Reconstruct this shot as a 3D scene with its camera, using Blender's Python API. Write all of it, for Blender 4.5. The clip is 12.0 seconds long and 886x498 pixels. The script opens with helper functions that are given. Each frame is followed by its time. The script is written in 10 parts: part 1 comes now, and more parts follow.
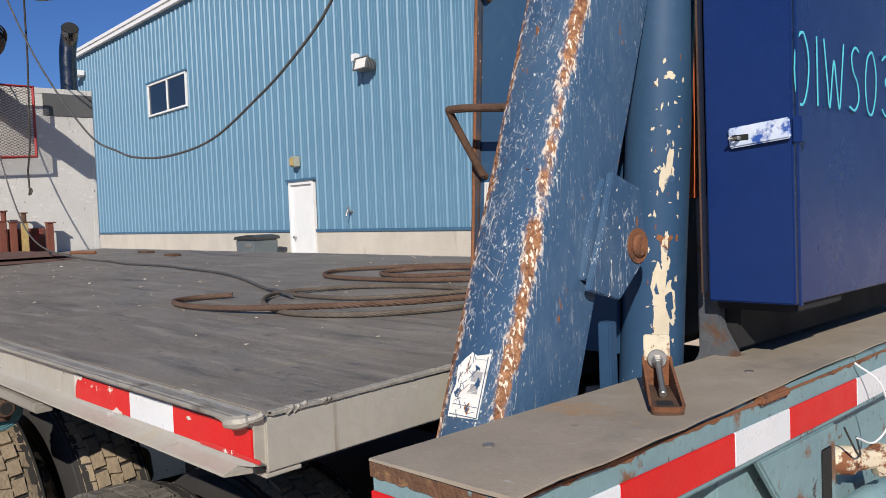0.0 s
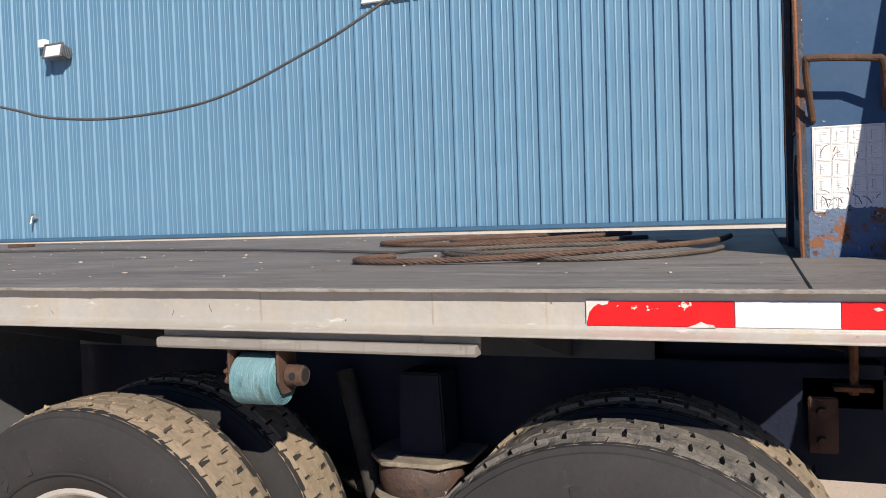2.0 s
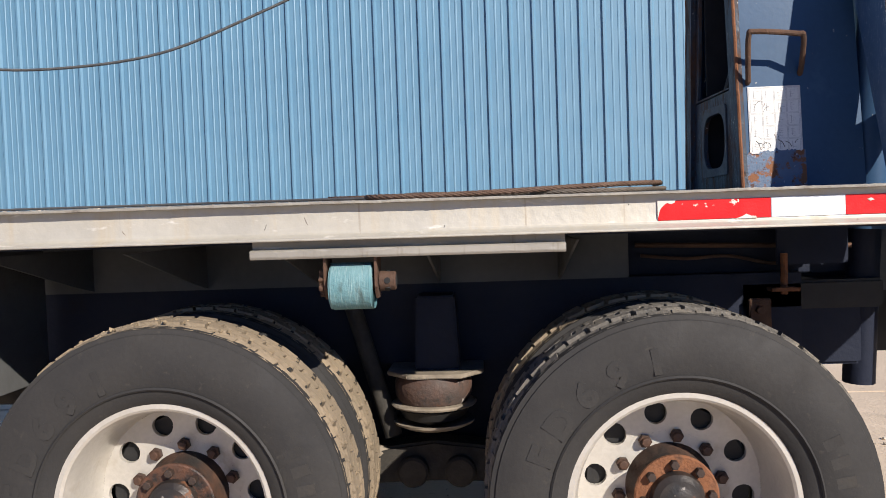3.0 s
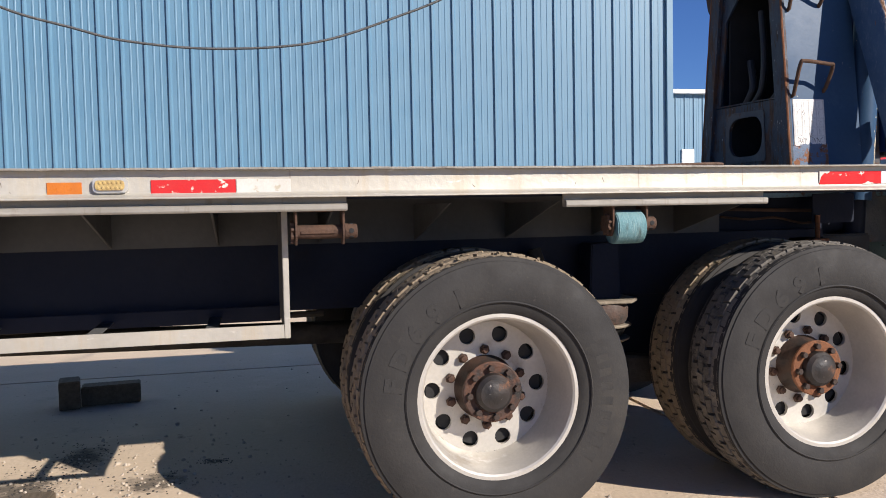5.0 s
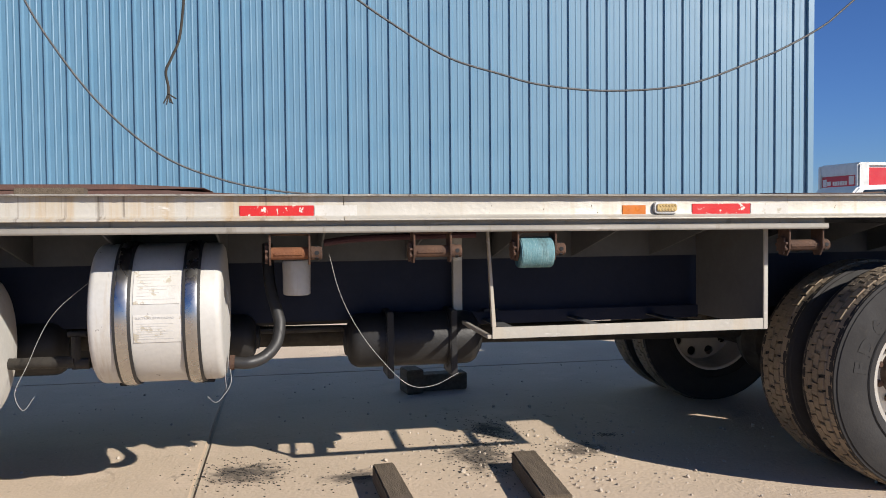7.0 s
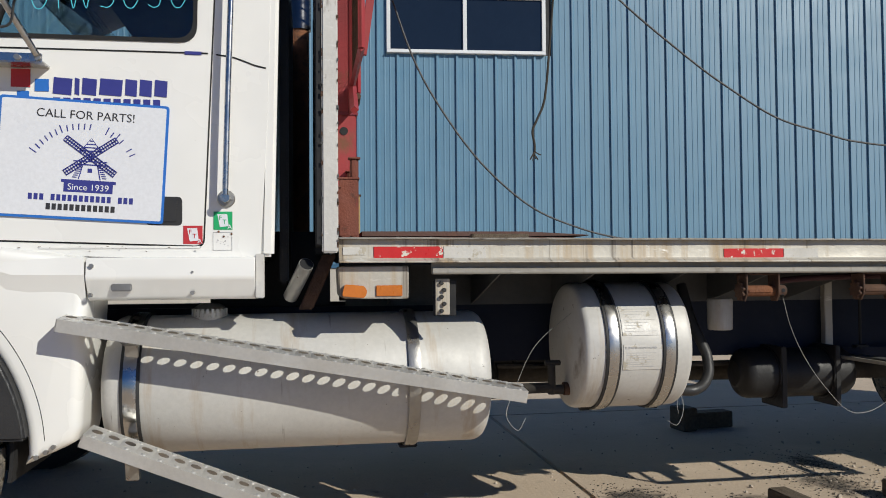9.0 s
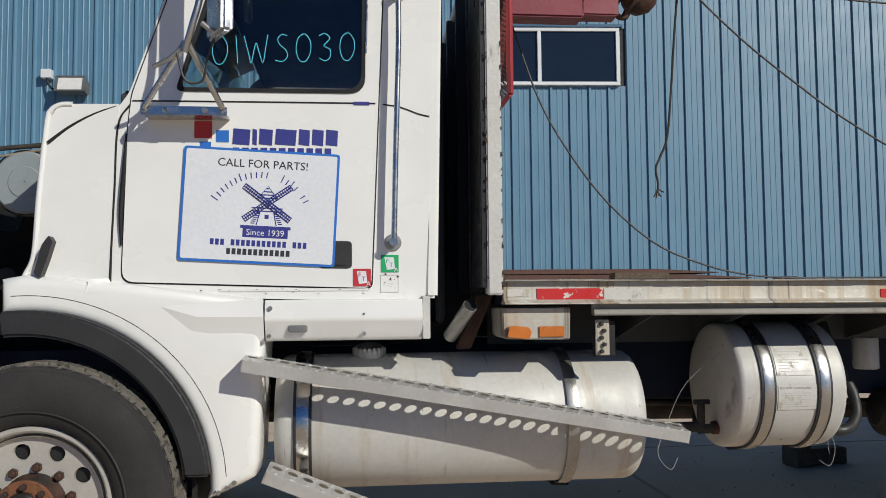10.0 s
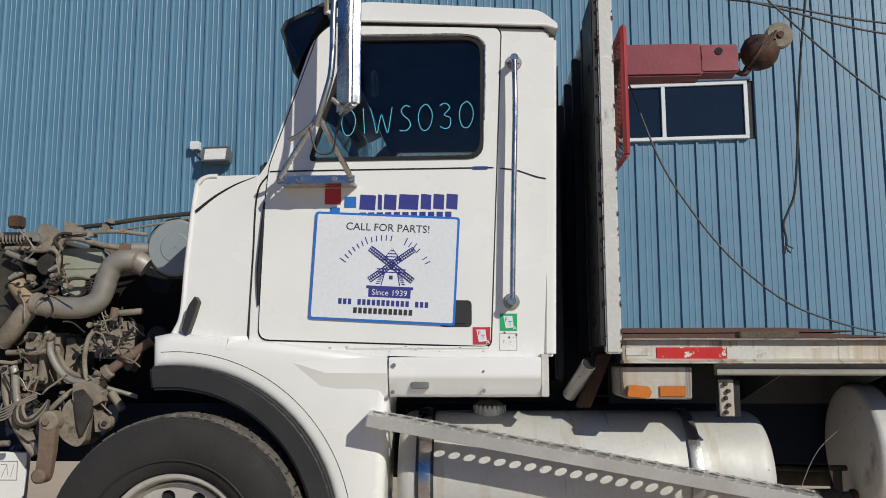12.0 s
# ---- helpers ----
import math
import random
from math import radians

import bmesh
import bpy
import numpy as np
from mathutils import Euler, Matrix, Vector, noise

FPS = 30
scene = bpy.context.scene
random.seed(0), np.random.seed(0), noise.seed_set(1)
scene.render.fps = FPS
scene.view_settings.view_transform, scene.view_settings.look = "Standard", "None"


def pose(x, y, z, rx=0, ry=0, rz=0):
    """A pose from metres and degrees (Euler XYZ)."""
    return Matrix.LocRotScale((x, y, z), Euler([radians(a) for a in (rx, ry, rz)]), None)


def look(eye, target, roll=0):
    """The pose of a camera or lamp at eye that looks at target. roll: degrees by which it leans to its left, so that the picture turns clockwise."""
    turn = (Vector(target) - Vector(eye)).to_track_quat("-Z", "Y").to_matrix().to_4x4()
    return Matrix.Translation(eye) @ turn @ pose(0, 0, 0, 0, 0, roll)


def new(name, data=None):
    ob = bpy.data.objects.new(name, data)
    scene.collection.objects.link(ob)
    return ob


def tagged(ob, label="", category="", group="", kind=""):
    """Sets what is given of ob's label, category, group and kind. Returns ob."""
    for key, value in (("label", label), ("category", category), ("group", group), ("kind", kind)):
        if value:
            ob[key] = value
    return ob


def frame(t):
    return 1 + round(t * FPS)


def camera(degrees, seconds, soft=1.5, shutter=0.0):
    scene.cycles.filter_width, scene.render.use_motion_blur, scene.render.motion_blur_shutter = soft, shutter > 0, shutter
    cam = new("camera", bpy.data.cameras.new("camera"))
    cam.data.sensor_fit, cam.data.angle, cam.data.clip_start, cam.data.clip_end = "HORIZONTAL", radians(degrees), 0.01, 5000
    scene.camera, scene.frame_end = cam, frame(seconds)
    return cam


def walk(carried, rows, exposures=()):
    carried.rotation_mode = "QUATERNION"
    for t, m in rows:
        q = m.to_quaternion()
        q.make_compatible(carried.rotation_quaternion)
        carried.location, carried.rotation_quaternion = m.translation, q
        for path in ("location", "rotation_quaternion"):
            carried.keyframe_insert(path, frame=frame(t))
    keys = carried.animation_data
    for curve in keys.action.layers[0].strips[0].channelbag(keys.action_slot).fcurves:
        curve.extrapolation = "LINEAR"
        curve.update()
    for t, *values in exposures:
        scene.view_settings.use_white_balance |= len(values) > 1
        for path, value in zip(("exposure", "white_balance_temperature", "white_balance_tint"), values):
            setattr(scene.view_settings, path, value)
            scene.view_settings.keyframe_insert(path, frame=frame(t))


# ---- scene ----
cam = camera(56.44, 12.0, 0.95)
# seconds; place; pitch, roll, heading
ROWS = [
    (0, 1.206, -0.652, 1.609, -2.58, 2.16, 46.01),
    (0.5, 0.830, -0.984, 1.577, -2.44, 2.02, 37.81),
    (1, 0.407, -1.273, 1.530, -2.25, 1.96, 32.80),
    (1.5, -0.039, -1.422, 1.492, -2.15, 1.84, 27.33),
    (2, -0.342, -1.657, 1.461, -2.15, 1.85, 20.07),
    (2.5, -0.699, -1.840, 1.396, -2.31, 1.92, 11.67),
    (3, -1.068, -2.127, 1.264, -2.24, 1.99, 3.34),
    (3.2, -1.222, -2.232, 1.241, -2.47, 2.09, 0.51),
    (4.8, -2.604, -2.787, 1.146, -2.64, 1.31, -12.77),
    (5, -2.817, -2.792, 1.174, -2.87, 1.16, -13.39),
    (5.5, -3.377, -2.938, 1.174, -2.64, 1.01, -14.38),
    (6, -3.907, -3.036, 1.189, -2.40, 0.84, -14.50),
    (6.5, -4.340, -3.050, 1.239, -2.21, 0.65, -12.78),
    (7, -4.779, -3.168, 1.226, -2.07, 0.53, -10.96),
    (7.5, -5.292, -3.199, 1.175, -1.09, 0.35, -9.29),
    (7.7, -5.505, -3.174, 1.210, -1.03, 0.34, -9.02),
    (9.3, -6.825, -3.270, 1.185, 2.04, 0.48, -9.33),
    (9.5, -6.898, -3.260, 1.212, 2.11, 0.42, -7.57),
    (10, -7.160, -3.289, 1.255, 3.48, 0.51, -6.14),
    (10.5, -7.179, -3.291, 1.260, 5.07, 0.51, -3.58),
    (11, -7.171, -3.273, 1.245, 6.38, 0.33, -0.69),
    (11.5, -7.146, -3.358, 1.256, 7.23, 0.17, 1.48),
    (12, -7.130, -3.388, 1.253, 7.54, 0.13, 2.62),
]
walk(cam, [(t, pose(x, y, z, 90 + pitch, roll, heading)) for t, x, y, z, pitch, roll, heading in ROWS],
     ((0, 0.14, 6450, 11), (0.5, 0.13, 6580, 11), (1, 0.23, 6580, 12), (1.5, 0.30, 6540, 13), (2, 0.44, 6540, 13), (3, 0.54, 6480, 12), (5, 0.48, 6450, 13), (6.5, 0.46, 6400, 12), (7.5, 0.22, 6350, 10), (9.5, -0.38, 6250, 6), (12, -0.46, 6250, 6)))

# ---- light ----
SUN = Vector((0.785, -0.975, 0.72)).normalized()
world = bpy.data.worlds.new("sky")
scene.world = world
world.use_nodes = True
wn = world.node_tree
sky = wn.nodes.new("ShaderNodeTexSky")
sky.sky_type = "NISHITA"
sky.sun_disc = False
sky.sun_elevation = math.asin(SUN.z)
sky.sun_rotation = math.atan2(SUN.x, SUN.y)
sky.altitude = 600
sky.air_density, sky.dust_density, sky.ozone_density = 1.0, 0.0, 4.0
wn.nodes["Background"].inputs["Strength"].default_value = 0.044
clear = wn.nodes.new("ShaderNodeMix")  # a clear, dry autumn sky
clear.data_type, clear.blend_type = "RGBA", "MULTIPLY"
clear.inputs[0].default_value, clear.inputs[7].default_value = 1.0, (0.73, 1.03, 1.62, 1)
wn.links.new(sky.outputs[0], clear.inputs[6])
wn.links.new(clear.outputs[2], wn.nodes["Background"].inputs["Color"])
sun = new("sun", bpy.data.lights.new("sun", "SUN"))
sun.data.energy, sun.data.angle, sun.data.color = 5.0, radians(0.55), (1.0, 0.93, 0.82)
sun.matrix_world = look(SUN * 30, (0, 0, 0))


# ---- materials ----
def ramp(nt, fac, stops):
    n = nt.nodes.new("ShaderNodeValToRGB")
    while len(n.color_ramp.elements) < len(stops):
        n.color_ramp.elements.new(0.5)
    for e, (p, c) in zip(n.color_ramp.elements, stops):
        e.position = p
        e.color = (*c, 1) if hasattr(c, "__len__") else (c, c, c, 1)
    nt.links.new(fac, n.inputs[0])
    return n.outputs[0]


def noise_tex(nt, vec, scale, detail=4, rough=0.6, distort=0.0):
    n = nt.nodes.new("ShaderNodeTexNoise")
    n.inputs["Scale"].default_value, n.inputs["Detail"].default_value = scale, detail
    n.inputs["Roughness"].default_value, n.inputs["Distortion"].default_value = rough, distort
    nt.links.new(vec, n.inputs["Vector"])
    return n.outputs[0]


def mapped(nt, stretch=(1, 1, 1)):
    c = nt.nodes.new("ShaderNodeTexCoord")
    m = nt.nodes.new("ShaderNodeMapping")
    m.inputs["Scale"].default_value = stretch
    nt.links.new(c.outputs["Object"], m.inputs[0])
    return m.outputs[0]


def mix(nt, fac, a, b):
    n = nt.nodes.new("ShaderNodeMix")
    n.data_type = "RGBA"
    for sock, v in ((n.inputs[0], fac), (n.inputs[6], a), (n.inputs[7], b)):
        if isinstance(v, bpy.types.NodeSocket):
            nt.links.new(v, sock)
        elif hasattr(v, "__len__"):
            sock.default_value = (*v, 1)
        else:
            sock.default_value = v
    return n.outputs[2]


def surface(name, base, alt=None, scale=3.0, amount=0.6, rough=0.6, metal=0.0, bump=0.15, grain=60.0, layers=(), coat=0.0, stretch=(1, 1, 1), spec=0.5):
    """base and alt mix in broad patches, a fine grain shades both; layers are (colour, scale, from, to, stretch, rough) patches of dirt, rust or chips on top."""
    m = bpy.data.materials.new(name)
    m.use_nodes = True
    nt = m.node_tree
    b = nt.nodes["Principled BSDF"]
    vec = mapped(nt, stretch)
    alt = alt or tuple(c * 0.75 for c in base)
    patch = ramp(nt, noise_tex(nt, vec, scale), ((0.35, 0.0), (0.7, amount)))
    col = mix(nt, patch, base, alt)
    fine = noise_tex(nt, vec, grain, 3)
    col = mix(nt, ramp(nt, fine, ((0.3, 0.0), (0.75, 0.22))), col, tuple(c * 0.55 for c in base))
    rsock = ramp(nt, noise_tex(nt, vec, scale * 2.3), ((0.3, max(rough - 0.1, 0.03)), (0.7, min(rough + 0.12, 1))))
    for lc, ls, l0, l1, lst, lr in layers:
        f = ramp(nt, noise_tex(nt, mapped(nt, lst), ls, 6, 0.65), ((l0, 0.0), (l1, 1.0)))
        col = mix(nt, f, col, lc)
        rsock = mix(nt, f, rsock, (lr, lr, lr))
    nt.links.new(col, b.inputs["Base Color"])
    nt.links.new(rsock, b.inputs["Roughness"])
    b.inputs["Metallic"].default_value = metal
    b.inputs["Coat Weight"].default_value = coat
    b.inputs["Coat Roughness"].default_value = 0.15
    b.inputs["Specular IOR Level"].default_value = spec
    if bump:
        bn = nt.nodes.new("ShaderNodeBump")
        bn.inputs["Strength"].default_value, bn.inputs["Distance"].default_value = bump, 0.01
        nt.links.new(fine, bn.inputs["Height"])
        nt.links.new(bn.outputs[0], b.inputs["Normal"])
    return m


U = (1, 1, 1)
RUST = (0.16, 0.062, 0.028)
M = {}
M["wall"] = surface("blue_wall_steel", (0.101, 0.226, 0.335), (0.087, 0.200, 0.302), 0.7, 0.8, 0.50, 0.0, 0.02, 40, (((0.15, 0.265, 0.36), 2.0, 0.62, 0.85, (6, 6, 0.5), 0.6),), spec=0.95)
M["wall_trim"] = surface("dark_blue_trim", (0.05, 0.13, 0.22), rough=0.45, bump=0.02)
M["white_trim"] = surface("white_trim", (0.75, 0.76, 0.76), (0.66, 0.67, 0.68), rough=0.45, bump=0.03)
M["foundation"] = surface("concrete_base", (0.52, 0.49, 0.43), (0.42, 0.39, 0.34), 1.5, 0.8, 0.9, 0, 0.3, 30, (((0.30, 0.27, 0.22), 3.0, 0.6, 0.8, (1, 1, 0.3), 0.95),))
M["concrete"] = surface("yard_concrete", (0.61, 0.485, 0.36), (0.50, 0.40, 0.295), 0.9, 0.8, 0.92, 0, 0.5, 45, (((0.64, 0.51, 0.385), 2.4, 0.55, 0.75, U, 0.95), ((0.24, 0.19, 0.14), 1.1, 0.62, 0.84, U, 0.8), ((0.10, 0.08, 0.065), 2.6, 0.68, 0.76, U, 0.7), ((0.30, 0.25, 0.19), 14.0, 0.62, 0.75, U, 0.95)))
M["earth"] = surface("far_ground", (0.48, 0.42, 0.33), (0.40, 0.345, 0.27), 0.2, 0.8, 0.95, 0, 0.2, 8)
OIL = ((-4.98, 0.91, 0.20, 0.20, 36), (-3.80, 0.95, 0.18, 0.32, 40), (-3.62, 1.45, 0.13, 0.22, 24), (-3.25, 0.95, 0.16, 0.14, 10), (-3.0, 1.2, 0.06, 0.04, 5), (-4.45, 0.75, 0.20, 0.12, 8))  # spills: x, y, two radii, grains


def soiled(m, spills):
    """Soak dark oil into a ground material round the given places."""
    nt = m.node_tree
    b = nt.nodes["Principled BSDF"]
    col = b.inputs["Base Color"].links[0].from_socket
    place = nt.nodes.new("ShaderNodeNewGeometry").outputs["Position"]
    ragged = noise_tex(nt, place, 9.0, 6, 0.7)
    for cx, cy, rx, ry, _ in spills:
        n = nt.nodes.new("ShaderNodeMapping")
        n.inputs["Location"].default_value = (-cx / rx, -cy / ry, 0)
        n.inputs["Scale"].default_value = (1 / rx, 1 / ry, 0)
        nt.links.new(place, n.inputs[0])
        far = nt.nodes.new("ShaderNodeVectorMath")
        far.operation = "LENGTH"
        nt.links.new(n.outputs[0], far.inputs[0])
        torn = nt.nodes.new("ShaderNodeMath")
        torn.operation = "MULTIPLY_ADD"
        nt.links.new(ragged, torn.inputs[0])
        torn.inputs[1].default_value = -2.6
        nt.links.new(far.outputs["Value"], torn.inputs[2])
        shifted = nt.nodes.new("ShaderNodeMath")
        shifted.operation = "ADD"
        nt.links.new(torn.outputs[0], shifted.inputs[0])
        shifted.inputs[1].default_value = 1.3
        col = mix(nt, ramp(nt, shifted.outputs[0], ((0.35, 0.85), (1.0, 0.0))), col, (0.055, 0.046, 0.038))
    nt.links.new(col, b.inputs["Base Color"])


soiled(M["concrete"], OIL)
M["oil"] = surface("oil_soil", (0.035, 0.03, 0.026), (0.07, 0.058, 0.045), 8, 0.8, 0.6, 0, 0.8, 60)
M["gravel"] = surface("gravel", (0.50, 0.43, 0.35), (0.32, 0.27, 0.21), 9, 0.8, 0.95, 0, 0.3, 80)
M["deck"] = surface("worn_deck_sheet", (0.165, 0.148, 0.128), (0.225, 0.202, 0.174), 1.6, 0.9, 0.6, 0.0, 0.25, 70, (((0.27, 0.248, 0.215), 6.0, 0.50, 0.72, (0.45, 3, 1), 0.7), ((0.085, 0.079, 0.072), 5.0, 0.54, 0.72, (0.45, 3.5, 1), 0.55), ((0.32, 0.30, 0.265), 26.0, 0.62, 0.68, (0.25, 4, 1), 0.7), ((0.07, 0.066, 0.062), 11.0, 0.61, 0.72, (1.2, 2.4, 1), 0.5), ((0.27, 0.185, 0.105), 2.6, 0.66, 0.80, U, 0.8)), spec=0.3)
M["platform"] = surface("worn_platform_sheet", (0.275, 0.235, 0.185), (0.33, 0.285, 0.228), 4.0, 0.9, 0.75, 0.0, 0.10, 110, (((0.33, 0.30, 0.26), 7.0, 0.56, 0.8, U, 0.8), ((0.34, 0.20, 0.08), 5.0, 0.66, 0.80, U, 0.8), ((0.17, 0.155, 0.135), 3.0, 0.52, 0.72, (1.5, 1, 1), 0.7), ((0.37, 0.35, 0.32), 60.0, 0.64, 0.70, (0.4, 2, 1), 0.8), ((0.09, 0.08, 0.07), 14.0, 0.66, 0.75, (1, 0.5, 1), 0.7)))
M["rail"] = surface("aluminium_rail", (0.47, 0.445, 0.39), (0.38, 0.355, 0.305), 2.2, 0.9, 0.5, 0.25, 0.12, 50, (((0.42, 0.35, 0.25), 1.2, 0.54, 0.80, (9, 6, 0.5), 0.8), ((0.22, 0.18, 0.14), 3.0, 0.66, 0.80, (12, 8, 0.4), 0.8), ((0.64, 0.62, 0.57), 7.0, 0.62, 0.72, (1, 1, 4), 0.4)))
M["rail_stained"] = surface("stained_aluminium_rail", (0.50, 0.475, 0.42), (0.45, 0.42, 0.36), 2.2, 0.9, 0.55, 0.2, 0.12, 50, (((0.42, 0.33, 0.22), 1.3, 0.46, 0.66, (9, 4, 0.3), 0.8), ((0.13, 0.105, 0.08), 1.6, 0.57, 0.68, (14, 4, 0.25), 0.8), ((0.64, 0.62, 0.57), 7.0, 0.62, 0.72, (1, 1, 4), 0.4)))
M["alu"] = surface("bare_aluminium", (0.62, 0.61, 0.58), (0.5, 0.49, 0.46), 3.0, 0.8, 0.42, 0.55, 0.1, 60, (((0.28, 0.25, 0.2), 5.0, 0.64, 0.8, U, 0.75),))
M["track"] = surface("dull_steel_track", (0.31, 0.29, 0.255), (0.22, 0.205, 0.18), 2.2, 0.9, 0.6, 0.2, 0.12, 50, (((0.16, 0.13, 0.10), 4.0, 0.58, 0.76, (6, 4, 0.6), 0.8), ((0.42, 0.40, 0.36), 8.0, 0.60, 0.72, (0.4, 1, 3), 0.5)))
M["lip"] = surface("battered_lip", (0.34, 0.32, 0.28), (0.22, 0.205, 0.18), 9.0, 0.9, 0.6, 0.2, 0.4, 60, (((0.12, 0.1, 0.085), 12.0, 0.58, 0.7, U, 0.8),))
M["headboard"] = surface("weathered_aluminium", (0.60, 0.59, 0.56), (0.50, 0.485, 0.455), 1.6, 0.9, 0.6, 0.05, 0.15, 60, (((0.30, 0.28, 0.25), 7.0, 0.63, 0.74, (2, 2, 0.6), 0.8), ((0.16, 0.12, 0.09), 26.0, 0.66, 0.69, (1, 1, 0.6), 0.8), ((0.68, 0.67, 0.65), 8.0, 0.60, 0.70, (1, 1, 3), 0.5)))
M["frame"] = surface("navy_frame_paint", (0.011, 0.0155, 0.031), (0.015, 0.019, 0.034), 3, 0.8, 0.6, 0, 0.2, 40, (((0.024, 0.022, 0.021), 4.0, 0.64, 0.82, U, 0.9),), spec=0.2)
M["sill"] = surface("grey_sill_paint", (0.105, 0.107, 0.108), (0.075, 0.076, 0.077), 2.5, 0.8, 0.7, 0.1, 0.15, 40, (((0.10, 0.085, 0.07), 4.0, 0.62, 0.8, U, 0.9),))
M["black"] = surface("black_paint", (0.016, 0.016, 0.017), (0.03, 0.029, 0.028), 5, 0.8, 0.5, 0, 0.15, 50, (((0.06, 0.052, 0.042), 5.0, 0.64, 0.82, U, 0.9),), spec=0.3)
M["plastic"] = surface("black_plastic", (0.022, 0.022, 0.023), (0.035, 0.034, 0.033), 5, 0.8, 0.5, 0, 0.1, 120)
M["rubber"] = surface("tyre_rubber", (0.026, 0.025, 0.025), (0.042, 0.039, 0.036), 4, 0.8, 0.75, 0, 0.12, 90, (((0.055, 0.049, 0.042), 3.0, 0.58, 0.88, U, 0.9), ((0.05, 0.045, 0.04), 40.0, 0.62, 0.72, (1, 1, 1), 0.9)), spec=0.3)
M["tread"] = surface("dusty_tread", (0.20, 0.158, 0.108), (0.31, 0.24, 0.16), 5, 0.9, 0.9, 0, 0.7, 60, (((0.31, 0.24, 0.16), 4.0, 0.56, 0.72, U, 0.95), ((0.075, 0.062, 0.048), 24.0, 0.60, 0.74, U, 0.9)))
M["tread_grey"] = surface("worn_grey_tread", (0.105, 0.096, 0.083), (0.19, 0.168, 0.138), 14, 0.9, 0.85, 0, 0.7, 60, (((0.26, 0.225, 0.17), 7.0, 0.56, 0.74, U, 0.95), ((0.03, 0.029, 0.028), 22.0, 0.56, 0.68, (1, 0.4, 1), 0.9)))
M["mud"] = surface("dried_mud", (0.36, 0.28, 0.18), (0.25, 0.19, 0.12), 9, 0.8, 0.95, 0, 0.8, 70)
M["rim"] = surface("dull_alloy_rim", (0.55, 0.52, 0.47), (0.44, 0.41, 0.36), 5, 0.8, 0.45, 0.35, 0.1, 80, (((0.33, 0.25, 0.16), 4.0, 0.6, 0.8, U, 0.8), ((0.70, 0.69, 0.67), 5.0, 0.62, 0.75, U, 0.35)))
M["rust"] = surface("rust", RUST, (0.26, 0.11, 0.05), 9, 0.9, 0.9, 0.1, 0.5, 90, (((0.06, 0.035, 0.025), 14.0, 0.55, 0.7, U, 0.9),))
M["rust_dark"] = surface("dark_rust", (0.07, 0.04, 0.028), (0.14, 0.075, 0.045), 9, 0.9, 0.85, 0.2, 0.4, 90)
M["hub"] = surface("greasy_hub", (0.030, 0.026, 0.024), (0.11, 0.052, 0.03), 12, 0.9, 0.6, 0.3, 0.3, 70)
M["spring_rust"] = surface("greasy_rusted_spring", (0.10, 0.052, 0.036), (0.05, 0.045, 0.042), 12, 0.9, 0.7, 0.1, 0.4, 60, (((0.025, 0.024, 0.023), 16.0, 0.52, 0.62, U, 0.7), ((0.30, 0.27, 0.24), 40.0, 0.66, 0.69, U, 0.8)))
M["hub_rust"] = surface("greasy_rusted_flange", (0.055, 0.032, 0.024), (0.15, 0.06, 0.03), 14, 0.9, 0.7, 0.2, 0.4, 80, (((0.02, 0.018, 0.017), 12.0, 0.5, 0.62, U, 0.5),))
M["hub_cap"] = surface("greasy_axle_cap", (0.022, 0.021, 0.021), (0.05, 0.035, 0.028), 10, 0.9, 0.45, 0.2, 0.2, 70, (((0.20, 0.085, 0.04), 11.0, 0.56, 0.64, U, 0.9), ((0.24, 0.22, 0.2), 60.0, 0.68, 0.70, U, 0.7)))
M["red_tape"] = surface("red_reflective_tape", (0.60, 0.011, 0.013), (0.50, 0.011, 0.013), 8, 0.6, 0.38, 0, 0.1, 200, (((0.62, 0.58, 0.51), 16.0, 0.66, 0.67, U, 0.6), ((0.62, 0.56, 0.5), 60.0, 0.70, 0.71, U, 0.6)), spec=0.3)
M["red_worn"] = surface("worn_red_tape", (0.55, 0.02, 0.02), (0.47, 0.02, 0.02), 8, 0.6, 0.35, 0, 0.1, 200, (((0.62, 0.58, 0.51), 24.0, 0.585, 0.60, U, 0.6),))
M["white_tape"] = surface("white_reflective_tape", (0.70, 0.73, 0.77), (0.62, 0.65, 0.69), 8, 0.6, 0.3, 0, 0.015, 200, coat=0.4)
M["white_worn"] = surface("worn_white_tape", (0.62, 0.60, 0.56), (0.5, 0.48, 0.43), 8, 0.8, 0.4, 0, 0.1, 100, (((0.42, 0.38, 0.30), 20.0, 0.56, 0.6, U, 0.6),))
M["orange"] = surface("orange_reflector", (0.55, 0.16, 0.012), (0.42, 0.11, 0.01), 20, 0.8, 0.3, 0, 0.1, 200, coat=0.4)
M["amber"] = surface("amber_lens", (0.6, 0.18, 0.02), (0.5, 0.13, 0.01), 20, 0.6, 0.15, 0, 0.05, 200, coat=0.8)
M["marker"] = surface("yellowed_marker_lens", (0.5, 0.36, 0.14), (0.35, 0.24, 0.1), 30, 0.9, 0.3, 0, 0.2, 100, coat=0.5)
M["red_lens"] = surface("red_lamp_lens", (0.24, 0.004, 0.010), (0.17, 0.003, 0.007), 20, 0.6, 0.12, 0, 0.05, 200, coat=0.8)
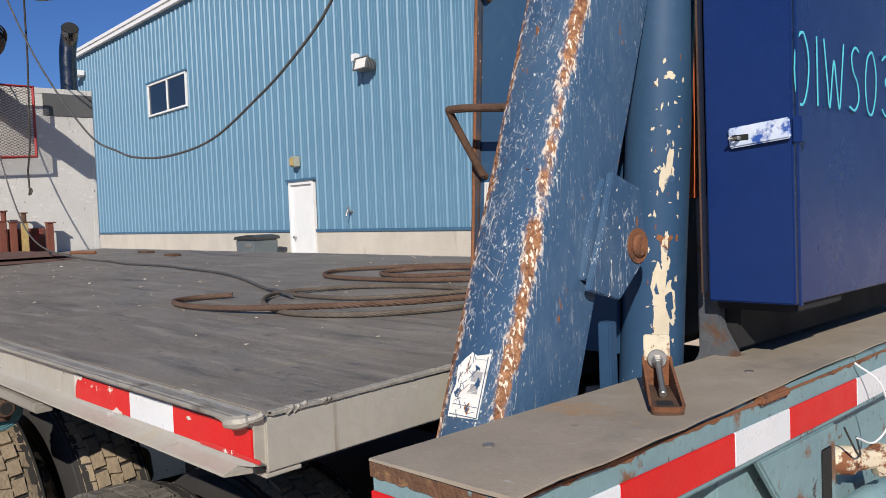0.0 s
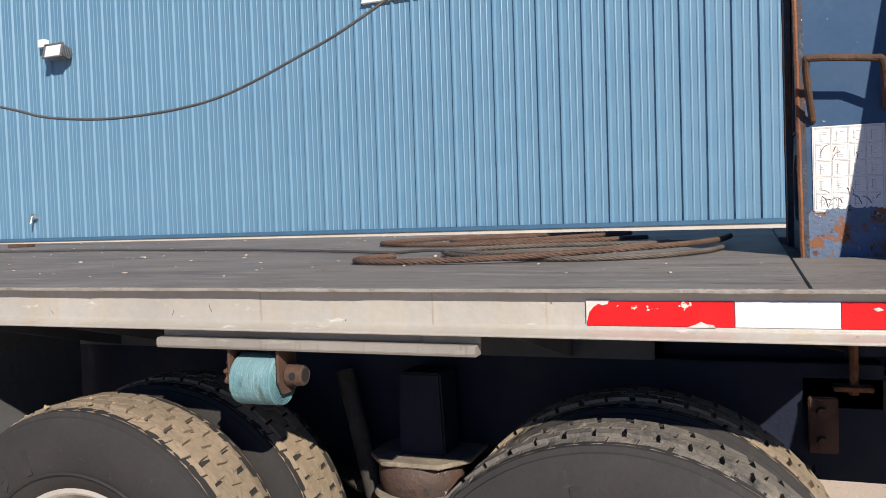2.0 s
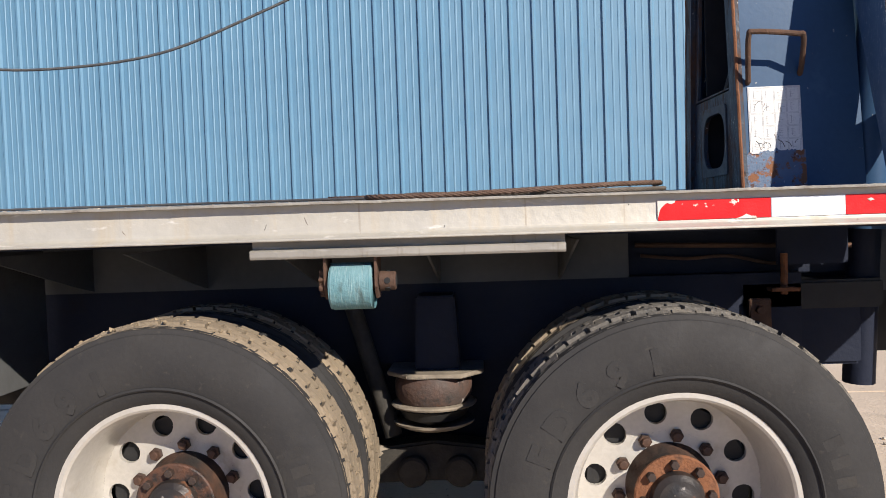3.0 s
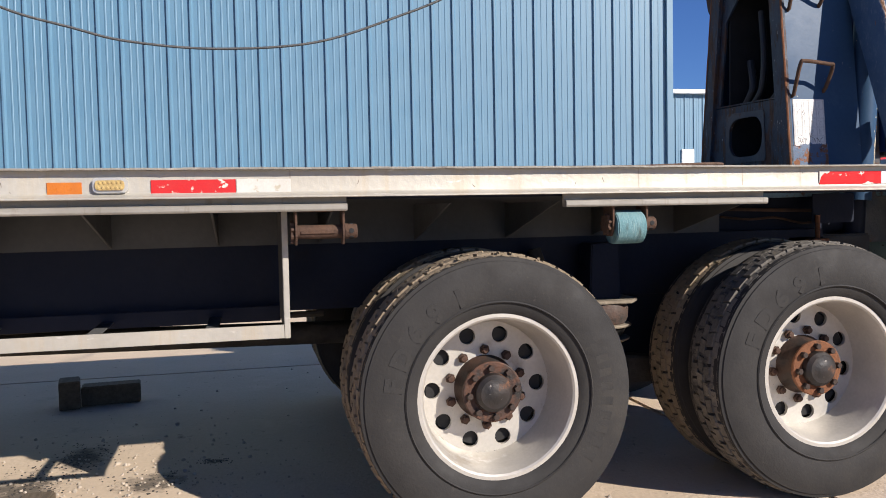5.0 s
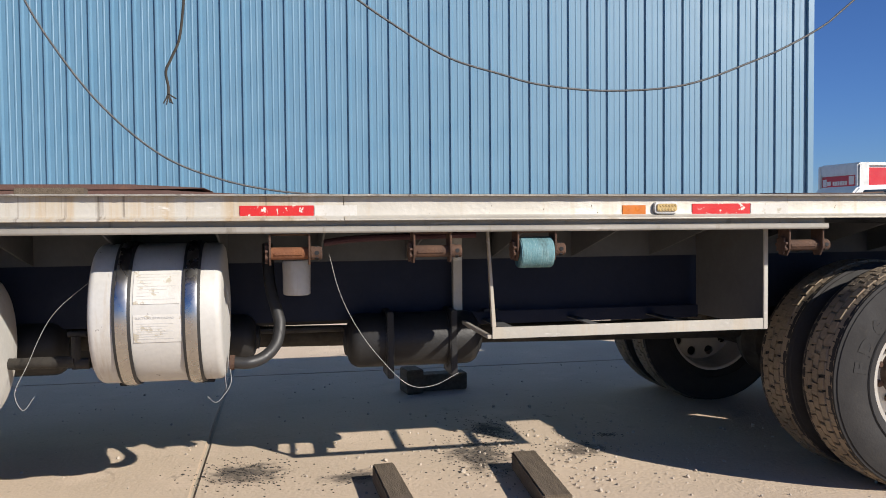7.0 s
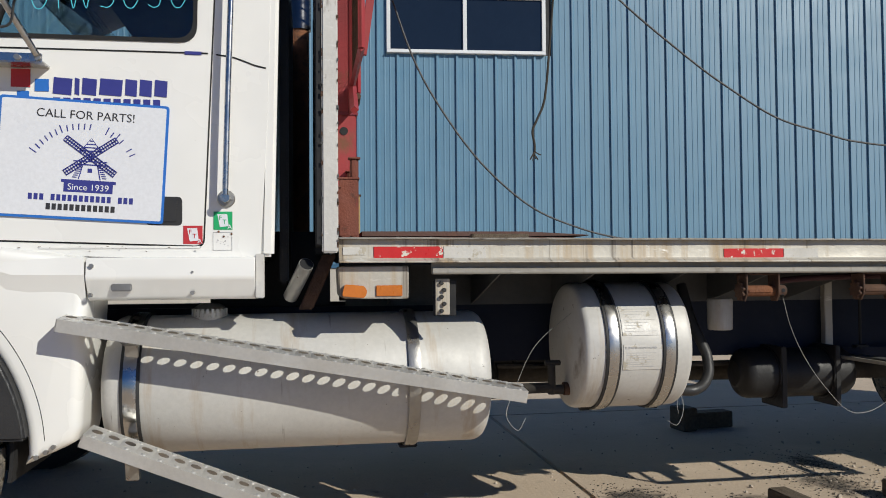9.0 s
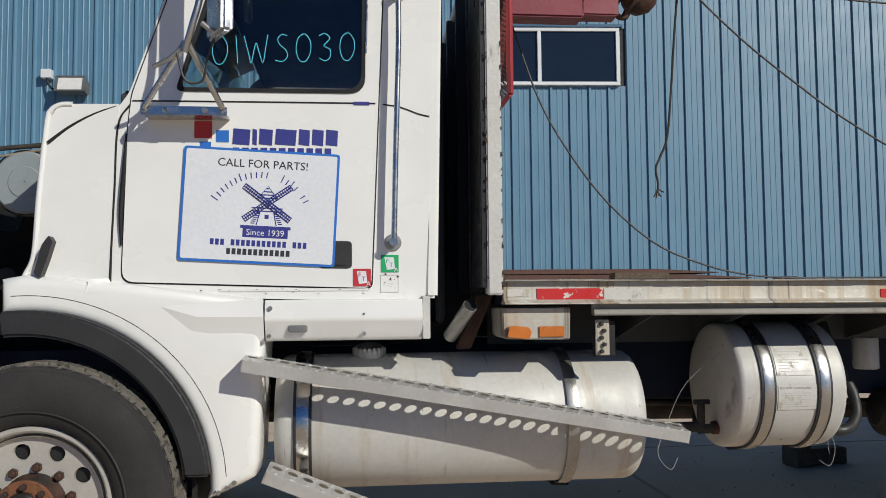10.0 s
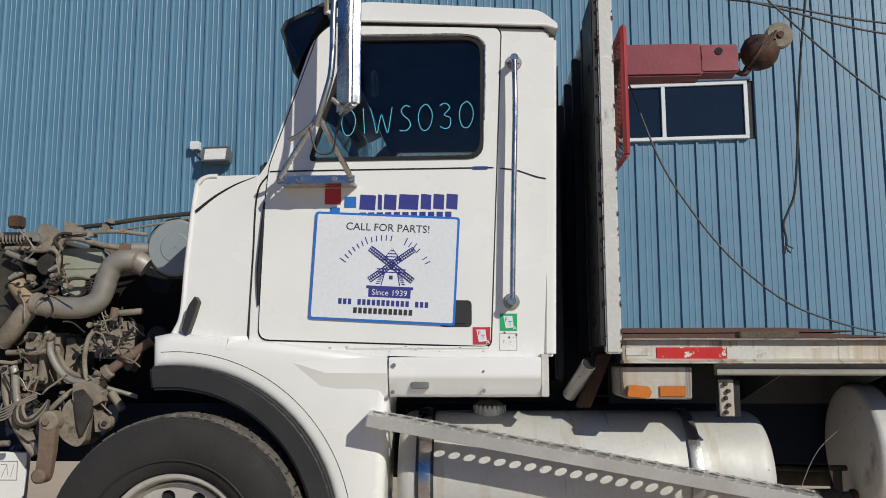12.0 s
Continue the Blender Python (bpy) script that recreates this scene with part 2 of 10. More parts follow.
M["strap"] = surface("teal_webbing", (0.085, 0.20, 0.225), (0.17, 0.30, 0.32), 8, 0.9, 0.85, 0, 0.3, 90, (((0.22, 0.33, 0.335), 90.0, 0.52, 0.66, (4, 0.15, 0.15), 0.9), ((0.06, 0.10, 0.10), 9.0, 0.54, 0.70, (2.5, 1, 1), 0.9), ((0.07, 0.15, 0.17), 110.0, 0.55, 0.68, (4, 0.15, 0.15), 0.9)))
M["cab"] = surface("white_cab_paint", (0.82, 0.81, 0.775), (0.80, 0.788, 0.75), 0.7, 0.6, 0.26, 0, 0.0, 2.0, (((0.64, 0.60, 0.52), 1.2, 0.76, 0.98, (1, 1, 0.5), 0.6), ((0.22, 0.17, 0.12), 70.0, 0.745, 0.755, U, 0.8)), coat=0.35)
M["tank"] = surface("dirty_white_tank", (0.58, 0.565, 0.53), (0.49, 0.475, 0.44), 2.5, 0.8, 0.5, 0.1, 0.06, 50, (((0.40, 0.31, 0.21), 2.2, 0.56, 0.78, (5, 0.6, 0.6), 0.75), ((0.14, 0.10, 0.07), 3.0, 0.66, 0.78, (8, 0.6, 0.6), 0.8), ((0.24, 0.22, 0.20), 30.0, 0.68, 0.70, U, 0.8)))
M["dark_strap"] = surface("dark_maroon_strap", (0.045, 0.014, 0.018), (0.07, 0.03, 0.03), 9, 0.8, 0.9, 0, 0.3, 90)
M["chrome"] = surface("chrome", (0.58, 0.57, 0.55), (0.46, 0.45, 0.43), 5, 0.5, 0.26, 1.0, 0.0, 60)
M["steel"] = surface("dull_steel", (0.42, 0.41, 0.39), (0.3, 0.29, 0.27), 6, 0.8, 0.35, 0.8, 0.1, 60)
M["stack"] = surface("dark_chrome", (0.13, 0.13, 0.135), (0.09, 0.09, 0.095), 5, 0.5, 0.2, 1.0, 0.0, 60)
M["blue_scab"] = surface("rust_eaten_blue_paint", (0.10, 0.15, 0.23), (0.07, 0.11, 0.18), 9, 0.9, 0.6, 0, 0.3, 60, (((0.20, 0.085, 0.04), 22.0, 0.50, 0.56, U, 0.9), ((0.09, 0.04, 0.025), 50.0, 0.58, 0.64, U, 0.9), ((0.55, 0.54, 0.5), 60.0, 0.66, 0.68, U, 0.8)))
M["hasp"] = surface("overpainted_hasp", (0.66, 0.72, 0.82), (0.40, 0.52, 0.74), 14, 0.9, 0.35, 0.1, 0.05, 60, (((0.03, 0.09, 0.36), 22.0, 0.52, 0.60, U, 0.4),))
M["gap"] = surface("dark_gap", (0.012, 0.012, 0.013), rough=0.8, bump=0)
M["interior"] = surface("dark_cab_trim", (0.03, 0.031, 0.034), (0.045, 0.045, 0.047), 4, 0.8, 0.8, 0, 0.2, 60)
M["crane"] = surface("navy_crane_paint", (0.027, 0.067, 0.136), (0.037, 0.084, 0.156), 2.0, 0.9, 0.42, 0, 0.03, 50, (((0.05, 0.10, 0.17), 5.0, 0.6, 0.75, U, 0.5), ((0.5, 0.49, 0.45), 46.0, 0.69, 0.71, (1, 1, 0.7), 0.7), ((0.17, 0.075, 0.035), 7.0, 0.69, 0.74, U, 0.9)), spec=0.25)
M["grey_worn"] = surface("worn_grey_steel", (0.10, 0.105, 0.11), (0.045, 0.055, 0.075), 9, 0.9, 0.7, 0.1, 0.3, 60, (((0.10, 0.055, 0.035), 12.0, 0.56, 0.66, U, 0.9),))
M["post_worn"] = surface("rust_streaked_post_paint", (0.022, 0.034, 0.055), (0.035, 0.048, 0.07), 5, 0.9, 0.6, 0, 0.3, 60, (((0.085, 0.045, 0.028), 9.0, 0.50, 0.60, (2, 2, 0.5), 0.9), ((0.05, 0.03, 0.022), 24.0, 0.54, 0.62, (2, 2, 0.5), 0.9), ((0.55, 0.53, 0.49), 55.0, 0.66, 0.68, (2, 2, 0.6), 0.8)))


def scratched_paint(name, edge_x=None, slope=None):
    """Navy paint with fine scratches; where an edge is given, rust and primer eat in from it."""
    m = bpy.data.materials.new(name)
    m.use_nodes = True
    nt = m.node_tree
    b = nt.nodes["Principled BSDF"]
    co = nt.nodes.new("ShaderNodeTexCoord").outputs["Object"]

    def turned(rot, stretch):
        n = nt.nodes.new("ShaderNodeMapping")
        n.inputs["Rotation"].default_value, n.inputs["Scale"].default_value = rot, stretch
        nt.links.new(co, n.inputs[0])
        return n.outputs[0]

    def calc(op, a, c):
        n = nt.nodes.new("ShaderNodeMath")
        n.operation = op
        for sock, v in zip(n.inputs, (a, c)):
            if isinstance(v, bpy.types.NodeSocket):
                nt.links.new(v, sock)
            else:
                sock.default_value = v
        return n.outputs[0]

    xyz = nt.nodes.new("ShaderNodeSeparateXYZ")
    nt.links.new(co, xyz.inputs[0])
    front, worn = 0.0, 1.0
    if edge_x is not None:
        front = calc("SUBTRACT", xyz.outputs[1], calc("ADD", calc("MULTIPLY", xyz.outputs[2], slope[0]), slope[1]))
        worn = ramp(nt, front, ((0.02, 1.0), (0.05, 0.22)))  # the side away from the yard is scratched less
    fine = noise_tex(nt, co, 60, 4)
    col = mix(nt, ramp(nt, noise_tex(nt, co, 5.0), ((0.35, 0.0), (0.7, 1.0))), (0.034, 0.080, 0.156), (0.054, 0.104, 0.178))
    col = mix(nt, ramp(nt, noise_tex(nt, turned((0, 0, 0), (1, 1, 0.4)), 14), ((0.52, 0.0), (0.75, 0.7))), col, (0.085, 0.135, 0.20))
    # hairlines: thin level sets of stretched noise, broken up by a second one
    for rot, stretch, sc, w, lo in (((0.4, 0.5, 0), (9, 9, 1), 7.0, 0.009, 0.50), ((0.3, -0.7, 0.3), (9, 9, 1), 6.0, 0.008, 0.54), ((0, 1.3, 0), (10, 10, 1), 6.0, 0.008, 0.56), ((0.2, 0.15, 0), (12, 12, 1), 5.0, 0.010, 0.52)):
        line = ramp(nt, calc("ABSOLUTE", calc("SUBTRACT", noise_tex(nt, turned(rot, stretch), sc, 3, 0.5), 0.5), 0), ((0.0, 1.0), (w, 0.0)))
        gate = ramp(nt, noise_tex(nt, turned(rot, (2, 2, 1)), sc * 2.6, 3), ((lo + 0.02, 0.0), (lo + 0.07, 1.0)))
        col = mix(nt, calc("MULTIPLY", calc("MULTIPLY", line, gate), worn), col, (0.60, 0.62, 0.62))
    chips = ramp(nt, noise_tex(nt, turned((0, 0, 0), (1.5, 1.5, 0.8)), 85, 4, 0.6), ((0.655, 0.0), (0.67, 1.0)))
    col = mix(nt, calc("MULTIPLY", chips, worn), col, (0.66, 0.65, 0.60))
    rust = ramp(nt, noise_tex(nt, turned((0, 0, 0), (1, 1, 0.35)), 24, 5, 0.65), ((0.645, 0.0), (0.67, 1.0)))
    col = mix(nt, rust, col, (0.20, 0.085, 0.04))
    rough = mix(nt, rust, (0.45, 0.45, 0.45), (0.9, 0.9, 0.9))
    if edge_x is not None:
        gap = None
        for ex, reach in edge_x:
            d = calc("MULTIPLY", calc("ADD", calc("ABSOLUTE", calc("SUBTRACT", xyz.outputs[0], ex), 0), calc("MAXIMUM", front, 0.0)), reach)
            gap = d if gap is None else calc("MINIMUM", gap, d)
        broad = noise_tex(nt, turned((0, 0, 0), (1, 1, 0.5)), 11, 5, 0.7)
        eaten = calc("SUBTRACT", gap, calc("MULTIPLY", calc("SUBTRACT", broad, 0.5), 0.06))
        close = ramp(nt, eaten, ((0.009, 1.0), (0.0125, 0.0)))
        near_ = ramp(nt, eaten, ((0.0125, 1.0), (0.020, 0.0)))
        speck = ramp(nt, noise_tex(nt, turned((0, 0, 0), (1.6, 1.6, 0.7)), 75, 5, 0.65), ((0.535, 0.0), (0.56, 1.0)))
        rusty = mix(nt, ramp(nt, noise_tex(nt, co, 95, 6, 0.7), ((0.36, 0.0), (0.64, 1.0))), (0.09, 0.036, 0.02), (0.36, 0.175, 0.085))
        col = mix(nt, calc("MULTIPLY", near_, speck), col, (0.68, 0.62, 0.54))
        col = mix(nt, close, col, rusty)
        flake = ramp(nt, noise_tex(nt, turned((0, 0, 0), (1.3, 1.3, 0.45)), 120, 5, 0.65), ((0.555, 0.0), (0.58, 1.0)))
        col = mix(nt, calc("MULTIPLY", close, flake), col, (0.66, 0.58, 0.48))
        rough = mix(nt, close, rough, (0.9, 0.9, 0.9))
    nt.links.new(col, b.inputs["Base Color"])
    nt.links.new(rough, b.inputs["Roughness"])
    b.inputs["Specular IOR Level"].default_value = 0.35
    bn = nt.nodes.new("ShaderNodeBump")
    bn.inputs["Strength"].default_value, bn.inputs["Distance"].default_value = 0.2, 0.01
    nt.links.new(fine, bn.inputs["Height"])
    nt.links.new(bn.outputs[0], b.inputs["Normal"])
    return m


LX0, LX1, LD = 0.053, 0.201, 0.20  # the outrigger leg's two sides and its depth
M["leg_paint"] = scratched_paint("leg_paint", ((LX0 + 0.009, 0.9), (LX1 - 0.004, 0.72)), (0.36, 0.335 - 1.33 * 0.36))
M["bracket_paint"] = scratched_paint("bracket_paint")
M["crane_rust"] = surface("rusted_edge", (0.30, 0.13, 0.055), (0.18, 0.07, 0.03), 12, 0.9, 0.9, 0.1, 0.5, 70, (((0.52, 0.37, 0.24), 150.0, 0.50, 0.58, (1.6, 1.6, 0.5), 0.8), ((0.74, 0.68, 0.58), 80.0, 0.635, 0.66, (1.4, 1.4, 0.6), 0.8), ((0.09, 0.035, 0.02), 90.0, 0.57, 0.62, U, 0.9), ((0.03, 0.075, 0.15), 55.0, 0.575, 0.595, (1.3, 1.3, 0.45), 0.5)))
M["edge_rust"] = surface("scaling_edge_rust", (0.15, 0.075, 0.04), (0.09, 0.048, 0.03), 18, 0.9, 0.9, 0.1, 0.6, 70, (((0.26, 0.15, 0.07), 30.0, 0.56, 0.66, U, 0.9), ((0.04, 0.03, 0.024), 40.0, 0.60, 0.68, U, 0.9), ((0.17, 0.24, 0.25), 22.0, 0.64, 0.68, U, 0.7)))
M["cream"] = surface("cream_primer", (0.62, 0.55, 0.42), (0.5, 0.43, 0.32), 12, 0.8, 0.8, 0, 0.2, 60, (((0.03, 0.07, 0.14), 20.0, 0.6, 0.63, U, 0.5),))
M["chip"] = surface("bare_chip", (0.66, 0.65, 0.61), (0.5, 0.47, 0.42), 30, 0.8, 0.7, 0, 0.05, 200)
M["cream_rust"] = surface("rust_eaten_cream_paint", (0.60, 0.53, 0.40), (0.48, 0.40, 0.29), 12, 0.8, 0.8, 0, 0.3, 60, (((0.19, 0.075, 0.035), 26.0, 0.50, 0.56, U, 0.9), ((0.09, 0.035, 0.02), 60.0, 0.60, 0.66, U, 0.9)))
M["box_blue"] = surface("blue_cabinet_paint", (0.008, 0.025, 0.115), (0.010, 0.03, 0.125), 1.5, 0.7, 0.3, 0, 0.015, 40, (((0.05, 0.07, 0.14), 2.0, 0.66, 0.95, U, 0.5), ((0.4, 0.42, 0.45), 90.0, 0.735, 0.74, U, 0.6)), spec=0.3)
M["ltblue"] = surface("chipped_light_blue", (0.19, 0.30, 0.325), (0.14, 0.235, 0.265), 5, 0.8, 0.6, 0, 0.2, 60, (((0.17, 0.085, 0.045), 9.0, 0.585, 0.65, U, 0.9), ((0.06, 0.06, 0.06), 16.0, 0.63, 0.66, U, 0.8), ((0.13, 0.065, 0.035), 50.0, 0.63, 0.66, U, 0.9)))
M["red_rust"] = surface("rusted_red_iron", (0.20, 0.066, 0.042), (0.15, 0.045, 0.03), 9, 0.9, 0.85, 0.1, 0.4, 80, (((0.07, 0.035, 0.025), 14.0, 0.58, 0.7, U, 0.9), ((0.30, 0.035, 0.035), 7.0, 0.60, 0.68, U, 0.7)))
M["red_paint"] = surface("red_jib_paint", (0.33, 0.032, 0.034), (0.24, 0.028, 0.03), 3, 0.9, 0.5, 0, 0.1, 50, (((0.17, 0.07, 0.04), 6.0, 0.56, 0.68, (1, 1, 0.5), 0.9),))
M["maroon"] = surface("maroon_paint", (0.22, 0.02, 0.035), (0.17, 0.018, 0.03), 3, 0.8, 0.5, 0, 0.08, 50, (((0.30, 0.09, 0.06), 9.0, 0.68, 0.74, U, 0.8),))
M["cable"] = surface("wire_rope", (0.10, 0.10, 0.10), (0.15, 0.145, 0.14), 20, 0.9, 0.6, 0.5, 0.4, 200)
M["cable_brown"] = surface("weathered_wire_rope", (0.105, 0.085, 0.068), (0.155, 0.13, 0.105), 16, 0.9, 0.75, 0.25, 0.4, 200)
M["cable_rust"] = surface("rusty_wire_rope", (0.10, 0.058, 0.04), (0.16, 0.10, 0.07), 14, 0.9, 0.8, 0.2, 0.5, 200)
M["wood"] = surface("old_timber", (0.10, 0.075, 0.05), (0.17, 0.13, 0.09), 7, 0.9, 0.9, 0, 0.5, 40, stretch=(6, 1, 6))
M["paper"] = surface("white_label", (0.74, 0.73, 0.70), (0.64, 0.62, 0.58), 9, 0.7, 0.6, 0, 0.05, 100, (((0.35, 0.33, 0.3), 16.0, 0.66, 0.7, U, 0.7),))
M["sign"] = surface("white_sign_vinyl", (0.74, 0.75, 0.78), (0.70, 0.71, 0.74), 3, 0.6, 0.35, 0, 0.0, 60)
M["ink"] = surface("black_ink", (0.03, 0.03, 0.035), rough=0.6, bump=0)
M["navy_ink"] = surface("navy_ink", (0.035, 0.04, 0.24), (0.03, 0.035, 0.2), rough=0.5, bump=0)
M["label_ink"] = surface("sun_bleached_ink", (0.50, 0.49, 0.47), (0.42, 0.41, 0.39), 20, 0.8, rough=0.6, bump=0)
M["ink_grey"] = surface("faded_grey_ink", (0.34, 0.34, 0.35), rough=0.6, bump=0)
M["blue_ink"] = surface("blue_ink", (0.03, 0.16, 0.55), (0.03, 0.14, 0.48), rough=0.4, bump=0)
M["red_ink"] = surface("red_ink", (0.50, 0.03, 0.04), (0.42, 0.03, 0.035), rough=0.5, bump=0)
M["green_ink"] = surface("green_ink", (0.02, 0.38, 0.13), (0.02, 0.32, 0.11), rough=0.5, bump=0)
M["teal_ink"] = surface("teal_marker", (0.10, 0.60, 0.72), (0.08, 0.48, 0.62), 30, 0.8, rough=0.6, bump=0)
M["dust_metal"] = surface("dusty_engine_metal", (0.33, 0.28, 0.215), (0.17, 0.142, 0.11), 12, 0.9, 0.85, 0.2, 0.4, 60, (((0.035, 0.033, 0.03), 9.0, 0.6, 0.72, U, 0.7),))
# even near-black that holds the engine bay's shade
M["engine_bay_dark"] = surface("engine_bay_shade", (0.012, 0.0115, 0.011), (0.022, 0.020, 0.018), 6, 0.9, 0.8, 0, 0.4, 40, spec=0.2)
M["dust_rust"] = surface("dusty_rusted_iron", (0.215, 0.15, 0.108), (0.15, 0.105, 0.076), 9, 0.9, 0.85, 0.1, 0.4, 60)
M["stub_tan"] = surface("tan_cut_pipe", (0.36, 0.27, 0.16), (0.26, 0.20, 0.13), 12, 0.9, 0.8, 0.1, 0.3, 60, (((0.22, 0.11, 0.055), 14.0, 0.55, 0.68, U, 0.9),))
M["plate_brown"] = surface("brown_rusted_plate", (0.125, 0.066, 0.052), (0.095, 0.055, 0.045), 4, 0.9, 0.85, 0.1, 0.3, 60, (((0.20, 0.10, 0.06), 5.0, 0.62, 0.75, U, 0.9),))
M["dust_pipe"] = surface("dusty_alloy_pipe", (0.36, 0.33, 0.29), (0.27, 0.245, 0.21), 6, 0.8, 0.5, 0.4, 0.15, 60)
M["dust_black"] = surface("dusty_black_rubber", (0.028, 0.026, 0.023), (0.075, 0.066, 0.054), 8, 0.9, 0.85, 0, 0.3, 60, spec=0.3)
M["bottle"] = surface("yellowed_plastic_tank", (0.36, 0.37, 0.30), (0.28, 0.28, 0.22), 6, 0.8, 0.5, 0, 0.1, 40)
M["filter"] = surface("grey_filter_can", (0.30, 0.34, 0.35), (0.24, 0.27, 0.27), 6, 0.8, 0.5, 0.1, 0.1, 40)
M["lamp_grey"] = surface("weathered_lamp_casting", (0.15, 0.16, 0.165), (0.10, 0.11, 0.115), 6, 0.8, 0.55, 0.2, 0.1, 40)
M["bin"] = surface("grey_bin_plastic", (0.09, 0.11, 0.12), (0.12, 0.14, 0.15), 4, 0.8, 0.6, 0, 0.1, 60)
M["truck_red"] = surface("red_lorry_paint", (0.52, 0.02, 0.03), (0.45, 0.02, 0.03), 1, 0.6, 0.4, 0, 0.0, 20)
M["hose_orange"] = surface("orange_hose", (0.5, 0.12, 0.04), (0.4, 0.09, 0.03), 10, 0.8, 0.6, 0, 0.1, 60)
M["foliage"] = surface("bare_scrub", (0.09, 0.075, 0.055), (0.13, 0.105, 0.075), 2, 0.8, 0.95, 0, 0.4, 10)


def glass_mat(name, tint, rough=0.02):
    m = bpy.data.materials.new(name)
    m.use_nodes = True
    b = m.node_tree.nodes["Principled BSDF"]
    b.inputs["Base Color"].default_value = (*tint, 1)
    b.inputs["Transmission Weight"].default_value = 1.0
    b.inputs["Roughness"].default_value = rough
    b.inputs["IOR"].default_value = 1.45
    return m


M["glass"] = glass_mat("tinted_glass", (0.74, 0.80, 0.79))
M["window_glass"] = surface("dark_window_pane", (0.012, 0.02, 0.035), (0.015, 0.024, 0.04), 1, 0.5, 0.06, 0, 0, 10)
M["mirror"] = surface("mirror", (0.85, 0.85, 0.86), (0.85, 0.85, 0.86), 1, 0, 0.03, 1.0, 0, 10)


# ---- builders ----
def thing(name, base, label, category, group="", kind=""):
    ob = new(name)
    ob.location = base
    ob.empty_display_size = 0.1
    return tagged(ob, label, category, group, kind)


def finish(bm, name, mats, smooth=30):
    bmesh.ops.recalc_face_normals(bm, faces=bm.faces)
    me = bpy.data.meshes.new(name)
    if smooth:
        lim = radians(smooth)
        for f in bm.faces:
            f.smooth = True
        for e in bm.edges:
            if len(e.link_faces) != 2 or e.calc_face_angle(0) > lim:
                e.smooth = False
    bm.to_mesh(me)
    bm.free()
    for m in mats if isinstance(mats, (list, tuple)) else [mats]:
        me.materials.append(m)
    return me


def base_of(ob):
    """A thing stands at its base; a part's own frame is the world's."""
    return Vector((0, 0, 0)) if ob.parent else Vector(ob.location)


def part(name, bm, material, parent, label="", smooth=30):
    """bm holds world places; it becomes one mesh under parent."""
    ob = new(name, finish(bm, name, material, smooth))
    ob.parent = parent
    ob.matrix_parent_inverse = Matrix.Translation(-base_of(parent))
    return tagged(ob, label)


def piece(name, me, parent, m, label=""):
    """A shared mesh me under parent, at the world pose m."""
    ob = new(name, me)
    ob.parent = parent
    ob.matrix_parent_inverse = Matrix.Translation(-base_of(parent))
    ob.matrix_basis = m
    return tagged(ob, label)


def solo(name, bm, material, label, category, group="", kind="", smooth=30):
    return tagged(new(name, finish(bm, name, material, smooth)), label, category, group, kind)


def box(x0, x1, y0, y1, z0, z1, bevel=0.004, bm=None, m=None, mi=0):
    b = bmesh.new()
    bmesh.ops.create_cube(b, size=1)
    for v in b.verts:
        v.co = Vector((x0 + (v.co.x + 0.5) * (x1 - x0), y0 + (v.co.y + 0.5) * (y1 - y0), z0 + (v.co.z + 0.5) * (z1 - z0)))
    if bevel:
        bmesh.ops.bevel(b, geom=b.edges[:], offset=min(bevel, 0.4 * min(abs(x1 - x0), abs(y1 - y0), abs(z1 - z0))), segments=2, affect="EDGES")
    return merge(bm, b, m, mi)


def merge(bm, b, m=None, mi=0):
    if m is not None:
        b.transform(m)
    for f in b.faces:
        f.material_index = mi
    if bm is None:
        return b
    me = bpy.data.meshes.new("tmp")
    b.to_mesh(me)
    b.free()
    bm.from_mesh(me)
    bpy.data.meshes.remove(me)
    return bm


def prism(poly, axis, a0, a1, bevel=0.0, bm=None, m=None, mi=0, seg=2):
    """poly: corners in the two other axes, in order; pulled along axis from a0 to a1."""
    b = bmesh.new()

    def at(p, a):
        return {"x": (a, p[0], p[1]), "y": (p[0], a, p[1]), "z": (p[0], p[1], a)}[axis]

    v0 = [b.verts.new(at(p, a0)) for p in poly]
    v1 = [b.verts.new(at(p, a1)) for p in poly]
    n = len(poly)
    b.faces.new(v0)
    b.faces.new(v1[::-1])
    for i in range(n):
        b.faces.new((v0[i], v1[i], v1[(i + 1) % n], v0[(i + 1) % n]))
    bmesh.ops.recalc_face_normals(b, faces=b.faces)
    if bevel:
        bmesh.ops.bevel(b, geom=b.edges[:], offset=bevel, segments=seg, affect="EDGES", clamp_overlap=True)
    return merge(bm, b, m, mi)


def frame_of(d):
    d = Vector(d).normalized()
    up = Vector((0, 0, 1)) if abs(d.z) < 0.9 else Vector((1, 0, 0))
    a = d.cross(up).normalized()
    return a, a.cross(d).normalized()


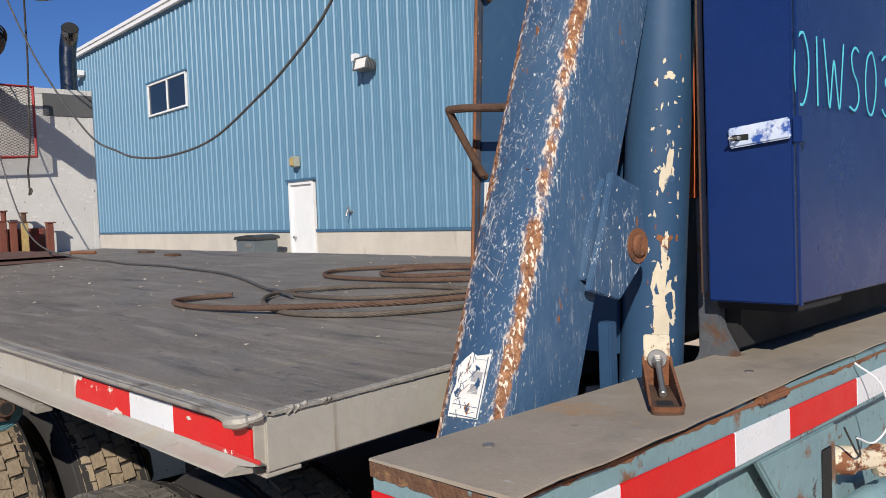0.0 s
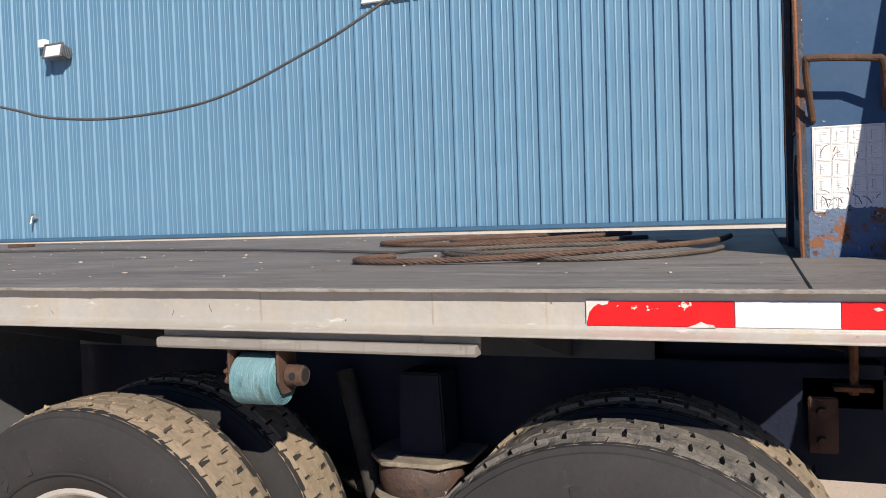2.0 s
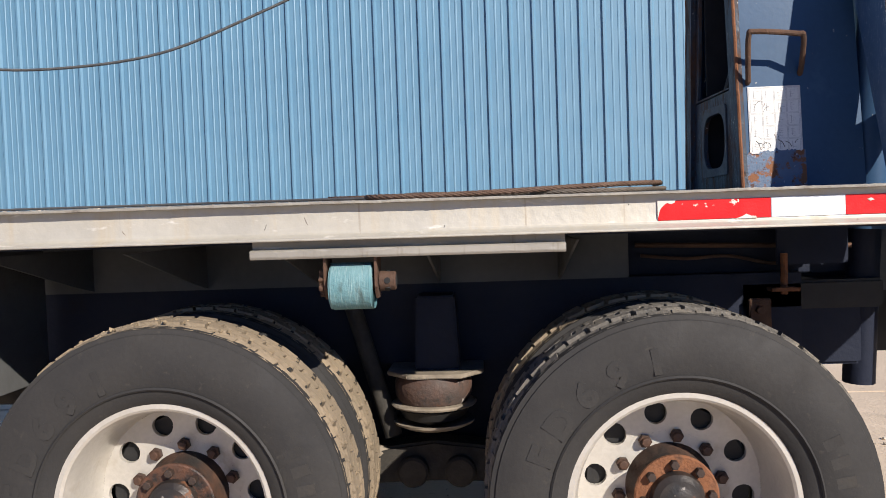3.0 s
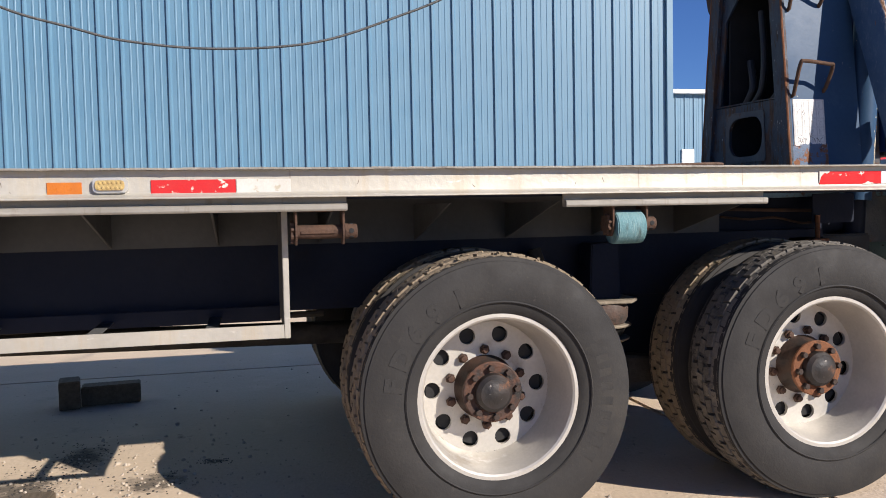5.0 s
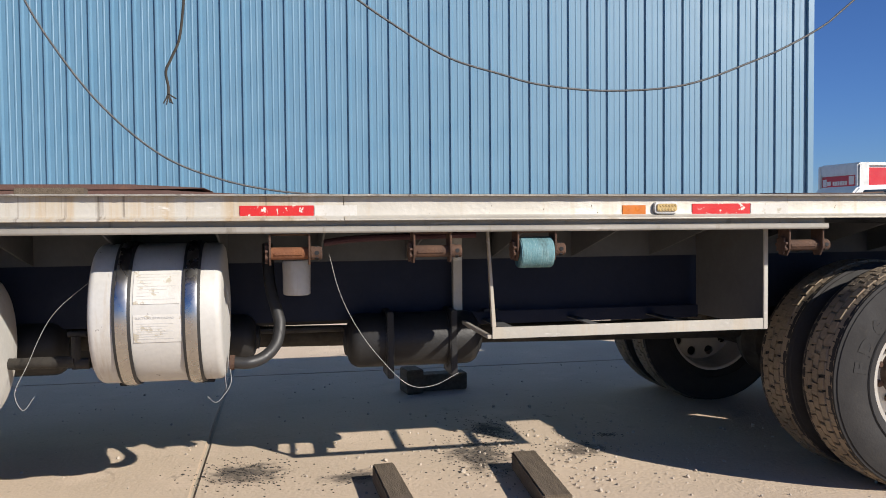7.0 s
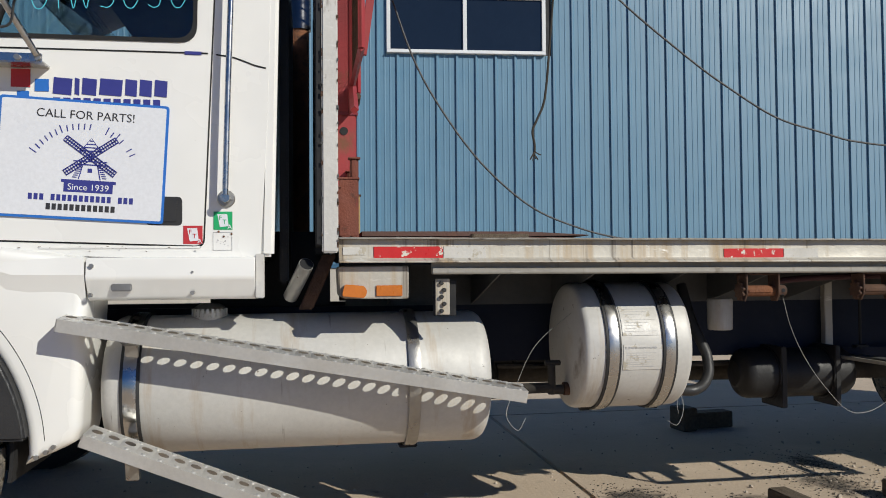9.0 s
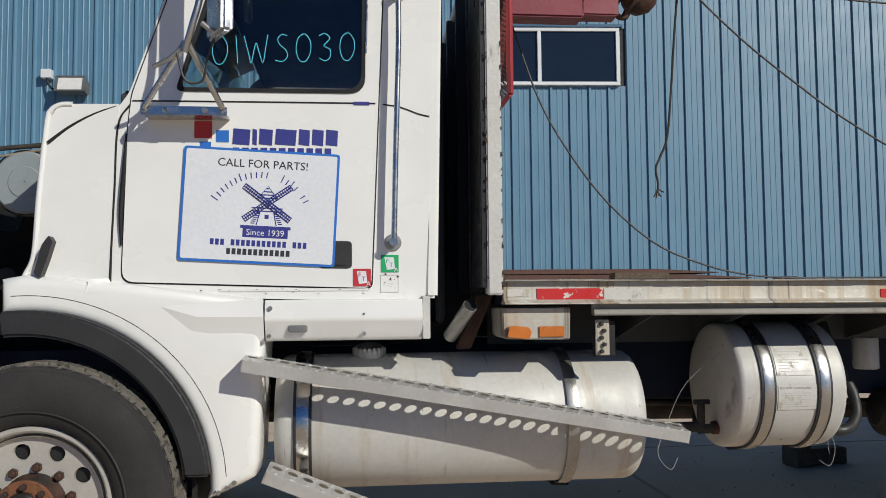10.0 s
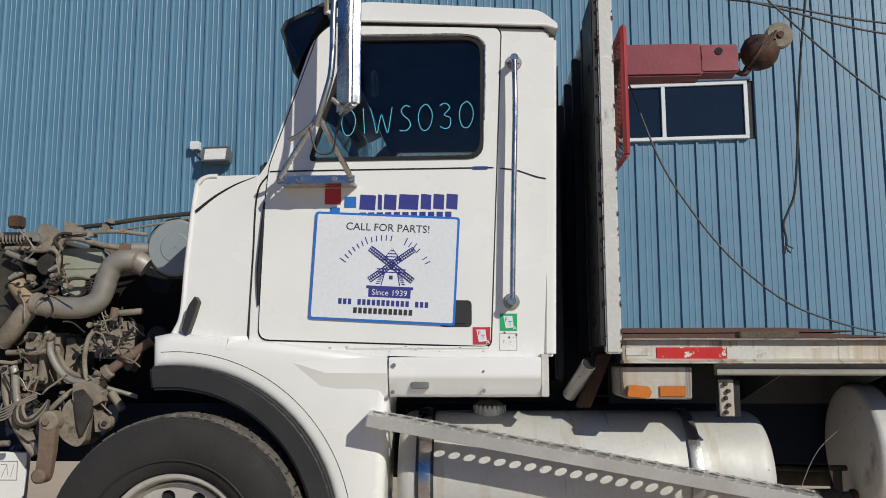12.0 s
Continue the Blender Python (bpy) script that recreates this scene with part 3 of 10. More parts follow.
def rod(p0, p1, r, seg=16, r2=None, bm=None, bevel=0.0, mi=0):
    p0, p1 = Vector(p0), Vector(p1)
    a, c = frame_of(p1 - p0)
    b = bmesh.new()
    rings = []
    r2 = r if r2 is None else r2
    d = (p1 - p0).normalized()
    if bevel:
        prof = [(p0, r - bevel), (p0 + d * bevel, r), (p1 - d * bevel, r2), (p1, r2 - bevel)]
    else:
        prof = [(p0, r), (p1, r2)]
    for p, rr in prof:
        rings.append([b.verts.new(p + a * (rr * math.cos(t * math.tau / seg)) + c * (rr * math.sin(t * math.tau / seg))) for t in range(seg)])
    for q0, q1 in zip(rings, rings[1:]):
        for i in range(seg):
            b.faces.new((q0[i], q0[(i + 1) % seg], q1[(i + 1) % seg], q1[i]))
    b.faces.new(rings[0][::-1])
    b.faces.new(rings[-1])
    return merge(bm, b, None, mi)


def spline(pts, n=8):
    """Smooth points through pts."""
    p = [Vector(q) for q in pts]
    p = [2 * p[0] - p[1]] + p + [2 * p[-1] - p[-2]]
    out = []
    for i in range(1, len(p) - 2):
        for k in range(n):
            t = k / n
            out.append(0.5 * (2 * p[i] + (p[i + 1] - p[i - 1]) * t + (2 * p[i - 1] - 5 * p[i] + 4 * p[i + 1] - p[i + 2]) * t * t + (3 * p[i] - p[i - 1] - 3 * p[i + 1] + p[i + 2]) * t ** 3))
    return out + [p[-2]]


def tube(pts, r, seg=8, bm=None, mi=0, flat=1.0):
    """A hose or rope along pts; r is a radius or one for each point."""
    pts = [Vector(p) for p in pts]
    b = bmesh.new()
    rad = r if hasattr(r, "__len__") else [r] * len(pts)
    d0 = (pts[1] - pts[0]).normalized()
    a, c = frame_of(d0)
    rings = []
    for i, p in enumerate(pts):
        d = (pts[min(i + 1, len(pts) - 1)] - pts[max(i - 1, 0)]).normalized()
        a = (a - d * a.dot(d)).normalized()
        c = d.cross(a)
        rings.append([b.verts.new(p + a * (rad[i] * math.cos(t * math.tau / seg)) + c * (flat * rad[i] * math.sin(t * math.tau / seg))) for t in range(seg)])
    for q0, q1 in zip(rings, rings[1:]):
        for i in range(seg):
            b.faces.new((q0[i], q0[(i + 1) % seg], q1[(i + 1) % seg], q1[i]))
    b.faces.new(rings[0][::-1])
    b.faces.new(rings[-1])
    return merge(bm, b, None, mi)


def rope(pts, r, pitch=0.05, strands=5, n=10, bm=None, seg=6):
    """A laid wire rope: strands that twist round the line through pts."""
    line = [Vector(p) for p in pts]
    s, acc = [0.0], 0.0
    for p, q in zip(line, line[1:]):
        acc += (q - p).length
        s.append(acc)
    count = max(8, int(acc / pitch * 5))
    out = bm or bmesh.new()
    fine, j = [], 0
    for i in range(count + 1):
        t = acc * i / count
        while j < len(s) - 2 and s[j + 1] < t:
            j += 1
        fine.append(line[j].lerp(line[j + 1], (t - s[j]) / max(s[j + 1] - s[j], 1e-6)))
    a, c = frame_of(fine[1] - fine[0])
    frames = []
    for i, p in enumerate(fine):
        d = (fine[min(i + 1, count)] - fine[max(i - 1, 0)]).normalized()
        a = (a - d * a.dot(d)).normalized()
        frames.append((p, a.copy(), d.cross(a)))
    for k in range(strands):
        tw = [p + (u * math.cos(f) + w * math.sin(f)) * r * 0.62 for i, (p, u, w) in enumerate(frames) for f in [math.tau * (k / strands + acc * i / count / pitch / 2)]]
        tube(tw, r * 0.44, seg, out)
    return out


def lathe(profile, centre, seg=64, bm=None, mi=0, close=True):
    """profile: (y, radius) pairs round an axle along y through centre."""
    b = bmesh.new()
    c = Vector(centre)
    rings = []
    for y, r in profile:
        rings.append([b.verts.new(c + Vector((r * math.cos(t * math.tau / seg), y, r * math.sin(t * math.tau / seg)))) for t in range(seg)])
    for q0, q1 in zip(rings, rings[1:]):
        for i in range(seg):
            b.faces.new((q0[i], q0[(i + 1) % seg], q1[(i + 1) % seg], q1[i]))
    if close:
        b.faces.new(rings[0])
        b.faces.new(rings[-1][::-1])
    return merge(bm, b, None, mi)


def lettering(name, words, size, material, parent, m, label="", depth=0.0008, align="CENTER", fat=0.0):
    """Words in the built-in font as a mesh; its plane is xy of m."""
    cu = bpy.data.curves.new("text", "FONT")
    cu.body, cu.size, cu.align_x, cu.align_y, cu.extrude = words, size, align, "CENTER", depth
    cu.resolution_u, cu.offset = 3, fat
    tmp = bpy.data.objects.new("text", cu)
    me = bpy.data.meshes.new_from_object(tmp)
    bpy.data.objects.remove(tmp)
    me.materials.clear()
    me.materials.append(material)
    return piece(name, me, parent, m, label)


FACE = Matrix.Rotation(radians(90), 4, "X")  # lettering upright, read from the -y side


def jitter(bm, amp, scale=3.0):
    for v in bm.verts:
        v.co += noise.noise_vector(v.co * scale) * amp
    return bm


def rounded(poly, r, n=5):
    """poly with its corners rounded; r is one radius or one for each corner."""
    out = []
    m = len(poly)
    for i in range(m):
        p, a, c = Vector(poly[i]), Vector(poly[i - 1]), Vector(poly[(i + 1) % m])
        rr = r[i] if hasattr(r, "__len__") else r
        if rr <= 0:
            out.append(tuple(p))
            continue
        u, w = (a - p).normalized(), (c - p).normalized()
        for k in range(n + 1):
            t = k / n
            q = (p + u * rr) * (1 - t) ** 2 + p * 2 * t * (1 - t) + (p + w * rr) * t * t
            out.append(tuple(q))
    return out


# ---- yard ----
ground = box(-400, 400, -400, 400, -0.4, -0.012, 0)
solo("ground", ground, M["earth"], "dusty pale yard ground reaching to the horizon", "ground", kind="structure")

yard = thing("yard_slabs", (-4, 2, 0), "dusty tan concrete yard slabs with dark joints and oil stains", "concrete yard", kind="structure")
SX = [-28.2, -23.6, -19.0, -14.4, -9.8, -5.2, -0.6, 4.0, 8.6, 13.2]
SY = [-12, -5.7, -1.1, 3.5, 8.1, 12.7]
for i in range(len(SX) - 1):
    for j in range(len(SY) - 1):
        x0, x1, y0, y1 = SX[i] + 0.008, SX[i + 1] - 0.008, SY[j] + 0.008, SY[j + 1] - 0.008
        part("slab", box(x0, x1, y0, y1, -0.2, 0.0, 0.008), M["concrete"], yard)

WALL_A, WALL_B = 8.949, -0.0659  # wall line y = A + B x
WALL_TURN = math.atan(WALL_B)


def on_wall(x, z, out=0.0):
    """The pose at a place of the wall: x to the right along it, y into it."""
    return Matrix.Translation((x, WALL_A + WALL_B * x, z)) @ Matrix.Rotation(WALL_TURN, 4, "Z") @ Matrix.Translation((0, -out, 0))


PITCH = 0.3048
X_END = 3.50
EAVE, BASE = 7.65, 1.335
# rib profile: (along, out)
RIB = ((0.0, 0.0), (0.014, 0.0), (0.019, 0.030), (0.044, 0.030), (0.064, 0.0), (0.122, 0.0), (0.130, 0.005), (0.144, 0.005), (0.152, 0.0), (0.209, 0.0), (0.217, 0.005), (0.231, 0.005), (0.239, 0.0))
HOLES = ((-5.474, -2.994, 4.575, 5.50), (-22.83, -20.03, 4.77, 5.74), (-14.72, -13.66, 0.3, 2.41))

building = thing("wall_building", (-12, 9.65, 0), "blue ribbed steel wall of a long workshop building", "wall", kind="structure")
seen_panels = {}


def wall_panel(n0):
    """Three ribs of sheet steel, with the openings left out."""
    rows = []
    for k in range(3):
        xc = X_END - PITCH * (n0 + k) - PITCH
        spans = [(BASE, EAVE)]
        for hx0, hx1, hz0, hz1 in HOLES:
            if hx0 < xc + PITCH / 2 < hx1:
                spans = [s for a, b in spans for s in ((a, min(b, hz0)), (max(a, hz1), b)) if s[1] - s[0] > 0.01]
        rows.append(tuple(spans))
    key = tuple(rows)
    if key not in seen_panels:
        b = bmesh.new()
        for k, spans in enumerate(rows):
            x = -PITCH * (k + 1)
            for z0, z1 in spans:
                cols = [[b.verts.new((x + a, -o, z)) for z in (z0, z1)] for a, o in RIB + ((PITCH, 0.0),)]
                for c0, c1 in zip(cols, cols[1:]):
                    b.faces.new((c0[0], c1[0], c1[1], c0[1]))
        me = finish(b, "panel", M["wall"], 0)
        for p in me.polygons:
            p.use_smooth = False
        seen_panels[key] = me
    x = X_END - PITCH * n0
    piece("panel", seen_panels[key], building, on_wall(x, 0))


for n in range(0, 108, 3):
    wall_panel(n)
X_FAR = X_END - PITCH * 108
L = X_END - X_FAR


def wall_box(name, x0, x1, o0, o1, z0, z1, mat, parent, label="", bevel=0.004):
    """A bar on the wall between x0 and x1, o0 to o1 in front of its sheet."""
    xm = (x0 + x1) / 2
    h = (x1 - x0) / 2
    return part(name, box(-h, h, -o1, -o0, z0, z1, bevel, None, on_wall(xm, 0)), mat, parent, label)


xs = sorted({X_FAR, X_END} | {v for h in HOLES for v in h[:2]})
for a, b_ in zip(xs, xs[1:]):
    spans = [(BASE - 0.2, EAVE)]
    for hx0, hx1, hz0, hz1 in HOLES:
        if hx0 < (a + b_) / 2 < hx1:
            spans = [s for u, w in spans for s in ((u, min(w, hz0)), (max(u, hz1), w)) if s[1] - s[0] > 0.01]
    for z0, z1 in spans:
        wall_box("wall_core", a, b_, -0.25, -0.02, z0, z1, M["interior"], building, "", 0)
wall_box("base_trim", X_FAR, -14.74, 0.0, 0.045, BASE - 0.06, BASE, M["wall_trim"], building)
wall_box("base_trim", -13.64, X_END, 0.0, 0.045, BASE - 0.06, BASE, M["wall_trim"], building)
wall_box("foundation", X_FAR, -14.74, -0.25, 0.02, -0.3, BASE - 0.06, M["foundation"], building, "pale concrete foundation wall")
wall_box("foundation", -13.64, X_END, -0.25, 0.02, -0.3, BASE - 0.06, M["foundation"], building, "pale concrete foundation wall")
wall_box("corner_trim", X_END - 0.06, X_END + 0.04, 0.0, 0.05, BASE, EAVE, M["wall"], building)
wall_box("eave_trim", X_FAR - 0.3, X_END + 0.3, -0.1, 0.16, EAVE - 0.04, EAVE + 0.2, M["white_trim"], building, "white eave gutter")
wall_box("gutter_shadow_board", X_FAR, X_END, 0.0, 0.06, EAVE - 0.12, EAVE - 0.04, M["wall_trim"], building)
# the end wall and the roof, which close the building
end = bmesh.new()
for k in range(70):
    x0 = k * PITCH
    cols = [[end.verts.new((-o, x0 + a, z)) for z in (BASE, EAVE + 0.03 * min(x0, 21 - x0))] for a, o in RIB + ((PITCH, 0.0),)]
    for c0, c1 in zip(cols, cols[1:]):
        end.faces.new((c0[0], c1[0], c1[1], c0[1]))
end.transform(Matrix.Translation((X_END, WALL_A + WALL_B * X_END, 0)) @ Matrix.Rotation(WALL_TURN, 4, "Z") @ Matrix.Diagonal((-1, 1, 1, 1)))
part("end_wall", end, M["wall"], building, "", 0)
part("end_foundation", box(-0.3, 0.02, 0.02, 21, -0.3, BASE, 0, None, Matrix.Translation((X_END, WALL_A + WALL_B * X_END, 0)) @ Matrix.Rotation(WALL_TURN, 4, "Z")), M["foundation"], building)
roof_b = prism(((-0.2, EAVE + 0.1), (10.6, EAVE + 0.6), (21.4, EAVE + 0.1), (21.4, EAVE + 0.2), (10.6, EAVE + 0.72), (-0.2, EAVE + 0.2)), "x", -L - 0.3, 0.3)
roof_b.transform(Matrix.Translation((X_END, WALL_A + WALL_B * X_END, 0)) @ Matrix.Rotation(WALL_TURN, 4, "Z"))
part("roof", roof_b, M["white_trim"], building)


def window_unit(name, x0, x1, z0, z1, split, label):
    w = thing(name, on_wall((x0 + x1) / 2, z0).translation, label, "window", kind="structure")
    t = 0.06
    for nm, a, b_, c, d in (("window_frame", x0, x1, z0, z0 + t), ("window_frame", x0, x1, z1 - t, z1), ("window_frame", x0, x0 + t, z0 + t, z1 - t), ("window_frame", x1 - t, x1, z0 + t, z1 - t), ("mullion", split - t / 2, split + t / 2, z0 + t, z1 - t)):
        wall_box(nm, a, b_, -0.06, 0.05, c, d, M["white_trim"], w)
    wall_box("window_sill", x0, x1, 0.05, 0.075, z0, z0 + 0.02, M["white_trim"], w)
    wall_box("window_head", x0 - 0.05, x1 + 0.05, 0.0, 0.07, z1, z1 + 0.05, M["wall_trim"], w)
    wall_box("pane", x0 + t, split - t / 2, 0.0, 0.012, z0 + t, z1 - t, M["window_glass"], w, "", 0)
    wall_box("pane", split + t / 2, x1 - t, 0.008, 0.02, z0 + t, z1 - t, M["window_glass"], w, "", 0)


window_unit("window_1", -5.474, -2.994, 4.575, 5.50, -4.264, "white framed sliding window with two dark panes")
window_unit("window_2", -22.83, -20.03, 4.77, 5.74, -21.37, "white framed sliding window with dark panes high on the wall")

door = thing("door_1", on_wall(-14.19, 0.3).translation, "plain white steel side door shut in the blue wall", "door", kind="structure")
wall_box("door_frame", -14.72, -14.64, -0.1, 0.05, 0.3, 2.41, M["white_trim"], door)
wall_box("door_frame", -13.74, -13.66, -0.1, 0.05, 0.3, 2.41, M["white_trim"], door)
wall_box("door_frame", -14.64, -13.74, -0.1, 0.05, 2.33, 2.41, M["white_trim"], door)
wall_box("drip_cap", -14.78, -13.60, 0.0, 0.09, 2.41, 2.46, M["wall_trim"], door)
wall_box("door_leaf", -14.635, -13.745, -0.05, 0.0, 0.31, 2.325, M["white_trim"], door)
wall_box("kick_plate", -14.58, -13.80, 0.0, 0.006, 0.34, 0.62, M["steel"], door)
knob = rod((0, 0, 0), (0, -0.05, 0), 0.018, 12)
rod((0, -0.05, 0), (0, -0.085, 0), 0.034, 16, 0.028, knob, 0.006)
knob.transform(on_wall(-14.52, 1.16))
part("door_knob", knob, M["steel"], door)
wall_box("concrete_step", -14.9, -13.4, 0.03, 1.1, -0.02, 0.29, M["foundation"], door, "concrete landing below the door", 0.01)

flood = thing("flood_lamp", on_wall(-11.36, 4.36).translation, "grey wall mounted flood lamp with a small junction box", "wall lamp")
FLOOD = on_wall(-11.37, 4.50, 0.03) @ Matrix.Translation((0, -0.10, 0)) @ Matrix.Rotation(radians(-14), 4, "X")
part("housing", prism(((-0.12, -0.12), (-0.12, 0.12), (0.04, 0.09), (0.10, 0.05), (0.10, -0.05), (0.04, -0.10)), "x", -0.20, 0.20, 0.01, None, FLOOD), M["lamp_grey"], flood)
part("lens", box(-0.185, 0.185, -0.132, -0.120, -0.105, 0.105, 0.003, None, FLOOD), M["paper"], flood, "frosted lamp glass")
for a, b_, c, d in ((-0.225, 0.225, -0.130, -0.103), (-0.225, 0.225, 0.103, 0.130), (-0.225, -0.185, -0.103, 0.103), (0.185, 0.225, -0.103, 0.103)):
    part("lens_frame", box(a, b_, -0.15, -0.118, c, d, 0.005, None, FLOOD), M["lamp_grey"], flood)
for k in range(5):
    part("cooling_fin", box(0.20, 0.222, -0.10 + 0.035 * k, -0.088 + 0.035 * k, -0.10, 0.10, 0.003, None, FLOOD), M["lamp_grey"], flood)
part("wall_bracket", box(-0.04, 0.04, -0.02, 0.12, -0.03, 0.03, 0.006, None, FLOOD), M["lamp_grey"], flood)
wall_box("junction_box", -11.86, -11.71, 0.03, 0.14, 4.655, 4.79, M["white_trim"], flood)
wire = tube(spline([(-0.42, -0.06, 0.16), (-0.37, -0.09, 0.05), (-0.30, -0.12, -0.02), (-0.20, -0.10, -0.02)]), 0.016, 8)
wire.transform(on_wall(-11.37, 4.50, 0.03))
part("conduit", wire, M["plastic"], flood)

dlamp = thing("door_lamp", on_wall(-14.27, 2.82).translation, "small tan bulkhead lamp above the side door", "wall lamp")
b_ = box(-0.10, 0.10, -0.16, 0.0, -0.12, 0.12, 0.02)
b_.transform(on_wall(-14.27, 2.84, 0.02))
part("housing", b_, M["bottle"], dlamp)
b_ = box(-0.075, 0.075, -0.19, -0.16, -0.09, 0.09, 0.02)
b_.transform(on_wall(-14.27, 2.84, 0.02))
part("lens", b_, M["marker"], dlamp)

tap = thing("wall_tap", on_wall(-12.23, 1.69).translation, "small steel hose tap on the blue wall", "tap")
b_ = rod((0, 0, 0), (0, -0.14, 0), 0.025, 12)
rod((0, -0.12, 0.03), (0, -0.17, -0.10), 0.022, 12, None, b_)
rod((-0.05, -0.10, 0.07), (0.05, -0.10, 0.07), 0.014, 10, None, b_)
rod((0, -0.10, 0.0), (0, -0.10, 0.07), 0.010, 10, None, b_)
b_.transform(on_wall(-12.23, 1.69))
part("spout", b_, M["steel"], tap)

cam_b = thing("corner_lamp", on_wall(-28.84, 7.0).translation, "small white lamp near the wall's far corner", "wall lamp")
b_ = box(-0.28, 0.28, -0.35, 0, -0.1, 0.1, 0.03)
b_.transform(on_wall(-28.84, 6.97, 0.03))
part("housing", b_, M["white_trim"], cam_b)

tote = thing("waste_bin", (-15.05, 9.2, 0.3), "grey plastic waste bin with a dark lid beside the wall", "bin")
b_ = prism(((-0.62, 0.32), (0.62, 0.32), (0.74, 1.20), (-0.78, 1.20)), "y", -0.4, 0.4, 0.03)
b_.transform(Matrix.Translation((-15.05, 9.2, 0)) @ Matrix.Diagonal((0.56, 0.72, 0.96, 1)))
part("body", b_, M["bin"], tote)
b_ = prism(((-0.84, 1.20), (0.8, 1.20), (0.76, 1.27), (0.2, 1.31), (-0.74, 1.27)), "y", -0.46, 0.46, 0.015)
b_.transform(Matrix.Translation((-15.05, 9.2, 0)) @ Matrix.Diagonal((0.56, 0.72, 0.96, 1)))
part("lid", b_, M["plastic"], tote)
b_ = box(-15.02, -14.80, 8.885, 8.925, 0.98, 1.08, 0.015)
part("label", b_, M["steel"], tote)
part("apron", box(-18.6, -13.2, 8.1, 9.9, -0.1, 0.30, 0.02), M["foundation"], yard, "raised concrete apron along the wall")

# low annexe past the corner
annex = thing("annexe_building", (12.0, 24, 0), "low blue ribbed steel annexe with a white eave", "building")
b_ = bmesh.new()
for k in range(13):
    x0 = 8.0 + k * 0.33
    cols = [[b_.verts.new((x0 + a, 22.0 - o, z)) for z in (0, 4.74)] for a, o in RIB + ((0.33, 0.0),)]
    for c0, c1 in zip(cols, cols[1:]):
        b_.faces.new((c0[0], c1[0], c1[1], c0[1]))
bmesh.ops.remove_doubles(b_, verts=b_.verts, dist=0.002)
part("wall", b_, M["wall"], annex, "", 0)
part("core", box(8.0, 12.28, 22.05, 40, 0, 4.7, 0), M["wall"], annex)
part("roof", box(7.8, 12.43, 21.8, 40.2, 4.74, 4.88, 0.02), M["white_trim"], annex)
part("door", box(11.2, 11.65, 21.94, 22.0, 0, 2.94, 0.01), M["white_trim"], annex)

# red box lorry and cars far off
lorry = thing("box_lorry", (29, 36.6, 0), "red delivery lorry box body with a silver roof parked far off", "lorry")
part("box_body", box(24.75, 34.0, 35, 38.2, 1.0, 3.72, 0.03), M["truck_red"], lorry)
part("roof", box(24.7, 34.05, 34.95, 38.25, 3.72, 4.0, 0.12), M["alu"], lorry)
part("rear_door", box(24.66, 24.75, 35.25, 37.95, 1.1, 3.35, 0.01), M["truck_red"], lorry)
part("door_header", box(24.62, 24.75, 35.0, 38.2, 3.35, 3.95, 0.05), M["alu"], lorry)
part("corner_post", box(24.6, 25.3, 34.93, 35.24, 1.0, 3.95, 0.08), M["alu"], lorry)
part("corner_post", box(24.6, 24.75, 37.96, 38.25, 1.0, 3.95, 0.05), M["alu"], lorry)
part("logo", box(24.63, 24.66, 37.2, 37.5, 2.85, 3.08, 0), M["paper"], lorry, "white logo shape")
for k in range(6):
    part("logo", box(24.63, 24.66, 36.88 - 0.2 * k, 37.02 - 0.2 * k, 2.84, 3.06, 0), M["paper"], lorry)
part("notice", box(24.63, 24.66, 35.32, 35.72, 2.85, 3.3, 0), M["paper"], lorry)
part("notice", box(24.63, 24.66, 37.55, 37.85, 2.8, 3.2, 0), M["paper"], lorry)
part("side_notice", box(27.6, 28.4, 34.97, 35.0, 2.6, 3.2, 0), M["rust"], lorry)
part("cab", box(34.3, 36.4, 35.3, 37.9, 0.8, 2.9, 0.2), M["white_trim"], lorry)
part("under_frame", box(25.0, 36.0, 35.6, 37.6, 0.55, 1.0, 0.02), M["black"], lorry)
for wx in (26.8, 35.3):
    part("wheel", rod((wx, 35.2, 0.5), (wx, 35.6, 0.5), 0.5, 20, None, None, 0.04), M["rubber"], lorry)
    part("wheel", rod((wx, 37.6, 0.5), (wx, 38.0, 0.5), 0.5, 20, None, None, 0.04), M["rubber"], lorry)


def car(x, y, mat, label, tall=1.0):
    c = thing("parked_car", (x, y, 0), label, "car", "cars parked far off")
    prof = ((-2.3, 0.5), (-2.3, 1.0), (-1.5, 1.12), (-0.8, 1.72), (1.2, 1.78), (2.1, 1.15), (2.3, 1.05), (2.3, 0.5))
    b = prism([(x + a, z * tall) for a, z in prof], "y", y, y + 1.8, 0.06)
    part("body", b, mat, c)
    part("side_window", prism([(x - 1.0, 1.2 * tall), (x - 0.65, 1.62 * tall), (x + 1.1, 1.66 * tall), (x + 1.7, 1.2 * tall)], "y", y - 0.01, y, 0), M["window_glass"], c)
    for wx in (-1.4, 1.4):
        part("wheel", rod((x + wx, y - 0.02, 0.34), (x + wx, y + 0.22, 0.34), 0.34, 20, None, None, 0.03), M["rubber"], c)
        part("wheel", rod((x + wx, y + 1.6, 0.34), (x + wx, y + 1.82, 0.34), 0.34, 20, None, None, 0.03), M["rubber"], c)
    return c


car(6.25, 14.5, M["white_trim"], "white car parked before the red lorry", 1.04)
car(12.6, 12.5, M["filter"], "silver grey tall car parked before the red lorry", 1.22)
car(12.0, 17.5, M["white_trim"], "white van parked before the red lorry", 1.2)

scrub = bmesh.new()
rnd = random.Random(4)
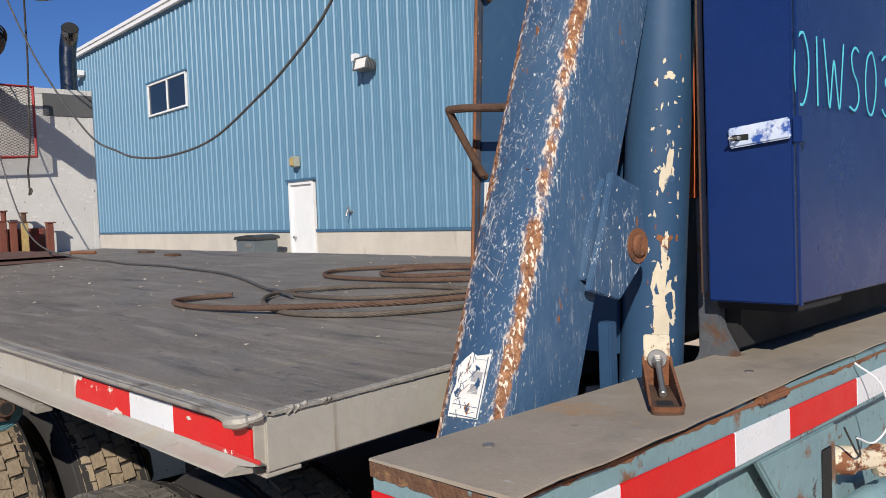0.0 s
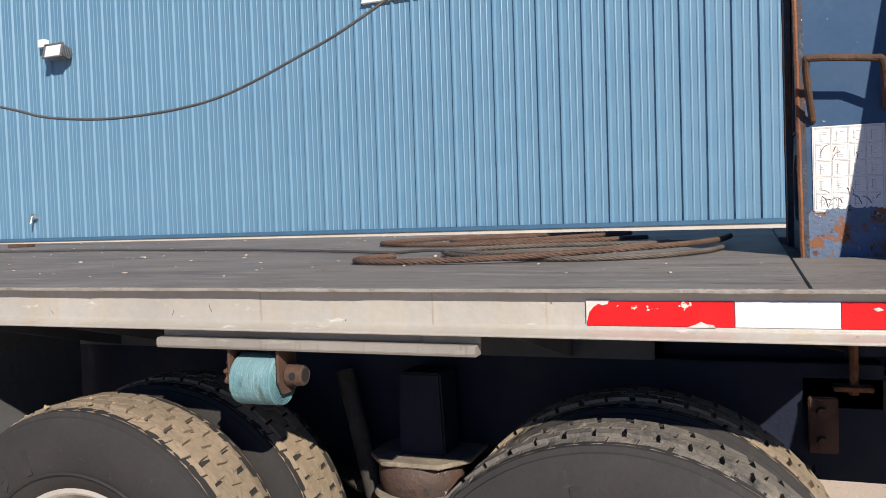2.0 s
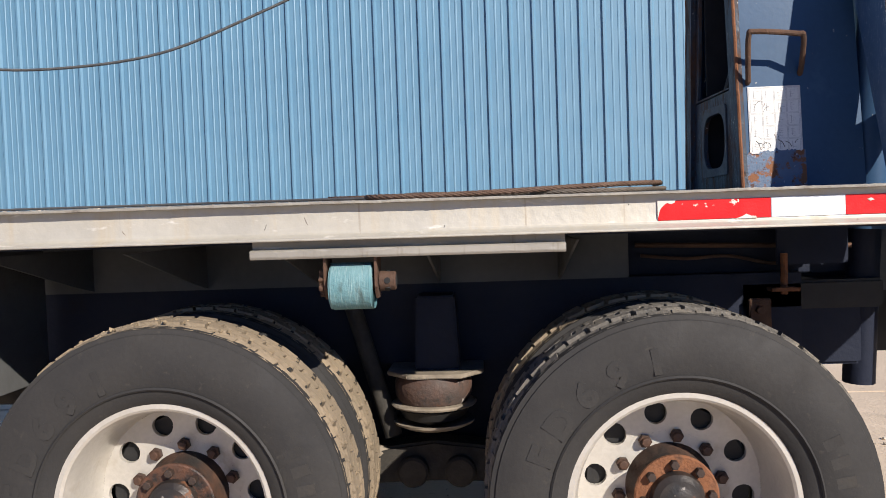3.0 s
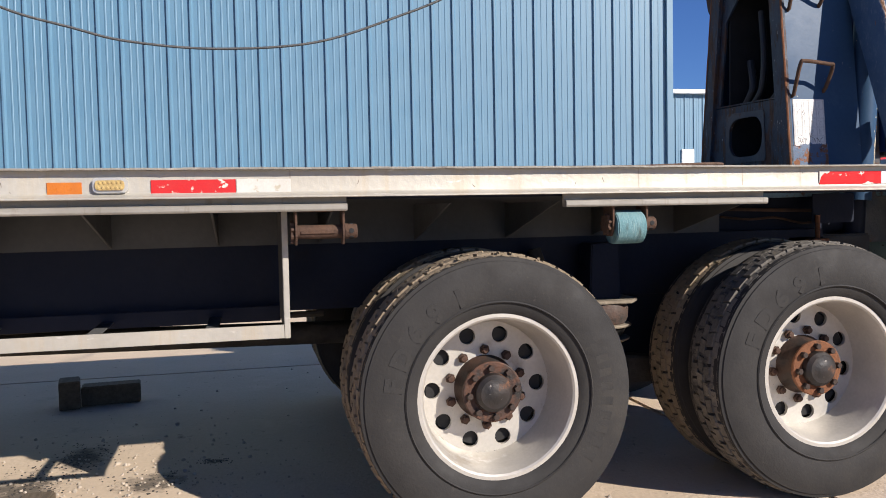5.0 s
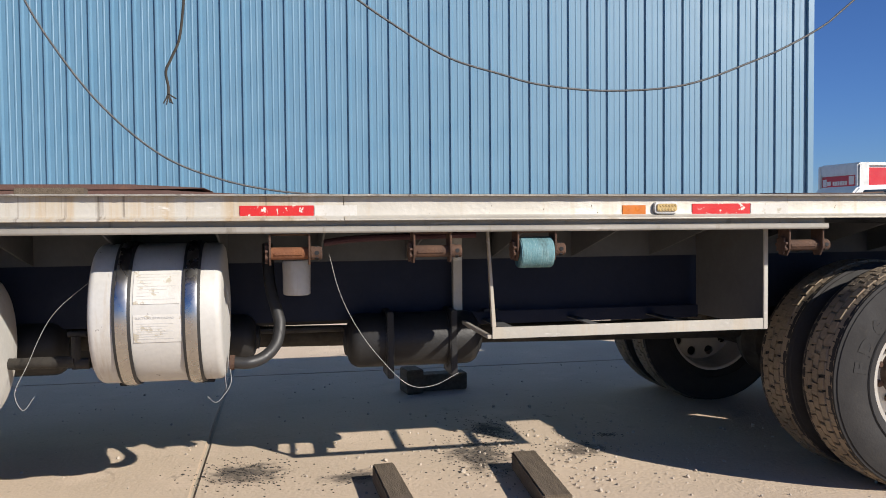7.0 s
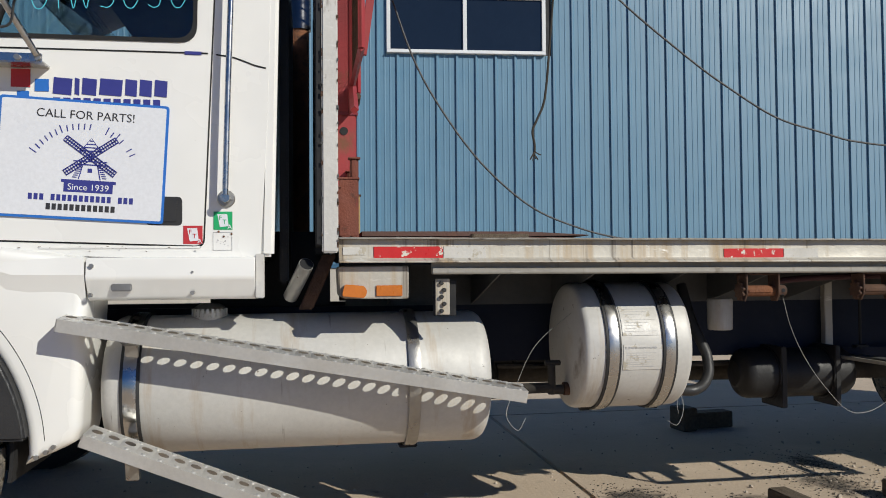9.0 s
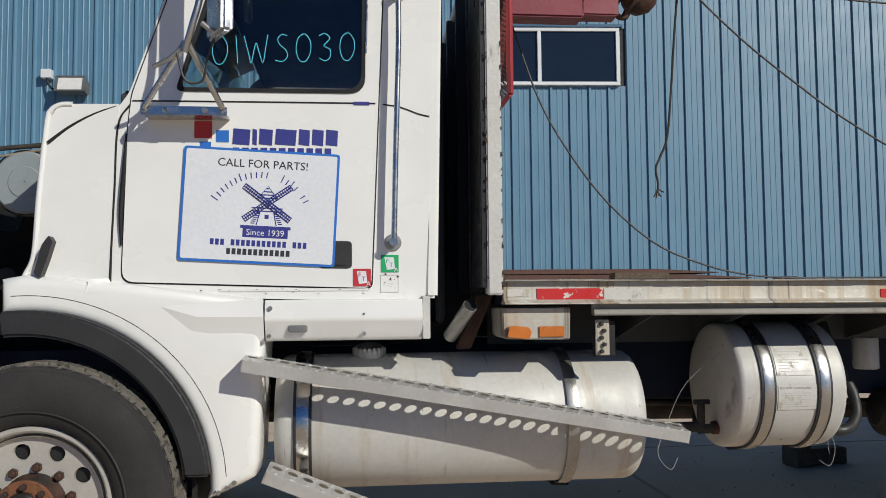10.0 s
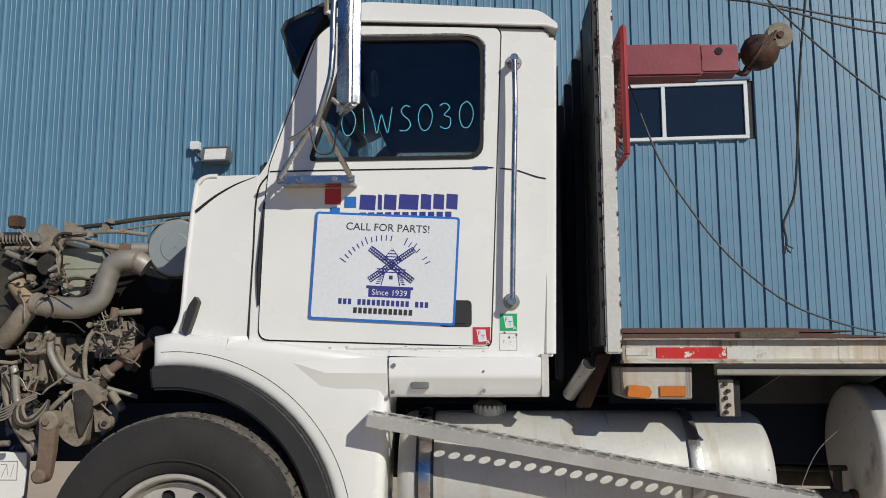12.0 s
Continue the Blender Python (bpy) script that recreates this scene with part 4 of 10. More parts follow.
for k in range(260):
    x, h = rnd.uniform(0, 140), rnd.uniform(1.0, 3.2)
    for q in range(5):
        p = Vector((x + rnd.uniform(-1.2, 1.2), 120 + rnd.uniform(-4, 4), 0))
        rod(p, p + Vector((rnd.uniform(-0.8, 0.8), 0, h * rnd.uniform(0.6, 1.2))), 0.16, 4, 0.03, scrub)
solo("scrub_line", scrub, M["foliage"], "thin line of bare brown scrub on the horizon", "scrub", kind="stuff")


# ---- flatbed truck: deck ----
truck = thing("flatbed_truck", (-4, 1.2, 0), "white day-cab flatbed truck with its bonnet removed and a weathered deck", "truck")

def level(x, y=0.0):
    """The height of the deck's top, which rises toward the cab and the far side."""
    return 1.304 - 0.0035 * x + 0.026 * y


RISE = Matrix.Identity(4)
RISE[2][0], RISE[2][1] = -0.0035, 0.026  # heights below hold at x = 0, y = 0


def risen(bm):
    bm.transform(RISE)
    return bm


RX = 0.088  # the rear end of the deck
part("deck_frame", risen(box(-6.55, 0.07, 0.05, 2.39, 1.20, 1.281, 0.003)), M["frame"], truck)
for x0, x1, y0, y1 in ((-6.54, -5.15, 0.031, 2.40), (-5.146, -3.93, 0.031, 2.40), (-3.926, -2.71, 0.031, 2.40), (-2.706, -1.49, 0.031, 2.40), (-1.486, -0.230, 0.031, 2.40), (-0.226, RX - 0.004, 0.031, 0.74), (-0.226, RX - 0.004, 1.68, 2.40)):
    part("deck_sheet", risen(box(x0, x1, y0, y1, 1.282, 1.304, 0.002)), M["deck"], truck)
# outer face, sloping foot and flange of the side rail
SIDE = ((0.030, 1.3015), (0.004, 1.3015), (0.004, 1.234), (0.0015, 1.2275), (-0.005, 1.222), (-0.024, 1.2165), (-0.029, 1.2145), (-0.0295, 1.2105), (-0.026, 1.2085), (0.07, 1.2085), (0.07, 1.215), (0.03, 1.222))


def side_rail(x0, x1, far, mat, label):
    b = prism([(2.43 - y, z) for y, z in SIDE] if far else SIDE, "x", x0, x1, 0.001)
    for v in b.verts:  # the flange is cut back at the rear corner
        if v.co.x > RX - 0.01 and (v.co.y < -0.003 or v.co.y > 2.433):
            v.co.x -= 0.042
    return part("side_rail", risen(b), mat, truck, label)


side_rail(-4.55, RX, False, M["rail"], "weathered aluminium side rail")
side_rail(-6.56, -4.552, False, M["rail_stained"], "aluminium side rail with dark stained streaks")
side_rail(-6.56, RX, True, M["rail"], "weathered aluminium side rail with stained streaks")


def edge_strip(count, at, name, label="", wide=0.034):
    """A battered strip along the deck's edge; at(u) gives the place, the way outward and a seed."""
    b = bmesh.new()
    ring = []
    for i in range(count + 1):
        p, out, seed = at(i / count)
        w = noise.noise(Vector((seed * 2.3, 0, 0))) * 0.0010 + noise.noise(Vector((seed * 13, 3, 0))) * 0.0012
        run = noise.noise(Vector((math.floor(seed * 4.6) * 3.1, 5, 0)))  # straight lengths between rough weld runs
        j = abs(noise.noise(Vector((seed * 47, 7, 0)))) * (0.006 if run > 0 else 0.0012) + (0.0025 if run > 0.2 else 0)
        k = abs(noise.noise(Vector((seed * 90, 2, 0)))) * (0.003 if run > 0 else 0.0004)
        ring.append([b.verts.new(p + out * o + Vector((0, 0, z + w))) for o, z in ((-wide - j, 0.0006), (-wide + 0.003 - j, 0.0022 + k), (-0.012, 0.0030 + k), (-0.009, 0.0014), (-0.006, 0.0032), (j * 0.6, 0.0036 + k), (0.002 + j * 0.6, 0.0018), (0.0015 + j * 0.6, -0.0028), (-0.022, -0.0030))])
    for q0, q1 in zip(ring, ring[1:]):
        for k in range(8):
            b.faces.new((q0[k], q0[k + 1], q1[k + 1], q1[k]))
    return part(name, b, M["lip"], truck, label, 25)


edge_strip(900, lambda u: (Vector((-6.56 + 6.63 * u, -0.024, level(-6.56 + 6.63 * u))), Vector((0, -1, 0)), 6.63 * u), "edge_lip", "battered bright metal edge strip")
edge_strip(90, lambda u: (Vector((RX + 0.009, 0.03 + 0.60 * u, level(RX, 0.03 + 0.60 * u))), Vector((1, 0, 0)), 20 + 0.62 * u), "edge_lip", "", 0.020)
part("rear_rail", risen(box(RX - 0.002, RX + 0.006, 0.022, 0.63, 1.2125, 1.2985, 0.002)), M["rail"], truck)
part("rear_rail", risen(box(RX - 0.002, RX + 0.006, 1.72, 2.41, 1.2125, 1.2985, 0.002)), M["rail"], truck)
part("corner_gap", risen(box(RX - 0.012, RX - 0.003, 0.006, 0.04, 1.2125, 1.30, 0.001)), M["gap"], truck)
part("rear_tab", risen(box(RX - 0.03, RX + 0.004, 0.020, 0.086, 1.2035, 1.2105, 0.0015)), M["rail"], truck)
curl = jitter(tube(spline([(RX - 0.12, -0.018, 1.3035), (RX - 0.07, -0.020, 1.3025), (RX - 0.035, -0.024, 1.299), (RX - 0.015, -0.020, 1.297), (RX + 0.002, -0.004, 1.301), (RX + 0.008, 0.016, 1.306)]), [0.003] * 10 + [0.006] * 8 + [0.010] * 14 + [0.007] * 9, 9), 0.003, 45)
part("bent_lip_end", curl, M["lip"], truck)
for y, r in ((0.062, 0.007), (0.075, 0.008), (0.088, 0.006), (0.125, 0.006), (0.135, 0.007)):
    part("torn_curl", jitter(rod((RX + 0.002, y, 1.302), (RX + 0.013, y + 0.008, 1.312), r, 7, 0.003, None, 0.001), 0.004, 60), M["lip"], truck)


def strip(name, x0, x1, z0, z1, mat, label="", y=0.0008):
    return part(name, box(x0, x1, y, y + 0.0035, z0, z1, 0.0008), mat, truck, label)


TZ0, TZ1 = 1.2345, 1.2845
strip("reflective_tape", -0.645, -0.364, TZ0, TZ1, M["red_tape"], "red reflective tape")
strip("reflective_tape", -0.363, -0.1805, TZ0, TZ1, M["white_tape"], "white reflective tape")
strip("reflective_tape", -0.18, RX - 0.003, TZ0, TZ1, M["red_tape"], "red reflective tape")
for pts in (((-0.646, 1.287), (-0.60, 1.2865), (-0.603, 1.279), (-0.612, 1.276), (-0.622, 1.279), (-0.632, 1.272), (-0.640, 1.262), (-0.646, 1.24)), ((-0.452, 1.2335), (-0.436, 1.239), (-0.425, 1.245), (-0.414, 1.240), (-0.402, 1.239), (-0.398, 1.2335)), ((-0.08, 1.2335), (-0.078, 1.241), (-0.03, 1.243), (0.05, 1.241), (0.108, 1.240), (0.108, 1.2335)), ((-0.128, 1.272), (-0.118, 1.275), (-0.110, 1.270), (-0.121, 1.267))):
    part("torn_spot", prism(pts, "y", -0.0004, 0.0015), M["red_worn" if pts[0] == (-0.08, 1.2335) else "white_worn"], truck)
strip("reflective_tape", -3.112, -2.848, TZ0 - 0.006, TZ1 - 0.004, M["red_worn"], "peeling red reflective tape")
strip("reflective_tape", -2.846, -2.67, TZ0 - 0.006, TZ1 - 0.004, M["white_worn"], "worn white reflective tape")
strip("reflective_tape", -4.938, -4.664, TZ0, TZ1 - 0.002, M["red_worn"], "peeling red reflective tape")
strip("reflective_tape", -4.662, -4.50, TZ0, TZ1 - 0.002, M["white_worn"], "worn white reflective tape")
strip("reflective_tape", -6.424, -6.146, TZ0 + 0.012, TZ1 + 0.010, M["red_worn"], "peeling red reflective tape")
strip("reflective_tape", -6.144, -5.97, TZ0 + 0.012, TZ1 + 0.010, M["white_worn"], "worn white reflective tape")
strip("sticker", -6.545, -6.455, 1.262, 1.292, M["white_worn"], "faded peeling sticker")
strip("side_reflector", -3.42, -3.318, 1.238, 1.276, M["orange"], "orange side reflector")
mk = part("side_marker", prism(rounded([(-3.286, 1.240), (-3.180, 1.240), (-3.180, 1.290), (-3.286, 1.290)], 0.018), "y", -0.012, 0.004, 0.003), M["alu"], truck, "yellowed side marker lamp")
part("lens", prism(rounded([(-3.277, 1.249), (-3.189, 1.249), (-3.189, 1.281), (-3.277, 1.281)], 0.012), "y", -0.019, -0.012, 0.003), M["marker"], mk)
for k in range(12):
    x, z = -3.266 + 0.0132 * (k % 6) + 0.004 * (k // 6), 1.257 + 0.016 * (k // 6)
    part("lens_bead", rod((x, -0.019, z), (x, -0.0215, z), 0.0055, 8, 0.003), M["marker"], mk)
# hairline scores and scuffs in the rail's face
rn = random.Random(31)
for k in range(20):
    x = -4.4 + 4.4 * rn.random()
    z = rn.uniform(1.232, 1.282)
    h, w = rn.uniform(0.004, 0.02), rn.uniform(-0.008, 0.008)
    if any(a - 0.02 < x < b_ + 0.02 for a, b_ in ((-0.645, 0.12), (-3.45, -2.66))):
        continue
    part("score_mark", tube([(x, 0.0038, z), (x + w * 0.4, 0.0036, z - h * 0.5), (x + w, 0.0038, z - h)], 0.0006, 5), M["gap"] if k % 3 else M["rust_dark"], truck)
# winch tracks below the rail
TRACK = ((0.018, 1.209), (0.018, 1.187), (-0.008, 1.186), (-0.012, 1.183), (-0.013, 1.168), (-0.009, 1.1615), (0.028, 1.1615), (0.032, 1.209))
part("winch_track", risen(prism(TRACK, "x", -6.19, -2.485, 0.001)), M["track"], truck)
part("winch_track", risen(prism(TRACK, "x", -1.70, -0.88, 0.001)), M["track"], truck)
# long sill with gussets
part("long_sill", box(-6.5, -0.595, 0.78, 0.80, 1.03, 1.245, 0.003), M["sill"], truck)
part("long_sill", box(-6.5, -0.22, 1.63, 1.65, 1.03, 1.265, 0.003), M["sill"], truck)
for k in range(14):
    x = -6.3 + k * 0.42
    part("gusset", prism(((0.12, 1.19), (0.78, 1.19), (0.78, 1.035), (0.66, 1.06)), "x", x, x + 0.008), M["sill"], truck)
# chassis rails
for y in (0.80, 1.55):
    web = part("chassis_rail", box(-9.6, 0.0, y, y + 0.012, 0.745, 1.03, 0.003), M["frame"], truck)
    q0, q1 = (y + 0.012, y + 0.082) if y < 1 else (y - 0.07, y)
    part("flange", box(-9.6, 0.0, q0, q1, 0.745, 0.757, 0.002), M["frame"], web)
    part("flange", box(-9.6, 0.0, q0, q1, 1.018, 1.03, 0.002), M["frame"], web)
for x in (-8.9, -6.2, -4.6, -3.4, -2.4, -1.4, -0.4):
    part("cross_member", box(x - 0.05, x + 0.05, 0.81, 1.55, 0.80, 1.0, 0.006), M["frame"], truck)
part("drive_shaft", rod((-8.2, 1.2, 0.68), (-2.2, 1.2, 0.58), 0.055, 20), M["dust_black"], truck)
part("air_line", tube(spline([(-6.0, 0.86, 0.72), (-4.8, 0.84, 0.70), (-3.6, 0.86, 0.71), (-2.5, 0.86, 0.72)]), 0.014), M["dust_black"], truck)


# ---- wheels ----
def tyre_mesh(r, w):
    h = w / 2
    prof = [(-h + 0.028, 0.292), (-h + 0.012, 0.305), (-h + 0.004, 0.33), (-h - 0.006, 0.375), (-h - 0.004, 0.425), (-h + 0.004, r - 0.055), (-h + 0.012, r - 0.03), (-h + 0.017, r - 0.028), (-h + 0.020, r - 0.016), (-h + 0.034, r - 0.0135)]
    prof = prof + [(0, r - 0.012)] + [(-y, q) for y, q in prof[::-1]]
    b = lathe(prof, (0, 0, 0), 72, None, 0, False)
    # raised rings on both sidewalls
    for s in (-1, 1):
        lathe([(s * (h + 0.003), 0.338), (s * (h + 0.007), 0.342), (s * (h + 0.003), 0.347)], (0, 0, 0), 72, b, 0, False)
    return finish(b, "tyre", M["rubber"], 35)


def tread_mesh(r, w, rows, count, seed):
    """Lugs in staggered rows round the tyre."""
    rn = random.Random(seed)
    b = bmesh.new()
    span = w - 0.05
    rw = span / rows
    for k in range(rows):
        yc = -span / 2 + rw * (k + 0.5)
        edge = k in (0, rows - 1)
        for i in range(count):
            a = math.tau * (i + (k % 2) * 0.5 + rn.uniform(-0.05, 0.05)) / count
            da = math.tau / count * (0.425 if not edge else 0.478)
            top = r - (0.006 if edge else 0) - rn.uniform(0, 0.004)
            lo, hi = yc - rw * (0.470 if not edge else 0.488), yc + rw * (0.470 if not edge else 0.488)
            sk = 0.10 * da * (1 if k % 2 else -1)
            vs = []
            for rr, g in ((r - 0.022, 1.0), (top, 0.95)):
                for y, s in ((lo, -1), (hi, 1)):
                    ym = yc + (y - yc) * g
                    for u in (-1, 1):
                        t = a + u * da * g + s * sk
                        drop = 0.010 if edge and (s < 0) == (k == 0) and rr == top else 0
                        vs.append(b.verts.new(((rr - drop) * math.cos(t), ym, (rr - drop) * math.sin(t))))
            for f in ((4, 5, 7, 6), (0, 1, 5, 4), (2, 6, 7, 3), (0, 4, 6, 2), (1, 3, 7, 5)):
                b.faces.new([vs[q] for q in f])
    lathe([(-span / 2, r - 0.020), (-span / 2 + 0.004, r - 0.014), (0, r - 0.0115), (span / 2 - 0.004, r - 0.014), (span / 2, r - 0.020)], (0, 0, 0), 60, b, 0, False)  # packed dirt in the grooves
    return finish(b, "tread", M["tread"], 0)


def rim_mesh(depth, holes=True, disc_r=0.262):
    """An alloy disc wheel; its outer flange lies at y = 0, the disc sits depth further in."""
    b = lathe([(0.03, 0.279), (0.004, 0.279), (-0.002, 0.286), (-0.002, 0.300), (0.006, 0.304), (0.012, 0.296)], (0, 0, 0), 72, None, 0, False)
    lathe([(0.004, 0.279), (0.03, 0.272), (0.05, 0.266), (depth - 0.03, disc_r), (depth, disc_r - 0.012)], (0, 0, 0), 72, b, 0, False)
    lathe([(0.21, 0.30), (0.21, 0.265), (depth + 0.03, disc_r + 0.004)], (0, 0, 0), 48, b, 0, False)
    r1, r2, rm, hr = 0.152, disc_r - 0.012, 0.204, 0.031
    k = math.pi / 10
    for s in range(10):
        th = math.tau * (s + 0.5) / 10
        hu, hv = k * rm, (r2 - r1) / 2
        vm = (r1 + r2) / 2
        cv = rm - vm
        angs = sorted([math.atan2(sv * hv - cv, su * hu) for su in (-1, 1) for sv in (-1, 1)] + [math.tau * i / 16 - math.pi + 0.01 for i in range(16)])
        inner, outer, deep = [], [], []
        for a in angs:
            dx, dy = math.cos(a), math.sin(a)
            tt = min((hu / abs(dx)) if abs(dx) > 1e-6 else 9, ((hv - cv) / dy if dy > 0 else (-hv - cv) / dy) if abs(dy) > 1e-6 else 9)
            for lst, q, yy in ((inner, hr, depth), (deep, hr - 0.001, depth + 0.014), (outer, tt, depth)):
                u, v = dx * q, rm + dy * q
                t2 = th + u / rm
                lst.append(b.verts.new((v * math.cos(t2), yy, v * math.sin(t2))))
        m_ = len(angs)
        for i in range(m_):
            j = (i + 1) % m_
            b.faces.new((inner[i], inner[j], outer[j], outer[i]))
            b.faces.new((deep[i], deep[j], inner[j], inner[i]))
    lathe([(depth, r1), (depth - 0.004, 0.10), (depth - 0.004, 0.06)], (0, 0, 0), 48, b, 0, False)
    bmesh.ops.remove_doubles(b, verts=b.verts, dist=0.0006)
    return finish(b, "rim", M["rim"], 35)


R_T, W_T = 0.514, 0.262
TYRE, TREAD = tyre_mesh(R_T, W_T), tread_mesh(R_T, W_T, 5, 50, 3)
TREAD_GREY = TREAD.copy()
TREAD_GREY.materials[0] = M["tread_grey"]
RIM_OUT = rim_mesh(0.185)
RIM_FRONT = rim_mesh(0.05)
nut = bmesh.new()
rod((0, 0, 0), (0, -0.016, 0), 0.019, 6, None, nut, 0.002)
rod((0, -0.016, 0), (0, -0.028, 0), 0.012, 10, None, nut, 0.002)
NUT = finish(nut, "nut", M["hub"], 30)
HUB = finish(lathe([(0.0, 0.122), (-0.006, 0.120), (-0.030, 0.104), (-0.086, 0.098)], (0, 0, 0), 40), "hub", M["hub"], 30)
flange_b = lathe([(-0.084, 0.05), (-0.084, 0.108), (-0.088, 0.112), (-0.098, 0.112), (-0.101, 0.108), (-0.101, 0.03)], (0, 0, 0), 48)
FLANGE = finish(flange_b, "axle_flange", M["rust"], 30)
FLANGE_DARK = FLANGE.copy()
FLANGE_DARK.materials[0] = M["hub_rust"]
CAP = finish(lathe([(-0.100, 0.071), (-0.108, 0.072), (-0.124, 0.068), (-0.137, 0.054), (-0.139, 0.030), (-0.141, 0.026), (-0.142, 0.003)], (0, 0, 0), 40), "axle_cap", M["hub_cap"], 30)
DRUM = finish(lathe([(0.022, 0.10), (0.022, 0.225), (0.03, 0.232), (0.12, 0.232), (0.12, 0.10)], (0, 0, 0), 40), "brake_drum", M["black"], 30)
STUD = finish(rod((0, -0.098, 0), (0, -0.122, 0), 0.0125, 6, None, None, 0.002), "axle_stud", M["hub"], 30)


def arc_letters(words, wheel, m, r, a0, step, size, mat):
    for k, ch in enumerate(words):
        a = a0 - k * step
        if ch != " ":
            lettering("raised_letter", ch, size, mat, wheel, m @ Matrix.Translation((r * math.cos(a), -W_T / 2 - 0.0055, r * math.sin(a))) @ Matrix.Rotation(math.pi / 2 - a, 4, "Y") @ FACE @ Matrix.Diagonal((1.15, 1, 1, 1)), "", 0.0009, "CENTER", 0.0040)


def wheel(x, y, z, near=True, outer=True, front=False, spin=0.0, grey=False):
    """y: the tyre's middle."""
    m = Matrix.Translation((x, y, z)) @ Matrix.Rotation(spin, 4, "Y")
    w = new("wheel", None)
    w.parent = truck
    w.matrix_parent_inverse = Matrix.Translation(-base_of(truck))
    w.location = (x, y, z)
    w.empty_display_size = 0.1

    def put(name, me, mm, label=""):
        ob = new(name, me)
        ob.parent = w
        ob.matrix_basis = Matrix.Translation((-x, -y, -z)) @ mm
        return tagged(ob, label)

    if front:
        m = m @ Matrix.Diagonal((1.05, 1.12, 1.05, 1))
    put("tyre", TYRE, m)
    put("tread", TREAD_GREY if grey else TREAD, m, "worn grey tread lugs" if grey else "worn tread lugs caked with tan dust")
    m = Matrix.Translation((x, y, z)) @ Matrix.Rotation(spin, 4, "Y")
    side = -1 if near else 1
    flange = side * (W_T / 2 - 0.022)
    mir = Matrix.Diagonal((1, 1, 1, 1)) if near else Matrix.Rotation(math.pi, 4, "Z")
    if outer:
        depth = 0.05 if front else 0.185
        mm = m @ Matrix.Translation((0, flange, 0)) @ mir
        put("rim", RIM_FRONT if front else RIM_OUT, mm)
        put("hub", HUB, mm @ Matrix.Translation((0, depth, 0)), "greasy black axle hub")
        put("axle_flange", FLANGE if grey else FLANGE_DARK, mm @ Matrix.Translation((0, depth, 0)), "rusted axle flange")
        put("axle_cap", CAP, mm @ Matrix.Translation((0, depth, 0)))
        put("brake_drum", DRUM, mm @ Matrix.Translation((0, depth, 0)))
        if near:
            for i in range(8):
                a = math.tau * (i + 0.5) / 8
                put("axle_stud", STUD, mm @ Matrix.Translation((0.090 * math.cos(a), depth, 0.090 * math.sin(a))))
            for i in range(10):
                a = math.tau * i / 10
                put("nut", NUT, mm @ Matrix.Translation((0.1425 * math.cos(a), depth - 0.002, 0.1425 * math.sin(a))))
    else:
        put("rim", RIM_OUT, m @ Matrix.Translation((0, -flange, 0)) @ Matrix.Rotation(math.pi if near else 0, 4, "Z"))
    return w, m


TYRE_Y = (0.095, 0.43)
for x, spin in ((-1.963, 0.3), (-0.599, 1.1)):
    w, m = wheel(x, TYRE_Y[0], R_T - 0.016, True, True, False, spin, x > -1)
    flat = Matrix.Identity(4)
    arc_letters("FD691", w, flat, 0.386, radians(170 if x < -1 else 158), radians(14.5), 0.088, M["rubber"])
    for k in range(9):
        a = radians(25 - 7.5 * k)
        bar = box(-0.014, 0.014, -0.0007, 0.0, -0.024, 0.024, 0, None, flat @ Matrix.Translation((0.40 * math.cos(a), -W_T / 2 - 0.0055, 0.40 * math.sin(a))) @ Matrix.Rotation(math.pi / 2 - a, 4, "Y"))
        part("raised_bar", bar, M["rubber"], w)
    wheel(x, TYRE_Y[1], R_T - 0.016, True, False, False, spin + 0.2)
    wheel(x, 2.43 - TYRE_Y[0], R_T - 0.016, False, True, False, spin)
    wheel(x, 2.43 - TYRE_Y[1], R_T - 0.016, False, False, False, spin)
    part("axle", rod((x, 0.6, 0.5), (x, 1.85, 0.5), 0.075, 16), M["dust_black"], truck)
    part("axle_bowl", lathe([(-0.16, 0.06), (-0.10, 0.18), (0.0, 0.21), (0.10, 0.18), (0.16, 0.06)], (x, 1.2, 0.5), 32), M["dust_black"], truck)
    part("brake_can", rod((x - 0.28, 0.78, 0.62), (x - 0.16, 0.74, 0.55), 0.075, 20, None, None, 0.02), M["dust_metal"], truck)
    part("brake_can", rod((x - 0.28, 1.60, 0.62), (x - 0.16, 1.64, 0.55), 0.075, 20, None, None, 0.02), M["dust_metal"], truck)
for x in (-8.365,):
    wheel(x, 0.09, R_T - 0.022, True, True, True, 0.4, True)
    wheel(x, 2.32, R_T - 0.005, False, True, True, 0.4)
    part("axle", box(x - 0.06, x + 0.06, 0.35, 2.05, 0.36, 0.5, 0.01), M["dust_black"], truck)
# walking-beam suspension between the rear axles
part("spring_hanger", prism(((-1.34, 0.752), (-1.19, 0.752), (-1.20, 1.0), (-1.33, 1.0)), "y", 0.62, 0.76, 0.006), M["frame"], truck)
part("spring_plate", prism(((-1.435, 0.62), (-1.36, 0.53), (-1.18, 0.53), (-1.11, 0.62), (-1.11, 0.79), (-1.435, 0.79)), "z", 0.737, 0.751, 0.003), M["dust_metal"], truck)
